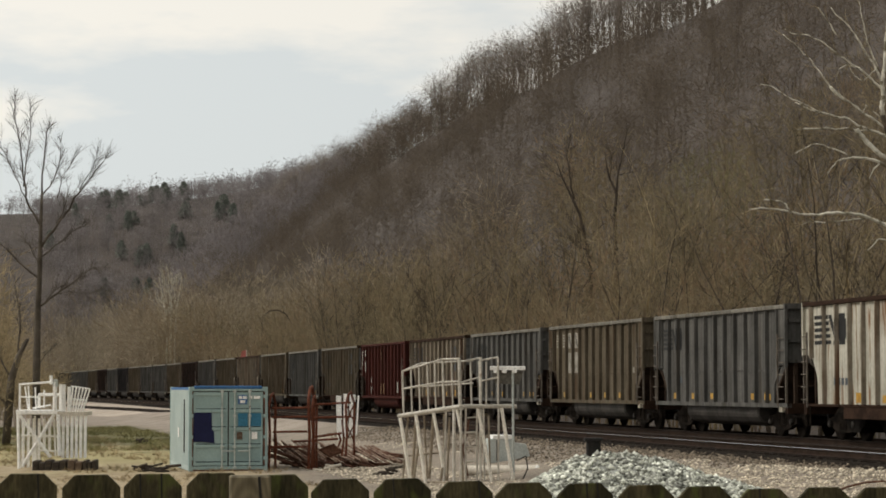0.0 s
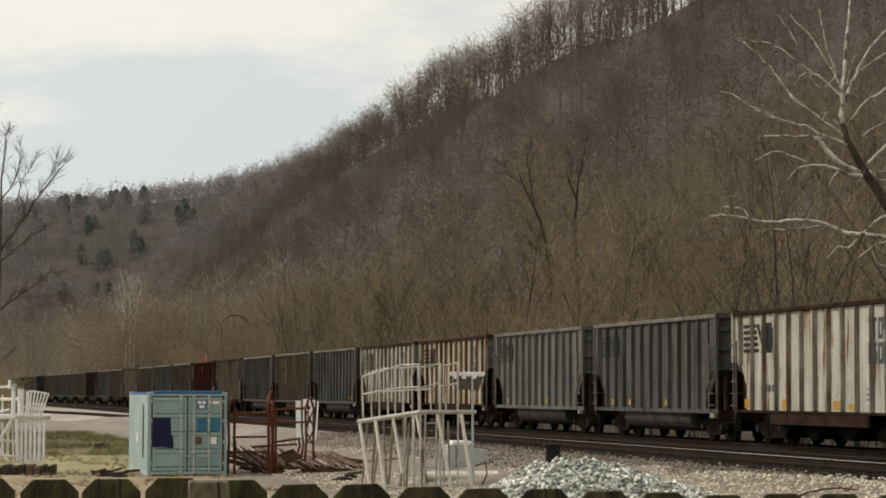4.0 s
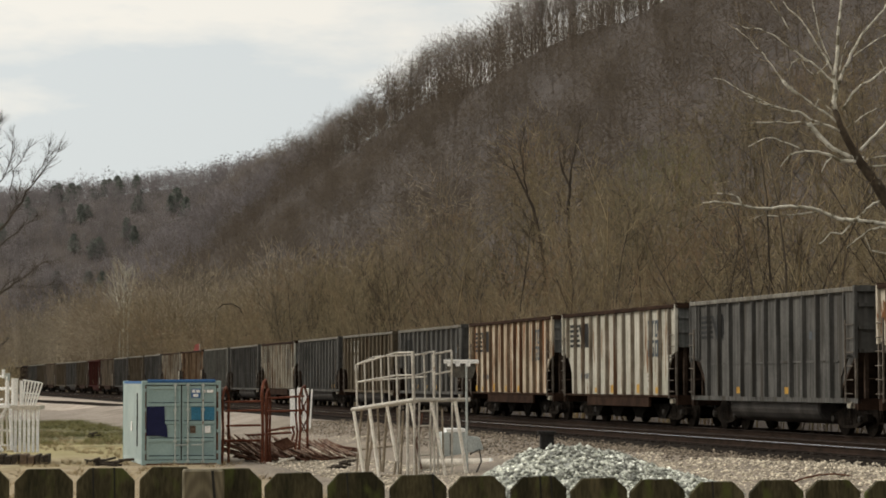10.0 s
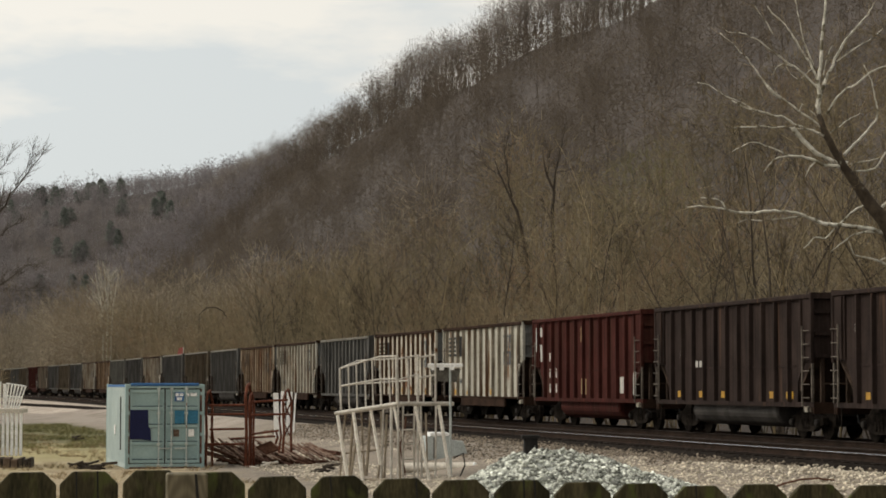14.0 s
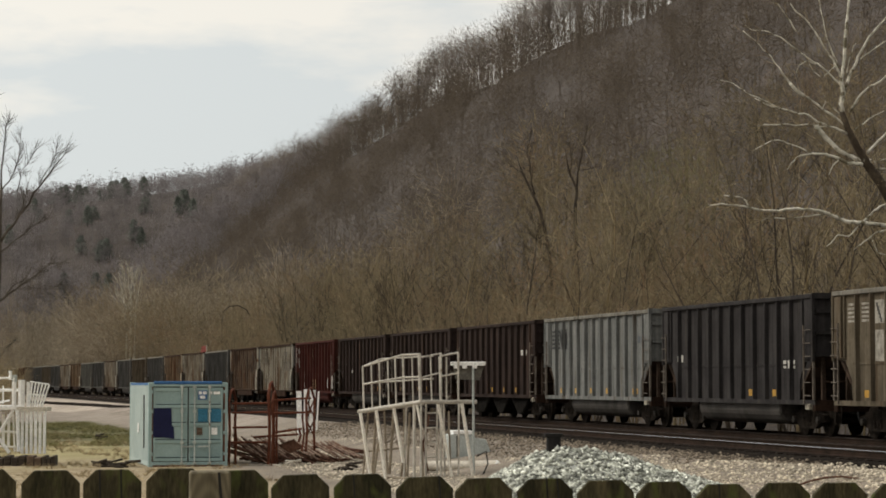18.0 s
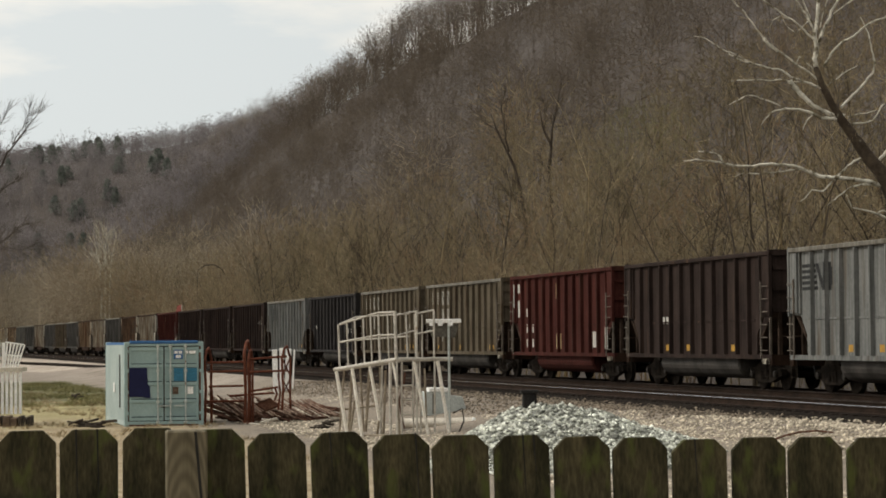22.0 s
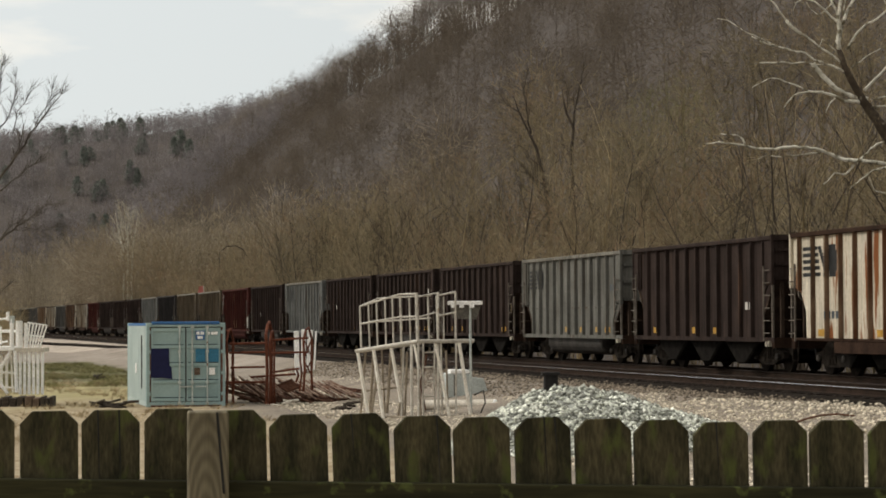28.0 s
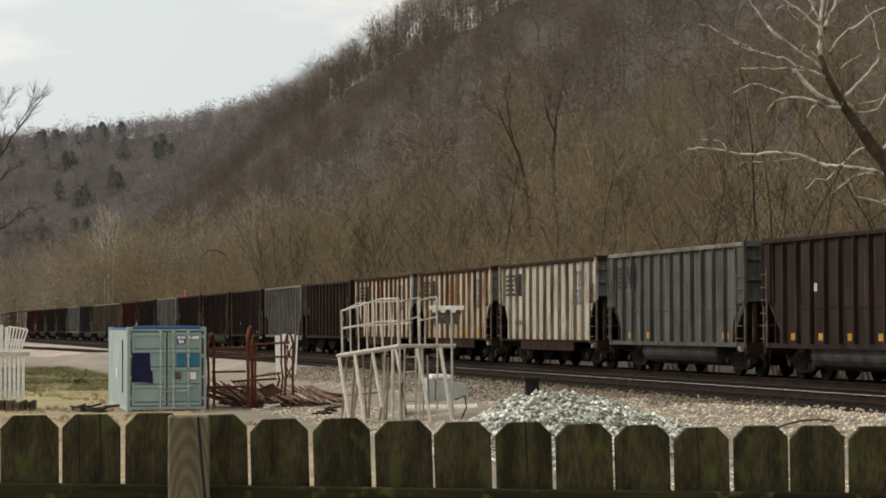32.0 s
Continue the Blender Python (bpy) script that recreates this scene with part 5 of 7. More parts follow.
            for z in (0.12, 0.75, 1.7, H - 0.14):
                part("bar_bracket", Shape().box(x - 0.05, x + 0.05, -0.03, 0.016, z - 0.035, z + 0.035), M_LOCK, bar, bevel=0.006)
            part("bar_handle", Shape().box(min(x, x - sx * 0.36), max(x, x - sx * 0.36), -0.05, -0.03, 0.60, 0.645), M_LOCK, bar, bevel=0.005)
        for z in (0.35, 1.0, 1.65, 2.25):
            part("hinge", Shape().box(min(x_out, x_out + sx * 0.09), max(x_out, x_out + sx * 0.09), -0.012, 0.05, z, z + 0.10), M_CONT, door, bevel=0.008)
    for sx in (-1, 1):
        xe = sx * (W / 2 - 0.135)
        part("rust_edge", Shape().box(min(xe, xe + sx * 0.03), max(xe, xe + sx * 0.05), -0.004, 0.05, 0.16, H - 0.14), M_RUSTDARK, box, "rusted door edge")
    part("sill_rust", Shape().box(-W / 2 + 0.14, W / 2 - 0.14, -0.008, 0.05, 0.005, 0.055), M_RUSTDARK, box, "rusted lower sill edge")
    part("header_gap", Shape().box(-W / 2 + 0.14, W / 2 - 0.14, 0.012, 0.05, H - 0.15, H - 0.125), M_RUBBER, box)
    part("door_seal", Shape().box(-0.020, 0.020, 0.008, 0.06, 0.17, H - 0.15), M_RUBBER, box)
    part("navy_patch", Shape().prism([(-1.06, 1.80), (-0.52, 1.80), (-0.50, 1.28), (-0.44, 1.22), (-0.42, 0.86), (-0.74, 0.90), (-1.08, 0.90)], 0.006, pose(0, 0.010, 0)), M_NAVY, box, "dark navy painted patch")
    for x0, x1 in ((0.30, 0.60), (0.66, 1.02)):
        part("blue_patch", Shape().box(x0, x1, 0.008, 0.016, 1.38, 1.78), M_CYAN, box, "mid-blue patch")
    part("blue_label", Shape().box(0.30, 0.58, 0.006, 0.013, 2.06, 2.34), M_CONT_BLUE, box, "blue label with white bars")
    for x0, x1, z0 in ((0.32, 0.42, 2.22), (0.45, 0.56, 2.22), (0.36, 0.52, 2.09), (0.66, 0.74, 2.22), (0.78, 0.98, 2.22)):
        part("label_bar", Shape().box(x0, x1, 0.000, 0.012, z0, z0 + 0.09), M_WHITE, box)
    part("white_sticker", Shape().box(0.72, 0.90, 0.006, 0.012, 0.98, 1.20), M_WHITE, box, "white square sticker")
    part("rust_patch", Shape().box(0.26, 0.44, 0.008, 0.014, 0.98, 1.20), M_TIMBER2, box, "brown scuffed square")


def bars(owner, name, mat, lines, r, sides=7, label=""):
    for p, q in lines:
        part(name, Shape().tube([p, q], r, sides), mat, owner, label)


def signal_platform():
    """White tubular walkway with railings and a ladder, set down on splayed legs."""
    fr = thing("signal_platform", pose(0.0, 62.6, 0.0, 0, 0, 0), "white tubular steel walkway platform with railings, on splayed legs", "work platform")

    def P(px, py, dy=0.0):
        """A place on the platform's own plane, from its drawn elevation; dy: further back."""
        k = (62.6 + dy) / 4200
        return ((px - 784) * k, dy, 2.6 + (685 - py) * k)

    # deck: front-left, front corner, right, with the back edges behind
    A, B, C = P(706, 736, 1.0), P(815, 719, 0.0), P(914, 719, 0.5)
    D = P(716, 736, 2.2)
    bars(fr, "deck_edge", M_GALV, [(A, B), (B, C)], 0.055, 8, "thick tube deck edge")
    bars(fr, "deck_edge", M_GALV, [(D, P(820, 722, 1.3)), (A, D)], 0.045, 8)
    grid = [(P(706 + 109 * f, 736 - 17 * f, 1.0 - f), P(720 + 105 * f, 736 - 15 * f, 2.2 - 1.0 * f)) for f in (0.15, 0.3, 0.45, 0.6, 0.75, 0.9)]
    bars(fr, "deck_bearer", M_GALV, grid, 0.03, 6)
    # railing of the long side
    for row, (ya, yb) in {"top": (657, 636), "mid": (688, 676)}.items():
        bars(fr, "top_rail" if row == "top" else "mid_rail", M_GALV, [(P(713, ya, 1.0), P(782, yb, 0.3)), (P(782, yb, 0.3), P(812, yb - 1, 0.0))], 0.026)
        bars(fr, "top_rail" if row == "top" else "mid_rail", M_GALV, [(P(713, ya, 1.0), P(745, ya - 14 if row == "top" else ya - 4, 2.0)), (P(745, ya - 14 if row == "top" else ya - 4, 2.0), P(838, yb + 2, 1.2))], 0.022)
    for px, pt, pb, dy, r in ((713, 657, 730, 1.0, 0.028), (728, 654, 729, 0.85, 0.022), (742, 650, 727, 0.7, 0.022), (757, 646, 724, 0.55, 0.022), (770, 642, 722, 0.4, 0.022), (784, 637, 720, 0.3, 0.030),
                              (800, 640, 718, 0.6, 0.020), (813, 633, 719, 0.0, 0.045), (833, 640, 716, 0.9, 0.022), (848, 639, 715, 1.0, 0.022)):
        part("railing_post", Shape().tube([P(px, pt, dy), P(px + 2, pb, dy)], r, 7), M_GALV, fr)
    # hooped gate at the right
    for row in (636, 672):
        bars(fr, "gate_rail", M_GALV, [(P(851, row + 2, 0.2), P(882, row - 4, 0.3))], 0.026)
    bars(fr, "gate_rail", M_GALV, [(P(818, 640, 0.1), P(848, 634, 0.9)), (P(818, 676, 0.1), P(848, 668, 0.9))], 0.022)
    for px, pt, pb, r in ((851, 632, 857, 0.034), (861, 640, 716, 0.022), (882, 633, 716, 0.028)):
        part("gate_post", Shape().tube([P(px, pt, 0.25), P(px, pb, 0.25)], r, 7), M_GALV, fr)
    # splayed legs and hangers
    for xa, ya, xb, yb, r, dy in ((709, 739, 728, 853, 0.045, 0.9), (737, 734, 754, 855, 0.045, 0.7), (768, 730, 785, 826, 0.042, 0.45), (809, 724, 817, 768, 0.036, 0.05), (846, 722, 872, 858, 0.042, 0.2), (888, 722, 909, 858, 0.048, 0.2)):
        part("leg", Shape().tube([P(xa, ya, dy), P(xb, yb, dy)], r, 8), M_CREAM, fr, "cream-white splayed leg")
    for xa, ya, xb, yb, r, dy in ((804, 724, 804, 856, 0.040, 0.1), (816, 722, 816, 856, 0.028, 0.0), (790, 727, 786, 852, 0.028, 0.5), (856, 722, 858, 852, 0.026, 0.9), (883, 722, 882, 852, 0.026, 0.8)):
        part("leg", Shape().tube([P(xa, ya, dy), P(xb, yb, dy)], r, 8), M_GALV, fr)
    for xa, ya, xb, yb, r, dy in ((723, 737, 714, 846, 0.028, 1.6), (737, 738, 730, 848, 0.040, 1.2), (751, 734, 757, 846, 0.026, 1.4), (768, 736, 760, 846, 0.042, 1.1), (786, 732, 788, 850, 0.028, 1.3), (796, 738, 792, 850, 0.03, 0.9), (741, 790, 732, 852, 0.034, 1.0),
                                  (815, 768, 820, 852, 0.034, 0.3), (788, 800, 780, 852, 0.034, 0.9), (865, 735, 868, 850, 0.026, 1.4)):
        part("back_leg", Shape().tube([P(xa, ya, dy), P(xb, yb, dy)], r, 8), M_GALVOLD, fr, "brown weathered back leg")
    bars(fr, "foot_rail", M_CREAM, [(P(866, 854, 0.2), P(908, 857, 0.2))], 0.034)
    bars(fr, "foot_rail", M_GALVOLD, [(P(800, 855, 0.1), P(866, 854, 0.2)), (P(752, 852, 0.8), P(800, 853, 0.2)), (P(722, 806, 1.6), P(780, 800, 1.2))], 0.03)
    # ladder with rungs
    for px in (825, 845):
        part("ladder_rail", Shape().tube([P(px, 722, 0.6), P(px - 1, 780, 0.6), P(px, 850, 0.6)], 0.026, 7), M_GALV, fr)
    for k in range(5):
        part("rung", Shape().tube([P(824, 739 + 26 * k, 0.6), P(846, 738 + 26 * k, 0.6)], 0.022, 6), M_GALV, fr)
    part("bent_bar", Shape().tube([P(830, 742, 0.8), P(827, 768, 0.8), P(819, 792, 0.8), P(829, 845, 0.8)], 0.028, 7), M_RUSTDARK, fr, "bent rusty bar")
    # lamp arm at the right-hand corner
    part("lamp_pole", Shape().tube([P(908, 652, 0.4), P(909, 852, 0.4)], 0.032, 8), M_CAB, fr, "grey-blue round pole")
    part("lamp_arm", Shape().box(P(868, 0, 0.4)[0], P(930, 0, 0.4)[0], 0.34, 0.46, P(0, 655, 0.4)[2], P(0, 648, 0.4)[2]), M_WHITE, fr, "white cross arm", bevel=0.012)
    for px in (878, 893, 911):
        part("bracket", Shape().box(P(px - 4, 0, 0.4)[0], P(px + 4, 0, 0.4)[0], 0.33, 0.47, P(0, 660, 0.4)[2], P(0, 654, 0.4)[2]), M_WHITE, fr)
    part("mesh_panel", Shape().add([P(872, 657, 0.45), P(927, 657, 0.45), P(919, 681, 0.45), P(877, 679, 0.45), P(872, 657, 0.47), P(927, 657, 0.47), P(919, 681, 0.47), P(877, 679, 0.47)],
                                    [(3, 2, 1, 0), (4, 5, 6, 7), (0, 1, 5, 4), (1, 2, 6, 5), (2, 3, 7, 6), (3, 0, 4, 7)]), M_MESH, fr, "dull tapering mesh panel")
    part("hose", Shape().tube([P(914, 815, 0.3), P(931, 806, 0.3), P(934, 828, 0.2), P(925, 848, 0.0), P(905, 859, 0.0)], 0.02, 6), M_RUBBER, fr, "black cable looping to the ground")


def white_tower():
    """Stacked white steel staging at the end of the yard."""
    D0 = 75.5
    tw = thing("steel_staging", pose(0.0, D0, 0.0), "bright white steel staging with railings and vertical slats", "staging")

    def P(px, py, dy=0.0):
        k = (D0 + dy) / 4200
        return ((px - 784) * k, dy, 2.6 + (685 - py) * k)

    for px, ya, yb, dy, r in ((34, 733, 828, 0.0, 0.05), (105, 733, 806, 0.0, 0.06), (64, 735, 826, 1.2, 0.03), (98, 740, 806, 1.0, 0.03)):
        part("leg", Shape().tube([P(px, ya, dy), P(px + 3, yb, dy)], r, 8), M_WHITE, tw)
    for a, b, dy in (((36, 733), (92, 808), 0.0), ((98, 733), (43, 824), 0.06)):
        part("cross_brace", Shape().tube([P(*a, dy), P(*b, dy)], 0.055, 8), M_WHITE, tw)
    part("deck", Shape().box(P(31, 0)[0], P(104, 0)[0], -0.05, 1.3, P(0, 733)[2], P(0, 725)[2]), M_WHITE, tw, "white deck plate", bevel=0.02)
    part("deck_edge", Shape().box(P(104, 0)[0], P(155, 0)[0], -0.02, 1.2, P(0, 735)[2], P(0, 728)[2]), M_PIPE, tw)
    for i in range(6):
        px = 111 + 7.8 * i
        part("slat", Shape().box(P(px, 0)[0], P(px + 5, 0)[0], 0.05, 0.10, P(0, 810)[2], P(0, 734)[2]), M_WHITE, tw, bevel=0.01)
    for i in range(6):
        px = 41 + 9.3 * i
        part("slat", Shape().box(P(px, 0, 0.9)[0], P(px + 5, 0, 0.9)[0], 0.9, 0.95, P(0, 826 - (i > 3) * 30, 0.9)[2], P(0, 740, 0.9)[2]), M_WHITE, tw, bevel=0.01)
    for a, b, dy, r in (((37, 678), (37, 725), 0, 0.035), ((37, 680), (92, 676), 0, 0.035), ((99, 676), (99, 727), 0, 0.07), ((92, 664), (92, 680), 0.1, 0.05), ((46, 684), (52, 724), 0.6, 0.025),
                        ((52, 682), (54, 724), 0.6, 0.025), ((64, 685), (66, 724), 0.6, 0.025), ((70, 698), (112, 698), 0.3, 0.05), ((71, 698), (71, 722), 0.3, 0.05), ((112, 680), (112, 727), 0.2, 0.11),
                        ((124, 684), (124, 727), 0.2, 0.06), ((80, 690), (80, 722), 0.6, 0.025), ((37, 702), (70, 702), 0.5, 0.02), ((60, 722), (92, 716), 0.2, 0.03), ((40, 770), (62, 770), 0.8, 0.03), ((72, 770), (104, 772), 0.8, 0.04), ((72, 796), (104, 798), 0.8, 0.03)):
        part("railing_bar", Shape().tube([P(*a, dy), P(*b, dy)], r, 7), M_WHITE, tw)
    for i in range(6):
        t = i / 5
        part("basket_bar", Shape().tube([P(126 + 22 * t, 727, 0.3), P(131 + 30 * t, 684 + 4 * t, 0.3)], 0.028, 6), M_WHITE, tw)
    for z0, z1, w in ((683, 688, 160), (705, 708, 156)):
        part("basket_hoop", Shape().tube([P(127, z0, 0.3), P(w, z1, 0.3)], 0.025, 6), M_WHITE, tw)
    part("junction_box", Shape().box(P(96, 0)[0], P(104, 0)[0], -0.06, 0.05, P(0, 684)[2], P(0, 671)[2]), M_CAB, tw, bevel=0.01)


def rack_and_rods():
    D0 = 74.0

    def P(px, py, dy=0.0):
        k = (D0 + dy) / 4200
        return ((px - 784) * k, dy, 2.6 + (685 - py) * k)

    rack = thing("steel_rack", pose(0, D0, 0), "red-rusted tubular steel rack frames standing upright", "rack")
    for xa, xb, top, foot, dy, r in ((477, 489, 696, 836, 1.1, 0.042), (547, 557, 684, 838, 1.2, 0.050), (553, 562, 700, 836, 0.9, 0.036), (613, 628, 694, 806, 1.4, 0.038)):
        arch = [P(xa, foot), P(xa + 2, 770), P(xa, top + 22), P(xa + (xb - xa) * 0.3, top + 4, dy * 0.3), P(xa + (xb - xa) * 0.6, top, dy * 0.6), P(xb, top + 20, dy), P(xb - 1, 770, dy), P(xb, foot - 2, dy)]
        part("end_frame", Shape().tube(arch, r, 8), M_RUSTY, rack, "bent tube end frame")
    for px, top, bot, dy, r in ((487, 745, 830, 0.5, 0.03), (600, 765, 790, 0.8, 0.035), (606, 742, 806, 0.5, 0.03)):
        part("upright", Shape().tube([P(px, bot, dy), P(px + 4, (top + bot) / 2, dy), P(px, top, dy)], r, 8), M_RUSTY, rack)
    for pa, pb in (((614, 716), (627, 745)), ((627, 716), (614, 748)), ((614, 752), (627, 778)), ((627, 752), (614, 780))):
        part("brace", Shape().tube([P(*pa, 0.2), P(*pb, 1.0)], 0.025, 6), M_RUSTY, rack)
    for ya, yb, xa, xb, dy in ((722, 721, 482, 545, 0), (738, 737, 482, 545, 0.1), (764, 763, 484, 545, 0), (716, 712, 556, 622, 0.2), (739, 737, 556, 622, 0.3), (773, 766, 556, 606, 0.2), (781, 776, 520, 600, 0.4), (790, 790, 480, 545, 0.2)):
        part("crossbar", Shape().tube([P(xa, ya, dy), P(xb, yb, dy)], 0.035, 7), M_RUSTY, rack)
    part("bent_bracket", Shape().add([P(566, 794, 0.5), P(592, 784, 0.5), P(606, 798, 0.6), P(584, 806, 0.5), P(566, 797, 0.54), P(592, 787, 0.54), P(606, 801, 0.64), P(584, 809, 0.54)],
                                    [(0, 1, 2, 3), (7, 6, 5, 4), (0, 4, 5, 1), (1, 5, 6, 2), (2, 6, 7, 3), (3, 7, 4, 0)]), M_RUSTDARK, rack, "bent rusty bracket")
    pile = thing("rod_pile", pose(0, D0 + 1.5, 0), "pile of long rusted steel rods lying on the gravel", "rod pile")
    rng = random.Random(3)
    for i in range(40):
        xa = rng.uniform(486, 640)
        a, b = P(xa - 40, 792 + rng.uniform(-2, 14), rng.uniform(1.2, 2.2)), P(xa + rng.uniform(30, 54), 828 + rng.uniform(-8, 2), rng.uniform(-0.5, 0.3))
        part("rod", Shape().tube([a, b], rng.uniform(0.022, 0.036), 6), M_RUSTDARK, pile)
    # upper rods in the brown lightened for the light on them
    for i in range(26):
        xa = 478 + 7.2 * i + rng.uniform(-2, 2)
        drop = 0.75 if i < 9 else 0.58
        run = rng.uniform(40, 56)
        ya = 783 + rng.uniform(-5, 6) + 0.42 * i
        part("rod", Shape().tube([P(xa, ya, 1.8), P(xa + run, ya + run * drop, -0.3)], rng.uniform(0.026, 0.036), 6), M_RODLIT, pile)
    for i in range(16):
        a, b = P(rng.uniform(615, 668), 793 + rng.uniform(0, 8), 1.4), P(rng.uniform(696, 716), 806 + rng.uniform(0, 18), 0.3)
        part("rod", Shape().tube([a, b], rng.uniform(0.024, 0.036), 6), M_RUSTDARK if i % 3 else M_RODLIT, pile)
    for i in range(22):
        a, b = P(rng.uniform(486, 560), 818 + rng.uniform(0, 10), 0.8), P(rng.uniform(640, 700), 822 + rng.uniform(0, 8), 0.5)
        part("rod", Shape().tube([a, b], 0.03, 6), M_RUSTDARK, pile)


def small_yard_things():
    def P(px, py, d):
        k = d / 4200
        return Vector(((px - 784) * k, d, 2.6 + (685 - py) * k))

    # white marker posts
    for i, (xa, xb, top) in enumerate(((598, 607, 700), (609, 617, 697), (618, 628, 698), (630, 633, 700))):
        d = 99 + 0.5 * i
        a, b = P(xa, 766, d), P(xb, top, d)
        z0 = on_ground(a.x, d)[2]
        w = (b.x - a.x) / 2
        post = thing("marker_post", pose((a.x + b.x) / 2, d, z0, 0, 1.5 * (i - 1)), "white square marker post beside the track", "post", "white posts beside the track")
        part("shaft", Shape().box(-w, w, -0.06, 0.06, -0.2, b.z - z0), M_WHITE, post, bevel=0.012)
        part("base_collar", Shape().box(-w - 0.04, w + 0.04, -0.1, 0.1, -0.1, 0.12), M_TIMBER, post)
    # equipment cabinet on a skid
    base = P(903, 826, 70.5)
    cab = thing("equipment_cabinet", pose(base.x, 70.5, on_ground(base.x, 70.5)[2], 0, 0, 8), "pale grey-green steel cabinet with sloping ends and white lid", "cabinet")
    w = 0.62
    part("body", Shape().prism([(-w, 0.0), (w, 0.0), (w, 0.16), (0.48, 0.57), (0.12, 0.62), (0.04, 0.72), (-w, 0.72)], 0.8), M_CAB, cab, bevel=0.02)
    part("lid", Shape().box(-w + 0.10, 0.05, -0.03, 0.83, 0.72, 0.83), M_WHITE, cab, "white lid", bevel=0.01)
    part("door_gap", Shape().box(-0.42, -0.34, -0.012, 0.02, 0.06, 0.68), M_MESH, cab, "dark slot beside the door")
    part("skid", Shape().box(-w - 0.05, w + 0.05, 0.05, 0.2, -0.1, 0.0), M_TIMBER, cab)
    # pipe
    a, b = P(828, 832, 66.5), P(950, 831, 65.8)
    pipe = thing("pipe", pose(0, 0, 0), "dusty white round pipe lying on the ground", "pipe")
    part("barrel", Shape().tube([a, b], 0.142, 16), M_PIPE, pipe)
    part("end_cap", Shape().tube([b, b + (b - a).normalized() * 0.05, b + (b - a).normalized() * 0.09], [0.145, 0.13, 0.06], 16), M_WHITE, pipe, "rounded white end cap")
    # dark tar-black stump by the track
    c = P(1050, 797, 56)
    z0 = on_ground(c.x, c.y)[2]
    st = thing("track_box", pose(c.x, c.y, z0), "black box beside the near track", "track box")
    part("case", Shape().box(-0.19, 0.19, -0.2, 0.2, -0.1, P(0, 776, 56).z - z0, taper=0.03), M_RUBBER, st, bevel=0.03)
    part("hood", Shape().box(-0.21, 0.21, -0.22, 0.22, P(0, 780, 56).z - z0, P(0, 776, 56).z - z0 + 0.02), M_RUBBER, st)
    # timbers below the staging
    for i, (xa, xb, yb, ht, mat, word) in enumerate(((62, 84, 830, 0.34, M_TIMBER, "dark"), (84, 122, 831, 0.36, M_TIMBER, "dark"), (124, 150, 832, 0.36, M_TIMBER2, "brown"), (151, 174, 831, 0.36, M_TIMBER, "dark"))):
        d = 74.3
        a, b = P(xa, yb, d), P(xb, yb, d)
        tb = thing("timber_baulk", pose((a.x + b.x) / 2, d, -0.03, 0, 0, 4), f"{word} weathered timber baulks stacked on the grass", "timber", "timbers below the staging")
        n = 2 + i % 2
        for k in range(n):
            q = (b.x - a.x) / n
            part("baulk", Shape().box(-(b.x - a.x) / 2 + k * q, -(b.x - a.x) / 2 + (k + 1) * q - 0.02, -0.3, 1.0, 0, ht - 0.05 * (k % 2)), mat, tb, bevel=0.02)
    # scrap on the grass
    rng = random.Random(12)
    for k, (px, py, d, n, mat, nm, lab) in enumerate(((268, 832, 73, 12, M_TIMBER, "brush_heap", "small heap of dark broken branches"), (290, 834, 72.5, 8, M_TIMBER, "brush_heap", "small heap of dark broken branches"),
                                                      (690, 838, 69, 10, M_TIMBER, "scrap_heap", "dark scrap heap on the gravel"), (578, 826, 72.6, 4, M_PIPE, "scrap_heap", "pale scrap lying by the rods"),
                                                      (255, 783, 108, 6, M_TIMBER, "brush_heap", "dark log in the green grass"))):
        c = P(px, py, d)
        z0 = on_ground(c.x, c.y)[2]
        heap = thing(nm, pose(c.x, c.y, z0), lab, "heap")
        for i in range(n):
            an, ln = rng.uniform(-0.6, 0.6), rng.uniform(0.2, 0.5)
            x, z = rng.uniform(-0.35, 0.35), rng.uniform(0.02, 0.22)
            part("stick", Shape().tube([(x - ln * math.cos(an) / 2, rng.uniform(-0.3, 0.3), z), (x + ln * math.cos(an) / 2, rng.uniform(-0.3, 0.3), max(0.02, z + ln * math.sin(an) / 2))], rng.uniform(0.02, 0.05), 6), mat, heap)
    # loose wire on the gravel
    wire = thing("wire", Matrix(), "dark rusty wire arched over the gravel", "wire")
    pts = []
    for px, py in ((1478, 868), (1500, 860), (1530, 853), (1560, 851), (1590, 855)):
        v = P(px, py, 46)
        pts.append(v)
    part("strand", Shape().tube(pts, 0.022, 6), M_RUSTDARK, wire)
    # red flag behind the train
    f0 = P(437, 640, 230)
    x, y, z0 = on_ground(f0.x, f0.y)
    fl = thing("flag", pose(f0.x, f0.y, z0), "small faded red flag on a thin pole behind the train", "flag")
    part("pole", Shape().tube([(0, 0, -0.3), (0, 0, 6.2 - z0)], 0.04, 6), M_GALV, fl)
    cloth = Shape()
    for i in range(5):
        zz = 6.2 - z0 - 0.24 * i
        cloth.v += [(0.0, -0.02, zz), (-0.44 - 0.05 * i, 0.05 * math.sin(i), zz - 0.1), (0.0, 0.0, zz), (-0.44 - 0.05 * i, 0.03 + 0.05 * math.sin(i), zz - 0.1)]
    for i in range(4):
        q = 4 * i
        cloth.f += [(q, q + 4, q + 5, q + 1), (q + 2, q + 3, q + 7, q + 6)]
    part("cloth", cloth, M_RED, fl)


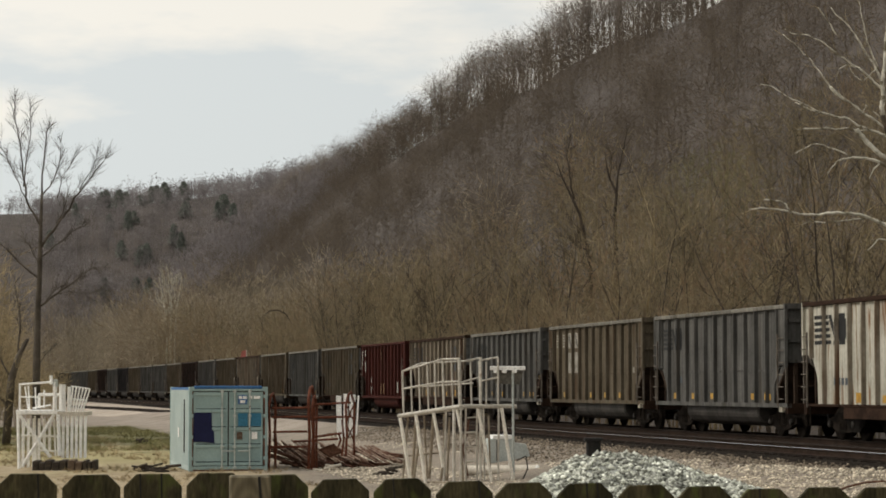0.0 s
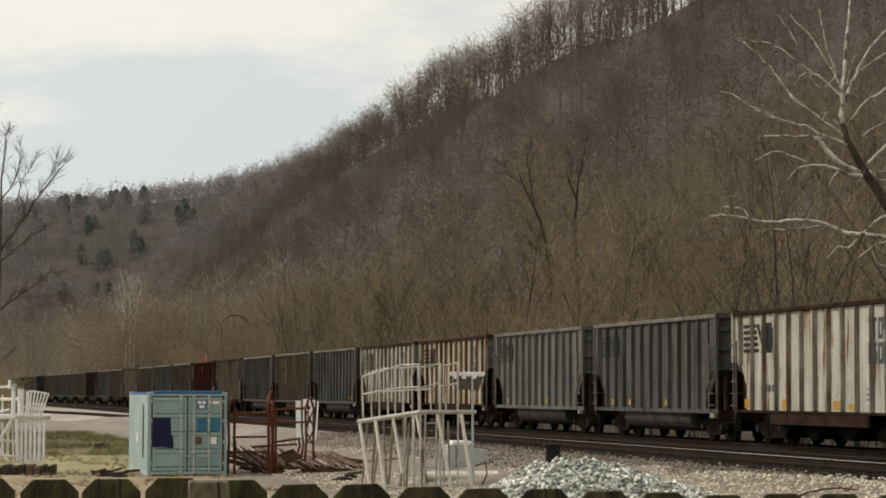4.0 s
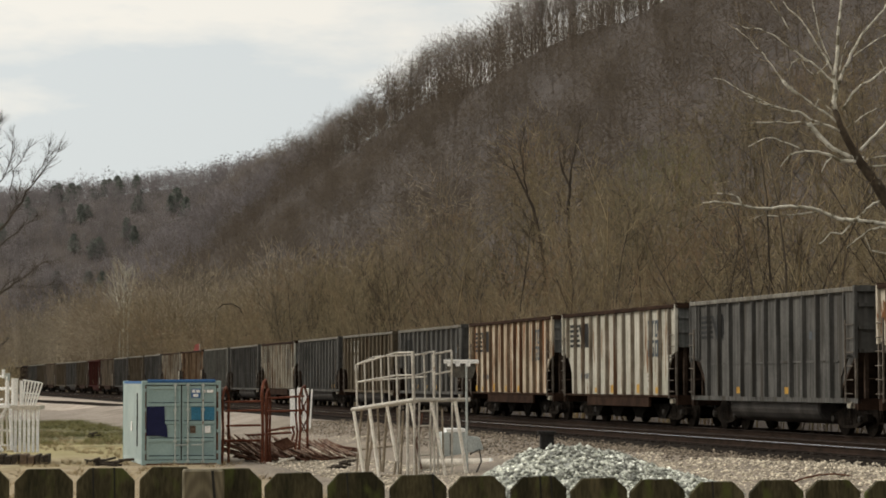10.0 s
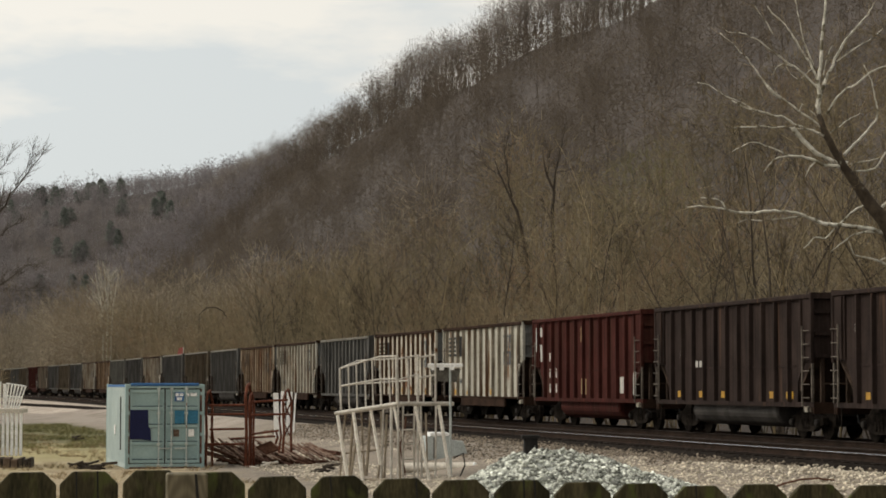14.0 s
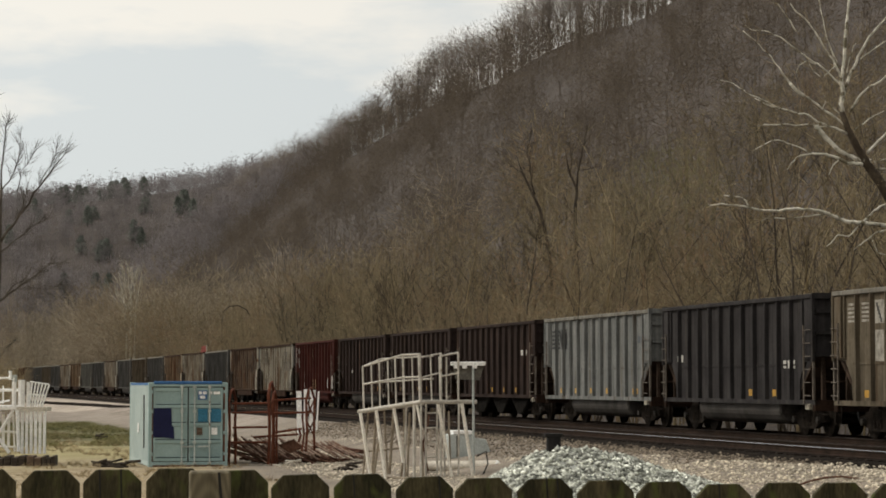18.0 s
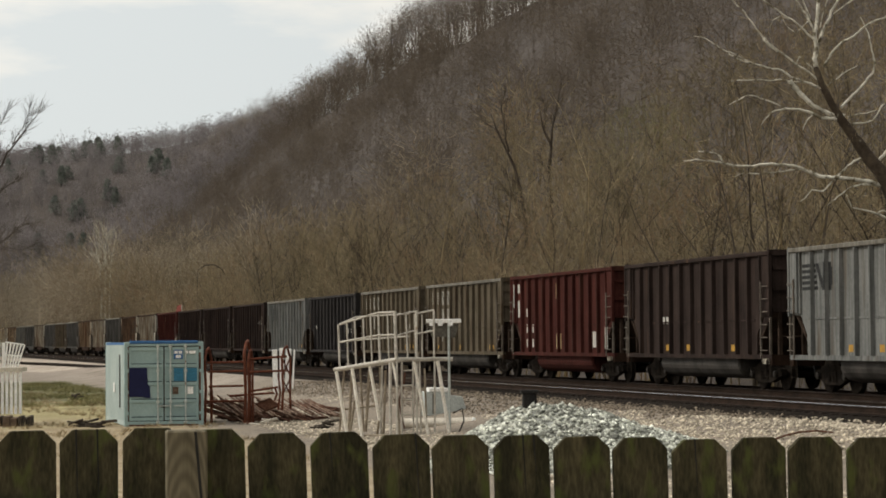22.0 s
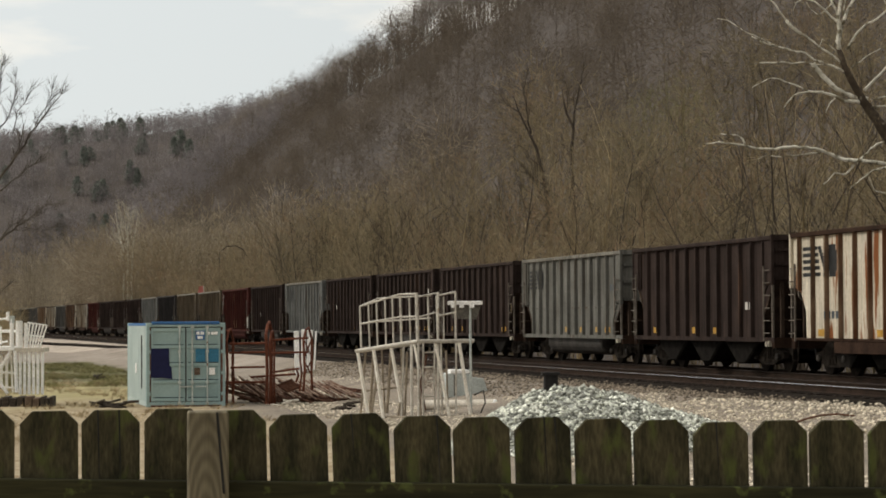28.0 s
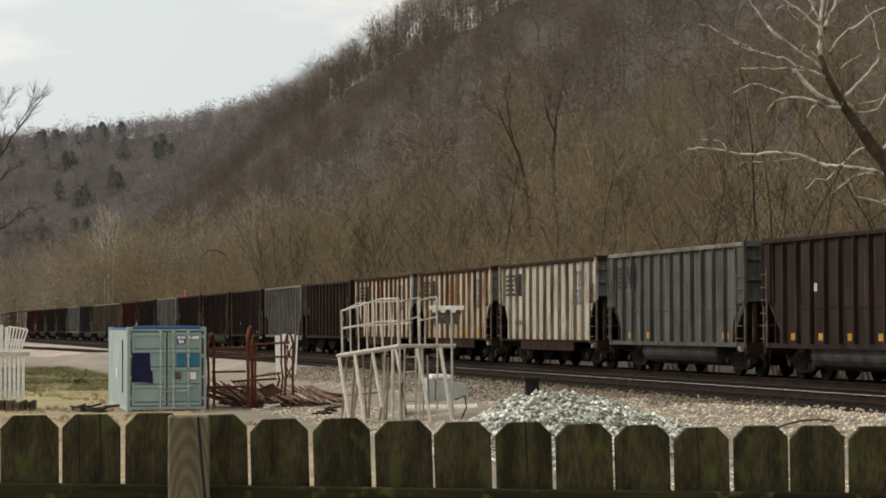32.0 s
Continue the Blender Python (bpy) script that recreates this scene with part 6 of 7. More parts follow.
def gravel():
    rng = random.Random(21)
    stones = []
    for k in range(5):
        r = random.Random(k)
        v = np.array([(1, 0, 0), (-1, 0, 0), (0, 1, 0), (0, -1, 0), (0, 0, 0.9), (0, 0, -0.9)]) * np.array([[r.uniform(0.6, 1.2)] for _ in range(6)]) + np.array([[r.uniform(-0.3, 0.3) for _ in range(3)] for _ in range(6)])
        t = np.array([(0, 2, 4), (2, 1, 4), (1, 3, 4), (3, 0, 4), (2, 0, 5), (1, 2, 5), (3, 1, 5), (0, 3, 5)])
        stones.append((v, t))

    def stone(x, y, z, s):
        return (rng.randrange(5), x, y, z, rng.uniform(0, 6.28), s, s * rng.uniform(0.6, 1.1), rng.uniform(-0.3, 0.3), rng.uniform(-0.3, 0.3))

    # the heap: a main cone and a low tail
    cx, cy = (1088 - 784) / 4200 * 47, 47.0
    cones = [(-0.62, 0.0, 1.17, 1.85), (-0.2, 0.05, 1.24, 2.0), (0.22, 0.1, 1.25, 2.15), (0.75, 0.2, 1.14, 2.55), (1.8, 0.3, 0.76, 2.5)]
    base = on_ground(cx, cy)[2]

    def heap_z(x, y):
        best = -0.2
        for ox, oy, h, r in cones:
            q = math.hypot(x - ox, y - oy) / r
            best = max(best, h * (1.10 - math.sqrt(q * q + 0.011)))
        return best + 0.05 * noise.noise(Vector((x * 2, y * 2, 1)))

    heap = thing("ballast_heap", pose(cx, cy, base), "heap of pale green-grey crushed ballast stones", "stone heap")
    n = 56
    vs = [((-2.9 + 7.9 * i / n), (-2.6 + 5.6 * j / n), 0) for i in range(n + 1) for j in range(n + 1)]
    sh = Shape()
    sh.v = [(x, y, heap_z(x, y)) for x, y, _ in vs]
    sh.f = [(i * (n + 1) + j, (i + 1) * (n + 1) + j, (i + 1) * (n + 1) + j + 1, i * (n + 1) + j + 1) for i in range(n) for j in range(n)]
    part("core", sh, M_PILE, heap)
    rows = []
    while len(rows) < 10500:
        x, y = rng.uniform(-2.8, 4.6), rng.uniform(-2.6, 0.9)
        z = heap_z(x, y)
        if z > -0.1:
            rows.append(stone(x, y, z + rng.uniform(-0.01, 0.02), rng.choice((0.7, 1.0, 1.0, 1.35)) * rng.uniform(0.036, 0.08)))
    tagged(part("stone_cover", strew("stone_cover", stones, rows, M_PILESTONE), None, heap), kind="stuff")
    # loose stone on the slope of the line
    rows, brown = [], []
    for _ in range(44000):
        a, p = 30 + 75 * rng.random() ** 1.5, rng.uniform(11.5, 20.2)
        if rng.random() > step(p, 10, 13):
            continue
        x, y, _h = plan(a, p)
        z = ground_z(a, p)
        if p > P_NEAR - 2.6:
            z = max(z, 0.60 + 0.26 * (p - P_NEAR + 2.6) / 0.85)
        (brown if p + 1.6 * noise.noise(Vector((x * 0.35, y * 0.35, 7))) > 17.9 + 2.2 * step(a, 60, 48) - 1.2 * step(a, 58, 66) else rows).append(stone(x, y, z + 0.005, rng.uniform(0.025, 0.062)))
    tagged(new("stained_stone", strew("stained_stone", stones, brown, M_STONEBROWN)), "brown stained crushed stone at the foot of the ballast", "gravel", kind="stuff")
    tagged(new("loose_stone", strew("loose_stone", stones, rows, M_STONE)), "loose pinkish-grey crushed stone beside the track", "gravel", kind="stuff")


def dry_grass():
    rng = random.Random(31)
    moulds = []
    for k in range(5):
        sh = Shape()
        for _ in range(9):
            an, ln = rng.uniform(0, 6.28), rng.uniform(0.08, 0.24)
            b = Vector((rng.uniform(-0.06, 0.06), rng.uniform(-0.06, 0.06), 0))
            sh.add([b + Vector((0.008, 0, 0)), b - Vector((0.008, 0, 0)), b + Vector((math.cos(an) * ln * 0.7, math.sin(an) * ln * 0.7, ln * 0.8))], [(0, 1, 2)])
        moulds.append(tris_of(sh))
    rows = []
    for _ in range(9000):
        a, p = rng.uniform(50, 125), rng.uniform(-14, 13.5)
        if noise.noise(Vector((a * 0.25, p * 0.25, 4))) < -0.05 + 0.5 * step(p, 8, 13):
            continue
        x, y, _h = plan(a, p)
        rows.append((rng.randrange(5), x, y, ground_z(a, p) - 0.01, rng.uniform(0, 6.28), rng.uniform(0.8, 1.8), rng.uniform(0.6, 1.3), 0, 0))
    green = []
    for _ in range(5000):
        a, p = rng.uniform(97, 152), rng.uniform(2, 12.6)
        x, y, _h = plan(a, p)
        if noise.noise(Vector((a * 0.12, p * 0.3, 9))) < -0.12:
            continue
        green.append((rng.randrange(5), x, y, ground_z(a, p) - 0.01, rng.uniform(0, 6.28), rng.uniform(1.0, 2.2), rng.uniform(0.6, 1.5), 0, 0))
    tagged(new("green_grass", strew("green_grass", moulds, green, M_GREEN)), "coarse green grass further along the yard", "grass", kind="stuff")
    tagged(new("dry_grass", strew("dry_grass", moulds, rows, M_DRY)), "tufts of dry yellow grass in the yard", "grass", kind="stuff")


def fence():
    fe = thing("picket_fence", pose(-0.912, 5.66, 0.0, 0, 0, 6.5), "mossy weathered dog-eared picket fence", "fence")
    rng = random.Random(8)
    pitch, th, c = 0.149, 0.017, 0.030
    # height of each picket and its lean, along the fence
    tops = [2.395, 2.392, 2.393, 2.395, 2.390, 2.379, 2.379, 2.372, 2.368, 2.366, 2.361, 2.357, 2.350, 2.353, 2.352]
    leans = [0, 0.4, 0.2, 0, 1.2, 1.6, 1.8, 1.8, 1.6, 1.4, 1.4, 1.3, 0.8, 0.6, 0.3]
    for i in range(-3, 21):
        k = min(max(i, 0), 14)
        top = tops[k] - 0.003 * (i - k)
        h = 0.0695 + rng.uniform(-0.0012, 0.0012)
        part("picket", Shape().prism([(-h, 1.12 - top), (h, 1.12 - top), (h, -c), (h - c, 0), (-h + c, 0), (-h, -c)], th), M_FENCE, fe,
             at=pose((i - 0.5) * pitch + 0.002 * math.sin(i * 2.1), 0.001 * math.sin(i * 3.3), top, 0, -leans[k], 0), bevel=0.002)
    # splits that run down some pickets
    for i, dx, ln in ((2, -0.030, 0.26), (2, 0.020, 0.24), (6, -0.022, 0.12), (9, 0.004, 0.20), (9, 0.030, 0.10), (12, -0.012, 0.15), (0, 0.025, 0.14), (16, 0.01, 0.18), (7, 0.036, 0.22)):
        k = min(i, 14)
        top = tops[k] - 0.003 * (i - k)
        part("crack", Shape().add([(dx - 0.002, -0.0012, 0.001), (dx + 0.002, -0.0012, 0.001), (dx + 0.005, -0.0012, -ln), (dx - 0.002, 0.002, 0.001), (dx + 0.002, 0.002, 0.001), (dx + 0.005, 0.002, -ln)],
                                  [(0, 2, 1), (3, 4, 5), (0, 1, 4, 3), (1, 2, 5, 4), (2, 0, 3, 5)]), M_RUBBER, fe,
             at=pose((i - 0.5) * pitch + 0.002 * math.sin(i * 2.1), 0.001 * math.sin(i * 3.3), top, 0, -leans[k], 0))
    # rails and posts stand on the garden side
    for z in (2.190, 1.35):
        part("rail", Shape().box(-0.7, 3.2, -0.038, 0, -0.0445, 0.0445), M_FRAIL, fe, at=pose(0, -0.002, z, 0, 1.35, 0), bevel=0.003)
    part("crack", Shape().add([(0.475, -0.1315, 2.39), (0.481, -0.1315, 2.39), (0.497, -0.1315, 2.20), (0.491, -0.1315, 2.20), (0.475, -0.1295, 2.39), (0.481, -0.1295, 2.39), (0.497, -0.1295, 2.20), (0.491, -0.1295, 2.20)],
                                [(3, 2, 1, 0), (0, 1, 5, 4), (1, 2, 6, 5), (2, 3, 7, 6), (3, 0, 4, 7)]), M_RUBBER, fe, "dark crack in the post", at=pose(-0.008, 0, 0))
    for x, top in ((0.450, 2.392), (2.90, 2.33)):
        part("post", Shape().box(-0.048, 0.048, -0.130, -0.041, 0.9, top), M_POST, fe, "lighter square fence post", at=pose(x, 0, 0), bevel=0.004)


container()
signal_platform()
white_tower()
rack_and_rods()
small_yard_things()
gravel()
dry_grass()
fence()


# ---- single trees ----
def limbs_of(name, tree, mat, paths, twig_seed, twigs, twig_len, twig_r, thick=1.0, twig_mat=None):
    """Hand-set limbs, each a tapered part with side twigs."""
    rng = random.Random(twig_seed)
    for pts, r0, r1 in paths:
        pts = [Vector(p) for p in pts]
        fine = [pts[0]]
        for a, b in zip(pts, pts[1:]):
            for k in (1, 2, 3):
                q = a.lerp(b, k / 3)
                fine.append(q + Vector((rng.uniform(-1, 1), rng.uniform(-1, 1), rng.uniform(-1, 1))) * (b - a).length * (0.05 if k < 3 else 0.01))
        n = len(fine)
        sh = Shape().tube(fine, [r0 * thick + (r1 - r0) * thick * i / (n - 1) for i in range(n)], 7)
        limb = part(name, sh, mat, tree, smooth=True)
        tw = Shape()
        for _ in range(int(twigs * (pts[-1] - pts[0]).length)):
            f = rng.uniform(0.25, 1.0) * (n - 1)
            k = min(int(f), n - 2)
            p = fine[k].lerp(fine[k + 1], f - k)
            d = (fine[k + 1] - fine[k]).normalized() + Vector((rng.uniform(-1, 1), rng.uniform(-1, 1), rng.uniform(-0.6, 1))) * 0.9
            q = bow(p, d, twig_len * rng.uniform(0.4, 1.2), rng, 3, 0.25, 0.05)
            tw.tube(q, [twig_r, twig_r * 0.8, twig_r * 0.6, twig_r * 0.3], 3, caps=False)
            for _k in range(2):
                e = bow(q[1], (q[2] - q[1]) + Vector((rng.uniform(-1, 1), rng.uniform(-1, 1), rng.uniform(-1, 1))) * 0.15, twig_len * 0.5, rng, 2, 0.3, 0.05)
                tw.tube(e, [twig_r * 0.6, twig_r * 0.5, twig_r * 0.25], 3, caps=False)
        if tw.v:
            tagged(part("twig_spray", tw, twig_mat or mat, limb), kind="stuff")


def tree_frame(name, depth, px, py, label, category="tree"):
    k = depth / 4200
    x = (px - 784) * k
    x, y, z0 = on_ground(x, depth)
    ob = thing(name, pose(x, y, z0 - 0.2), label, category)

    def P(qx, qy, dy=0.0):
        kk = (depth + dy) / 4200
        return ((qx - 784) * kk - x, dy, 2.6 + (685 - qy) * kk - z0 + 0.2)
    return ob, P


def sycamore():
    tree, P = tree_frame("sycamore_tree", 74.0, 1766, 700, "leaning sycamore with white mottled branches and brown trunk")
    trunk = [(0, 0, -0.2), P(1747, 581), P(1731, 521), P(1711, 460), P(1697, 425), P(1682, 392), P(1658, 365), P(1635, 330), P(1611, 297), P(1593, 266), P(1577, 234), P(1567, 203)]
    part("trunk", Shape().tube(trunk, [0.36, 0.31, 0.28, 0.26, 0.24, 0.225, 0.21, 0.17, 0.14, 0.115, 0.10, 0.085], 10), M_SYCTRUNK, tree, "flaking brown trunk", smooth=True)
    part("leader", Shape().tube([P(1569, 207), P(1565, 189), P(1570, 169), P(1566, 147), P(1572, 111), P(1574, 68), P(1580, 18), P(1583, -22)], [0.075, 0.082, 0.078, 0.066, 0.058, 0.05, 0.04, 0.03], 9), M_SYC, tree, "white mottled upper trunk", smooth=True)
    white = [
        ([P(1618, 291), P(1598, 289), P(1577, 281), P(1557, 269), P(1542, 254), P(1527, 237), P(1520, 227)], 0.06, 0.085),
        ([P(1618, 292), P(1598, 296), P(1577, 295), P(1557, 285), P(1537, 279), P(1512, 277), P(1486, 285), P(1476, 295), P(1468, 306)], 0.07, 0.015),
        ([P(1512, 277), P(1486, 265), P(1461, 255), P(1441, 254), P(1421, 265), P(1411, 270)], 0.026, 0.012),
        ([P(1562, 287), P(1549, 300), P(1542, 316)], 0.03, 0.012),
        ([P(1684, 417), P(1648, 407), P(1603, 401), P(1577, 400), P(1557, 392), P(1532, 382), P(1507, 377), P(1476, 377), P(1441, 380), P(1411, 377), P(1391, 372), P(1370, 370), P(1350, 367), P(1325, 370)], 0.075, 0.016),
        ([P(1398, 372), P(1394, 362), P(1381, 355), P(1355, 353)], 0.032, 0.016),
        ([P(1537, 386), P(1507, 390), P(1481, 392), P(1436, 392), P(1421, 398)], 0.026, 0.012),
        ([P(1684, 412), P(1648, 413), P(1628, 418), P(1603, 435), P(1585, 450)], 0.04, 0.015),
        ([P(1654, 365), P(1633, 372), P(1618, 385), P(1603, 400), P(1587, 415), P(1577, 425), P(1557, 423), P(1537, 443)], 0.04, 0.015),
        ([P(1650, 364), P(1641, 352), P(1635, 338)], 0.045, 0.03),
        ([P(1705, 482), P(1679, 468), P(1653, 460), P(1628, 455), P(1618, 430)], 0.045, 0.014),
        ([P(1674, 465), P(1684, 460), P(1697, 465)], 0.03, 0.012),
        ([P(1572, 227), P(1547, 207), P(1522, 189), P(1500, 174), P(1481, 159), P(1461, 134), P(1451, 119), P(1436, 99), P(1424, 89), P(1411, 74), P(1391, 57)], 0.036, 0.014),
        ([P(1500, 175), P(1486, 165), P(1474, 151)], 0.058, 0.05),
        ([P(1581, 243), P(1542, 229), P(1522, 221), P(1507, 209), P(1481, 204), P(1456, 197), P(1431, 184), P(1406, 174), P(1391, 164), P(1370, 151), P(1350, 147)], 0.04, 0.012),
        ([P(1411, 179), P(1436, 191), P(1456, 197)], 0.02, 0.034),
        ([P(1542, 229), P(1502, 225), P(1451, 226), P(1416, 228)], 0.018, 0.022),
        ([P(1565, 155), P(1549, 139), P(1527, 119), P(1507, 107), P(1486, 91), P(1461, 71), P(1436, 59), P(1406, 56), P(1394, 47)], 0.036, 0.012),
        ([P(1527, 119), P(1505, 112), P(1491, 119), P(1486, 133)], 0.024, 0.012),
        ([P(1565, 141), P(1552, 109), P(1537, 89), P(1522, 63), P(1509, 43), P(1486, 23), P(1476, 8)], 0.038, 0.018),
        ([P(1486, 59), P(1476, 40), P(1461, 20), P(1454, 8)], 0.024, 0.014),
        ([P(1561, 123), P(1547, 88), P(1539, 63), P(1532, 28), P(1527, -2)], 0.03, 0.014),
        ([P(1557, 119), P(1532, 141), P(1517, 131), P(1509, 115)], 0.016, 0.012),
        ([P(1573, 159), P(1584, 131), P(1596, 104), P(1610, 80), P(1635, 48), P(1658, 22), P(1668, 3)], 0.058, 0.022),
        ([P(1600, 108), P(1628, 88), P(1668, 63), P(1684, 48)], 0.024, 0.012),
        ([P(1573, 169), P(1578, 119), P(1587, 88), P(1593, 80)], 0.026, 0.014),
        ([P(1581, 203), P(1596, 179), P(1613, 161), P(1635, 149), P(1663, 126), P(1707, 108), P(1739, 98)], 0.045, 0.022),
        ([P(1612, 276), P(1628, 259), P(1648, 239), P(1670, 214), P(1674, 194), P(1668, 174), P(1663, 143), P(1648, 113)], 0.05, 0.016),
        ([P(1587, 236), P(1613, 217), P(1648, 197)], 0.026, 0.012),
        ([P(1626, 305), P(1653, 304), P(1668, 299)], 0.034, 0.02),
        ([P(1623, 293), P(1648, 287), P(1674, 281)], 0.022, 0.012),
        ([P(1668, 299), P(1684, 274), P(1707, 254), P(1729, 219)], 0.03, 0.015),
        ([P(1677, 372), P(1691, 355), P(1707, 342), P(1739, 319)], 0.05, 0.03),
        ([P(1689, 395), P(1701, 375), P(1711, 355), P(1739, 279)], 0.055, 0.03),
        ([P(1699, 420), P(1729, 380), P(1765, 319), P(1790, 239)], 0.08, 0.03),
        ([P(1567, 209), P(1552, 197), P(1537, 184), P(1532, 199)], 0.02, 0.012),
    ]
    limbs_of("limb", tree, M_SYC, white, 5, 3.4, 0.7, 0.0075, 1.0, M_REED)


def yard_tree():
    tree, P = tree_frame("bare_yard_tree", 112.0, 66, 740, "tall leafless dark-barked tree at the edge of the yard")
    trunk = [(0, 0, -0.2), P(66, 640), P(67, 560), P(70, 480), P(71, 400), P(73, 340)]
    part("trunk", Shape().tube(trunk, [0.21, 0.18, 0.15, 0.12, 0.09, 0.06], 9), M_YARDBARK, tree, smooth=True)
    paths = [([P(73, 345), P(76, 290), P(80, 235), P(83, 225)], 0.08, 0.02), ([P(71, 400), P(44, 350), P(38, 290), P(30, 240), P(22, 200), P(24, 175)], 0.09, 0.02), ([P(40, 330), P(48, 260), P(52, 180)], 0.06, 0.015),
             ([P(70, 440), P(96, 405), P(130, 350), P(160, 312), P(190, 272)], 0.11, 0.02), ([P(73, 345), P(92, 320), P(105, 280), P(108, 232)], 0.06, 0.015), ([P(100, 350), P(108, 310), P(140, 265)], 0.045, 0.012),
             ([P(140, 335), P(165, 290), P(172, 260)], 0.04, 0.012), ([P(72, 455), P(110, 425), P(135, 405), P(155, 395)], 0.06, 0.014), ([P(66, 545), P(100, 520), P(135, 495), P(160, 475), P(182, 473)], 0.09, 0.015),
             ([P(80, 535), P(95, 515), P(120, 500)], 0.05, 0.012), ([P(66, 490), P(35, 465), P(5, 435), P(-20, 420)], 0.08, 0.015), ([P(68, 470), P(55, 440), P(40, 420)], 0.05, 0.012),
             ([P(45, 350), P(25, 310), P(10, 275), P(-10, 240)], 0.05, 0.012), ([P(120, 515), P(148, 520), P(176, 516)], 0.03, 0.012), ([P(68, 650), P(80, 630), P(90, 620)], 0.04, 0.01), ([P(96, 405), P(115, 360), P(118, 330)], 0.05, 0.012)]
    limbs_of("limb", tree, M_YARDBARK, paths, 7, 9.0, 0.95, 0.0105, 0.62)
    other, Q = tree_frame("bare_yard_tree", 106.0, 12, 745, "leaning leafless dark-barked tree at the yard's edge")
    part("trunk", Shape().tube([(0, 0, -0.2), Q(22, 670), Q(34, 630), Q(50, 600)], [0.20, 0.17, 0.13, 0.07], 8), M_YARDBARK, other, smooth=True)
    limbs_of("limb", other, M_YARDBARK, [([Q(34, 630), Q(36, 560), Q(28, 500)], 0.07, 0.015), ([Q(22, 670), Q(0, 630), Q(-20, 600)], 0.06, 0.015), ([Q(14, 720), Q(-6, 690), Q(-15, 640)], 0.08, 0.02)], 8, 6.0, 1.0, 0.012, 0.8)


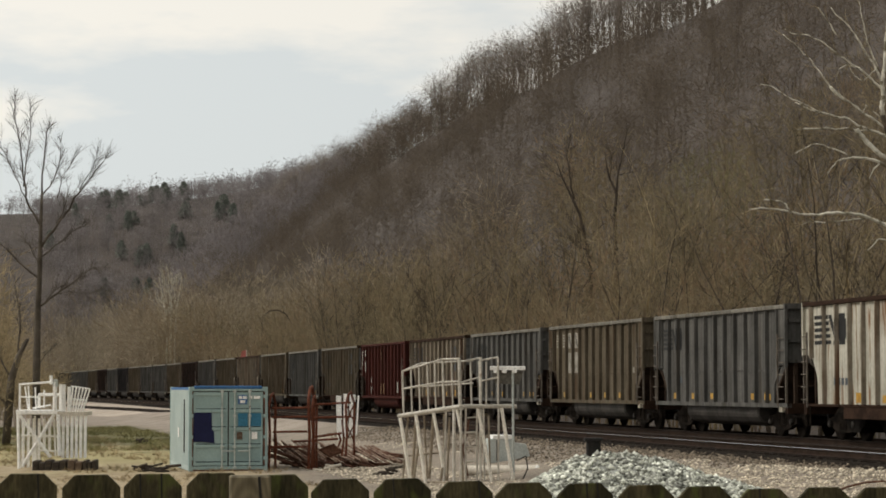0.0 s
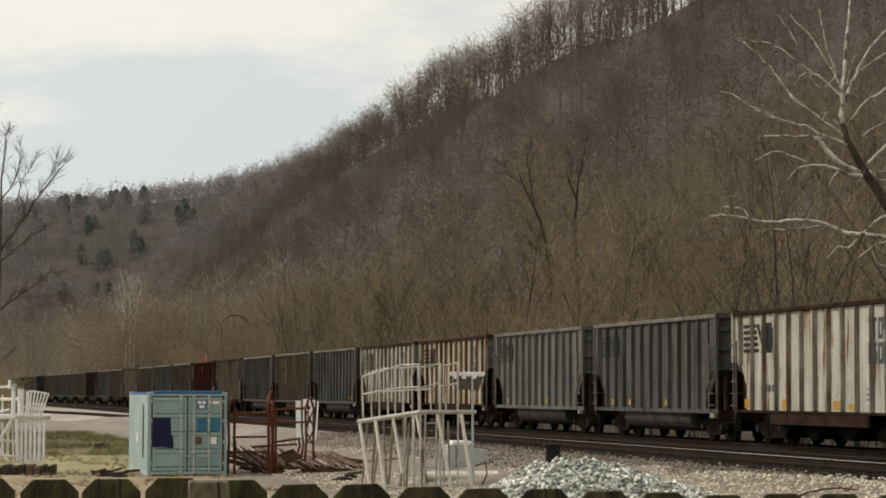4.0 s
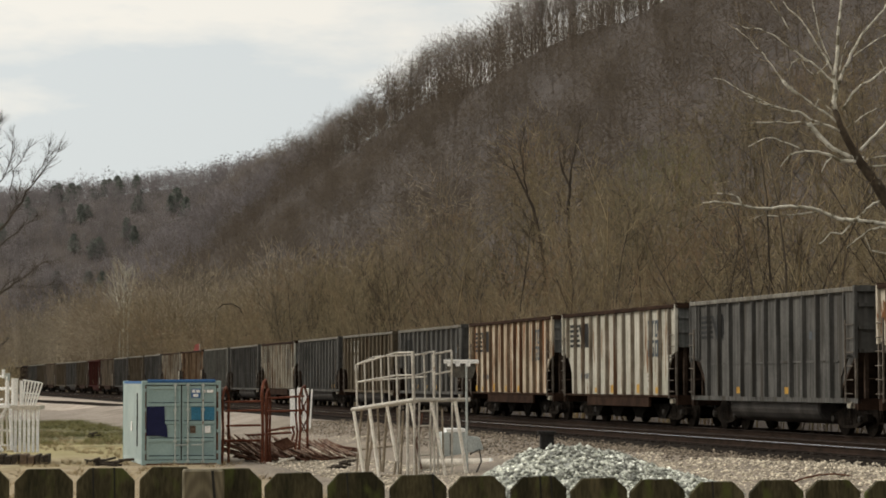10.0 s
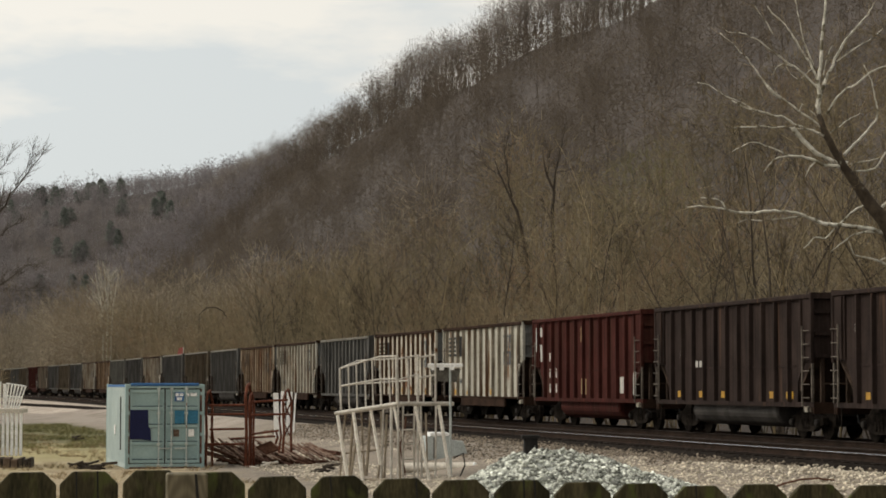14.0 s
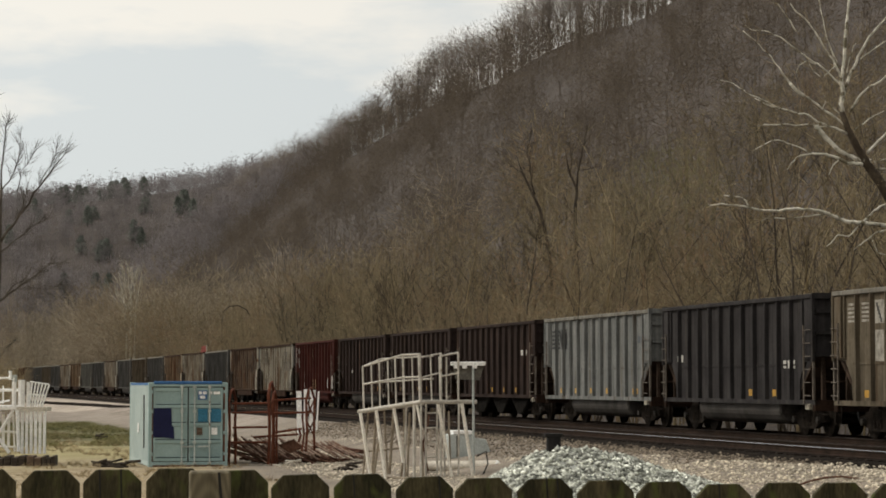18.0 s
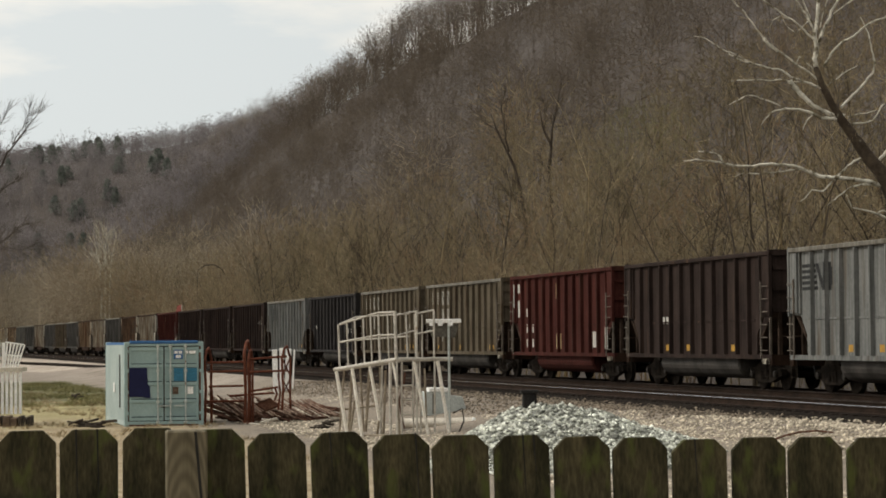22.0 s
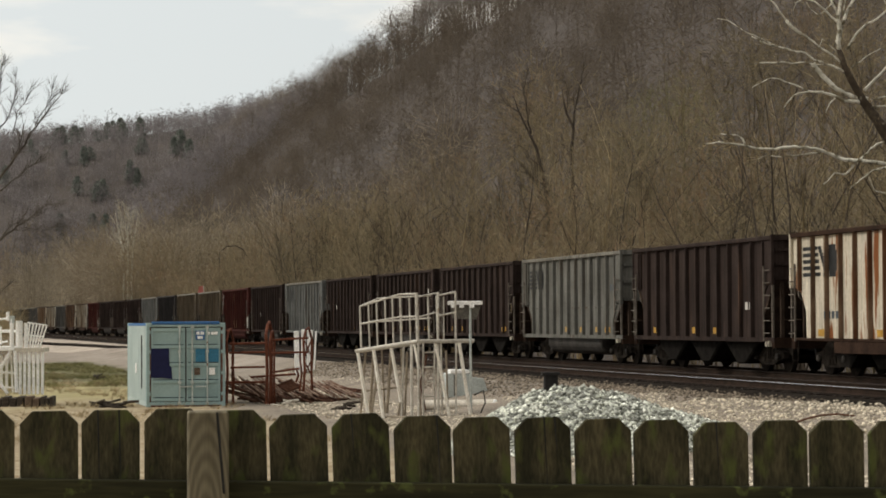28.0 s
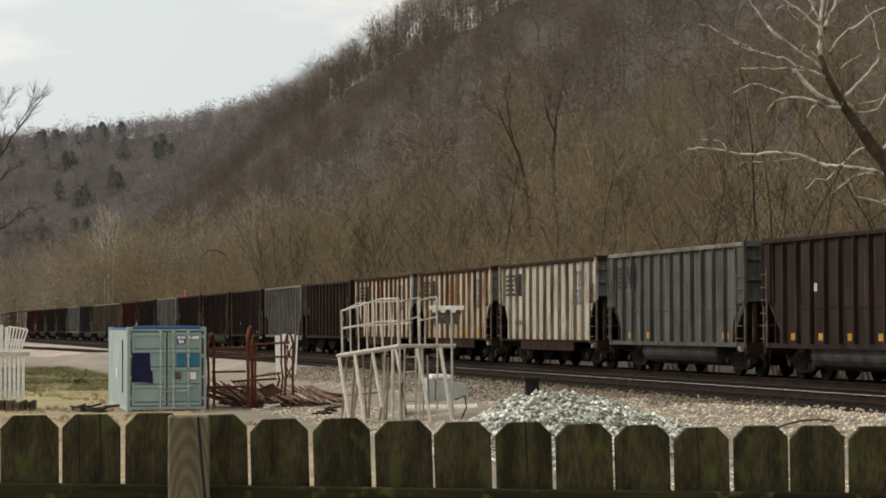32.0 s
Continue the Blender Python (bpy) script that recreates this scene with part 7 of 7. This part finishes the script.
def trees_behind_line():
    tree, P = tree_frame("bare_forest_tree", 196.0, 1046, 560, "dark bare tree leaning out of the thicket")
    part("trunk", Shape().tube([(0, 0, -0.2), P(1052, 560), P(1046, 475), P(1039, 430), P(1027, 378), P(1010, 342), P(995, 310), P(985, 281)], [0.22, 0.19, 0.165, 0.15, 0.12, 0.095, 0.065, 0.035], 8), M_DARKBARK, tree, smooth=True)
    limbs_of("limb", tree, M_DARKBARK, [([P(1018, 352), P(1012, 330), P(1010, 300), P(1005, 273), P(1014, 236)], 0.10, 0.03), ([P(1042, 445), P(1022, 432), P(1012, 421), P(998, 419)], 0.08, 0.02), ([P(1036, 412), P(1018, 398), P(1004, 372)], 0.06, 0.02),
                                        ([P(995, 312), P(975, 300), P(962, 280)], 0.05, 0.015), ([P(1045, 470), P(1020, 462), P(996, 440)], 0.05, 0.015)], 11, 4.2, 1.5, 0.017, 0.82)
    tree, P = tree_frame("bare_forest_tree", 202.0, 1095, 560, "dark bare tree with upswept limbs in the thicket")
    part("trunk", Shape().tube([(0, 0, -0.2), P(1094, 560), P(1092, 450), P(1089, 385), P(1093, 342), P(1080, 314), P(1076, 295), P(1072, 268)], [0.20, 0.18, 0.165, 0.15, 0.12, 0.095, 0.07, 0.04], 8), M_DARKBARK, tree, smooth=True)
    limbs_of("limb", tree, M_DARKBARK, [([P(1092, 345), P(1098, 299), P(1107, 258), P(1113, 228)], 0.12, 0.03), ([P(1080, 318), P(1083, 290), P(1080, 262)], 0.05, 0.02),
                                        ([P(1098, 308), P(1112, 306), P(1124, 302)], 0.05, 0.02), ([P(1090, 400), P(1078, 375), P(1070, 352)], 0.05, 0.02)], 12, 4.2, 1.5, 0.017, 0.82)
    for i, (bx, tx, lean) in enumerate(((296, 290, -9), (303, 302, 2), (310, 314, 8))):
        tree, P = tree_frame("pale_sycamore", 324.0 + 3 * i, bx, 620, "distant pale-barked sycamore above the thicket")
        part("trunk", Shape().tube([(0, 0, -0.2), P(bx, 600), P(bx + lean * 0.3, 550), P(tx + lean, 490)], [0.13, 0.12, 0.10, 0.03], 7), M_PALESYC, tree, smooth=True)
        limbs_of("limb", tree, M_PALESYC, [([P(bx, 560), P(bx - 8, 530), P(bx - 16, 500)], 0.07, 0.03), ([P(bx, 550), P(bx + 8, 520), P(bx + 13, 492)], 0.07, 0.03), ([P(bx, 570), P(bx - 14, 545), P(bx - 26, 530)], 0.05, 0.025), ([P(bx + 1, 540), P(bx - 4, 505), P(bx - 5, 482)], 0.06, 0.025)], 15 + i, 1.6, 2.6, 0.026)

    for k, (px, d, h, w) in enumerate(((391, 300, 16.5, 4.8), (330, 330, 13.5, 4.2), (560, 240, 15.0, 4.4))):
        tree, P = tree_frame("round_crowned_tree", d, px, 600, "bare round-crowned tree with pale tan twigs")
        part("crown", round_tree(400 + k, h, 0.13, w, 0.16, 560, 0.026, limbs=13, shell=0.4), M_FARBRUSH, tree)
    # a sapling bent over in an arc
    tree, P = tree_frame("bent_sapling", 215.0, 466, 600, "dark sapling bent over in an arc")
    part("stem", Shape().tube([(0, 0, -0.2), P(464, 590), P(466, 560), P(478, 550), P(494, 549), P(507, 556), P(514, 568)], [0.02, 0.015, 0.03, 0.06, 0.065, 0.05, 0.03], 6), M_DARKBARK, tree, smooth=True)
    # trees in first yellow-green bud
    for k, (px, d, h) in enumerate(((1238, 232, 13), (1262, 226, 14), (1215, 240, 12), (1296, 222, 12), (1180, 236, 10), (1290, 205, 13), (1340, 200, 12))):
        tree, P = tree_frame("budding_tree", d, px, 480, "slender tree in first yellow-green bud")
        part("crown", round_tree(300 + k, h, 0.07, 3.4, 0.2, 300, 0.022, limbs=9), M_BUD, tree)


sycamore()
yard_tree()
trees_behind_line()

motions()
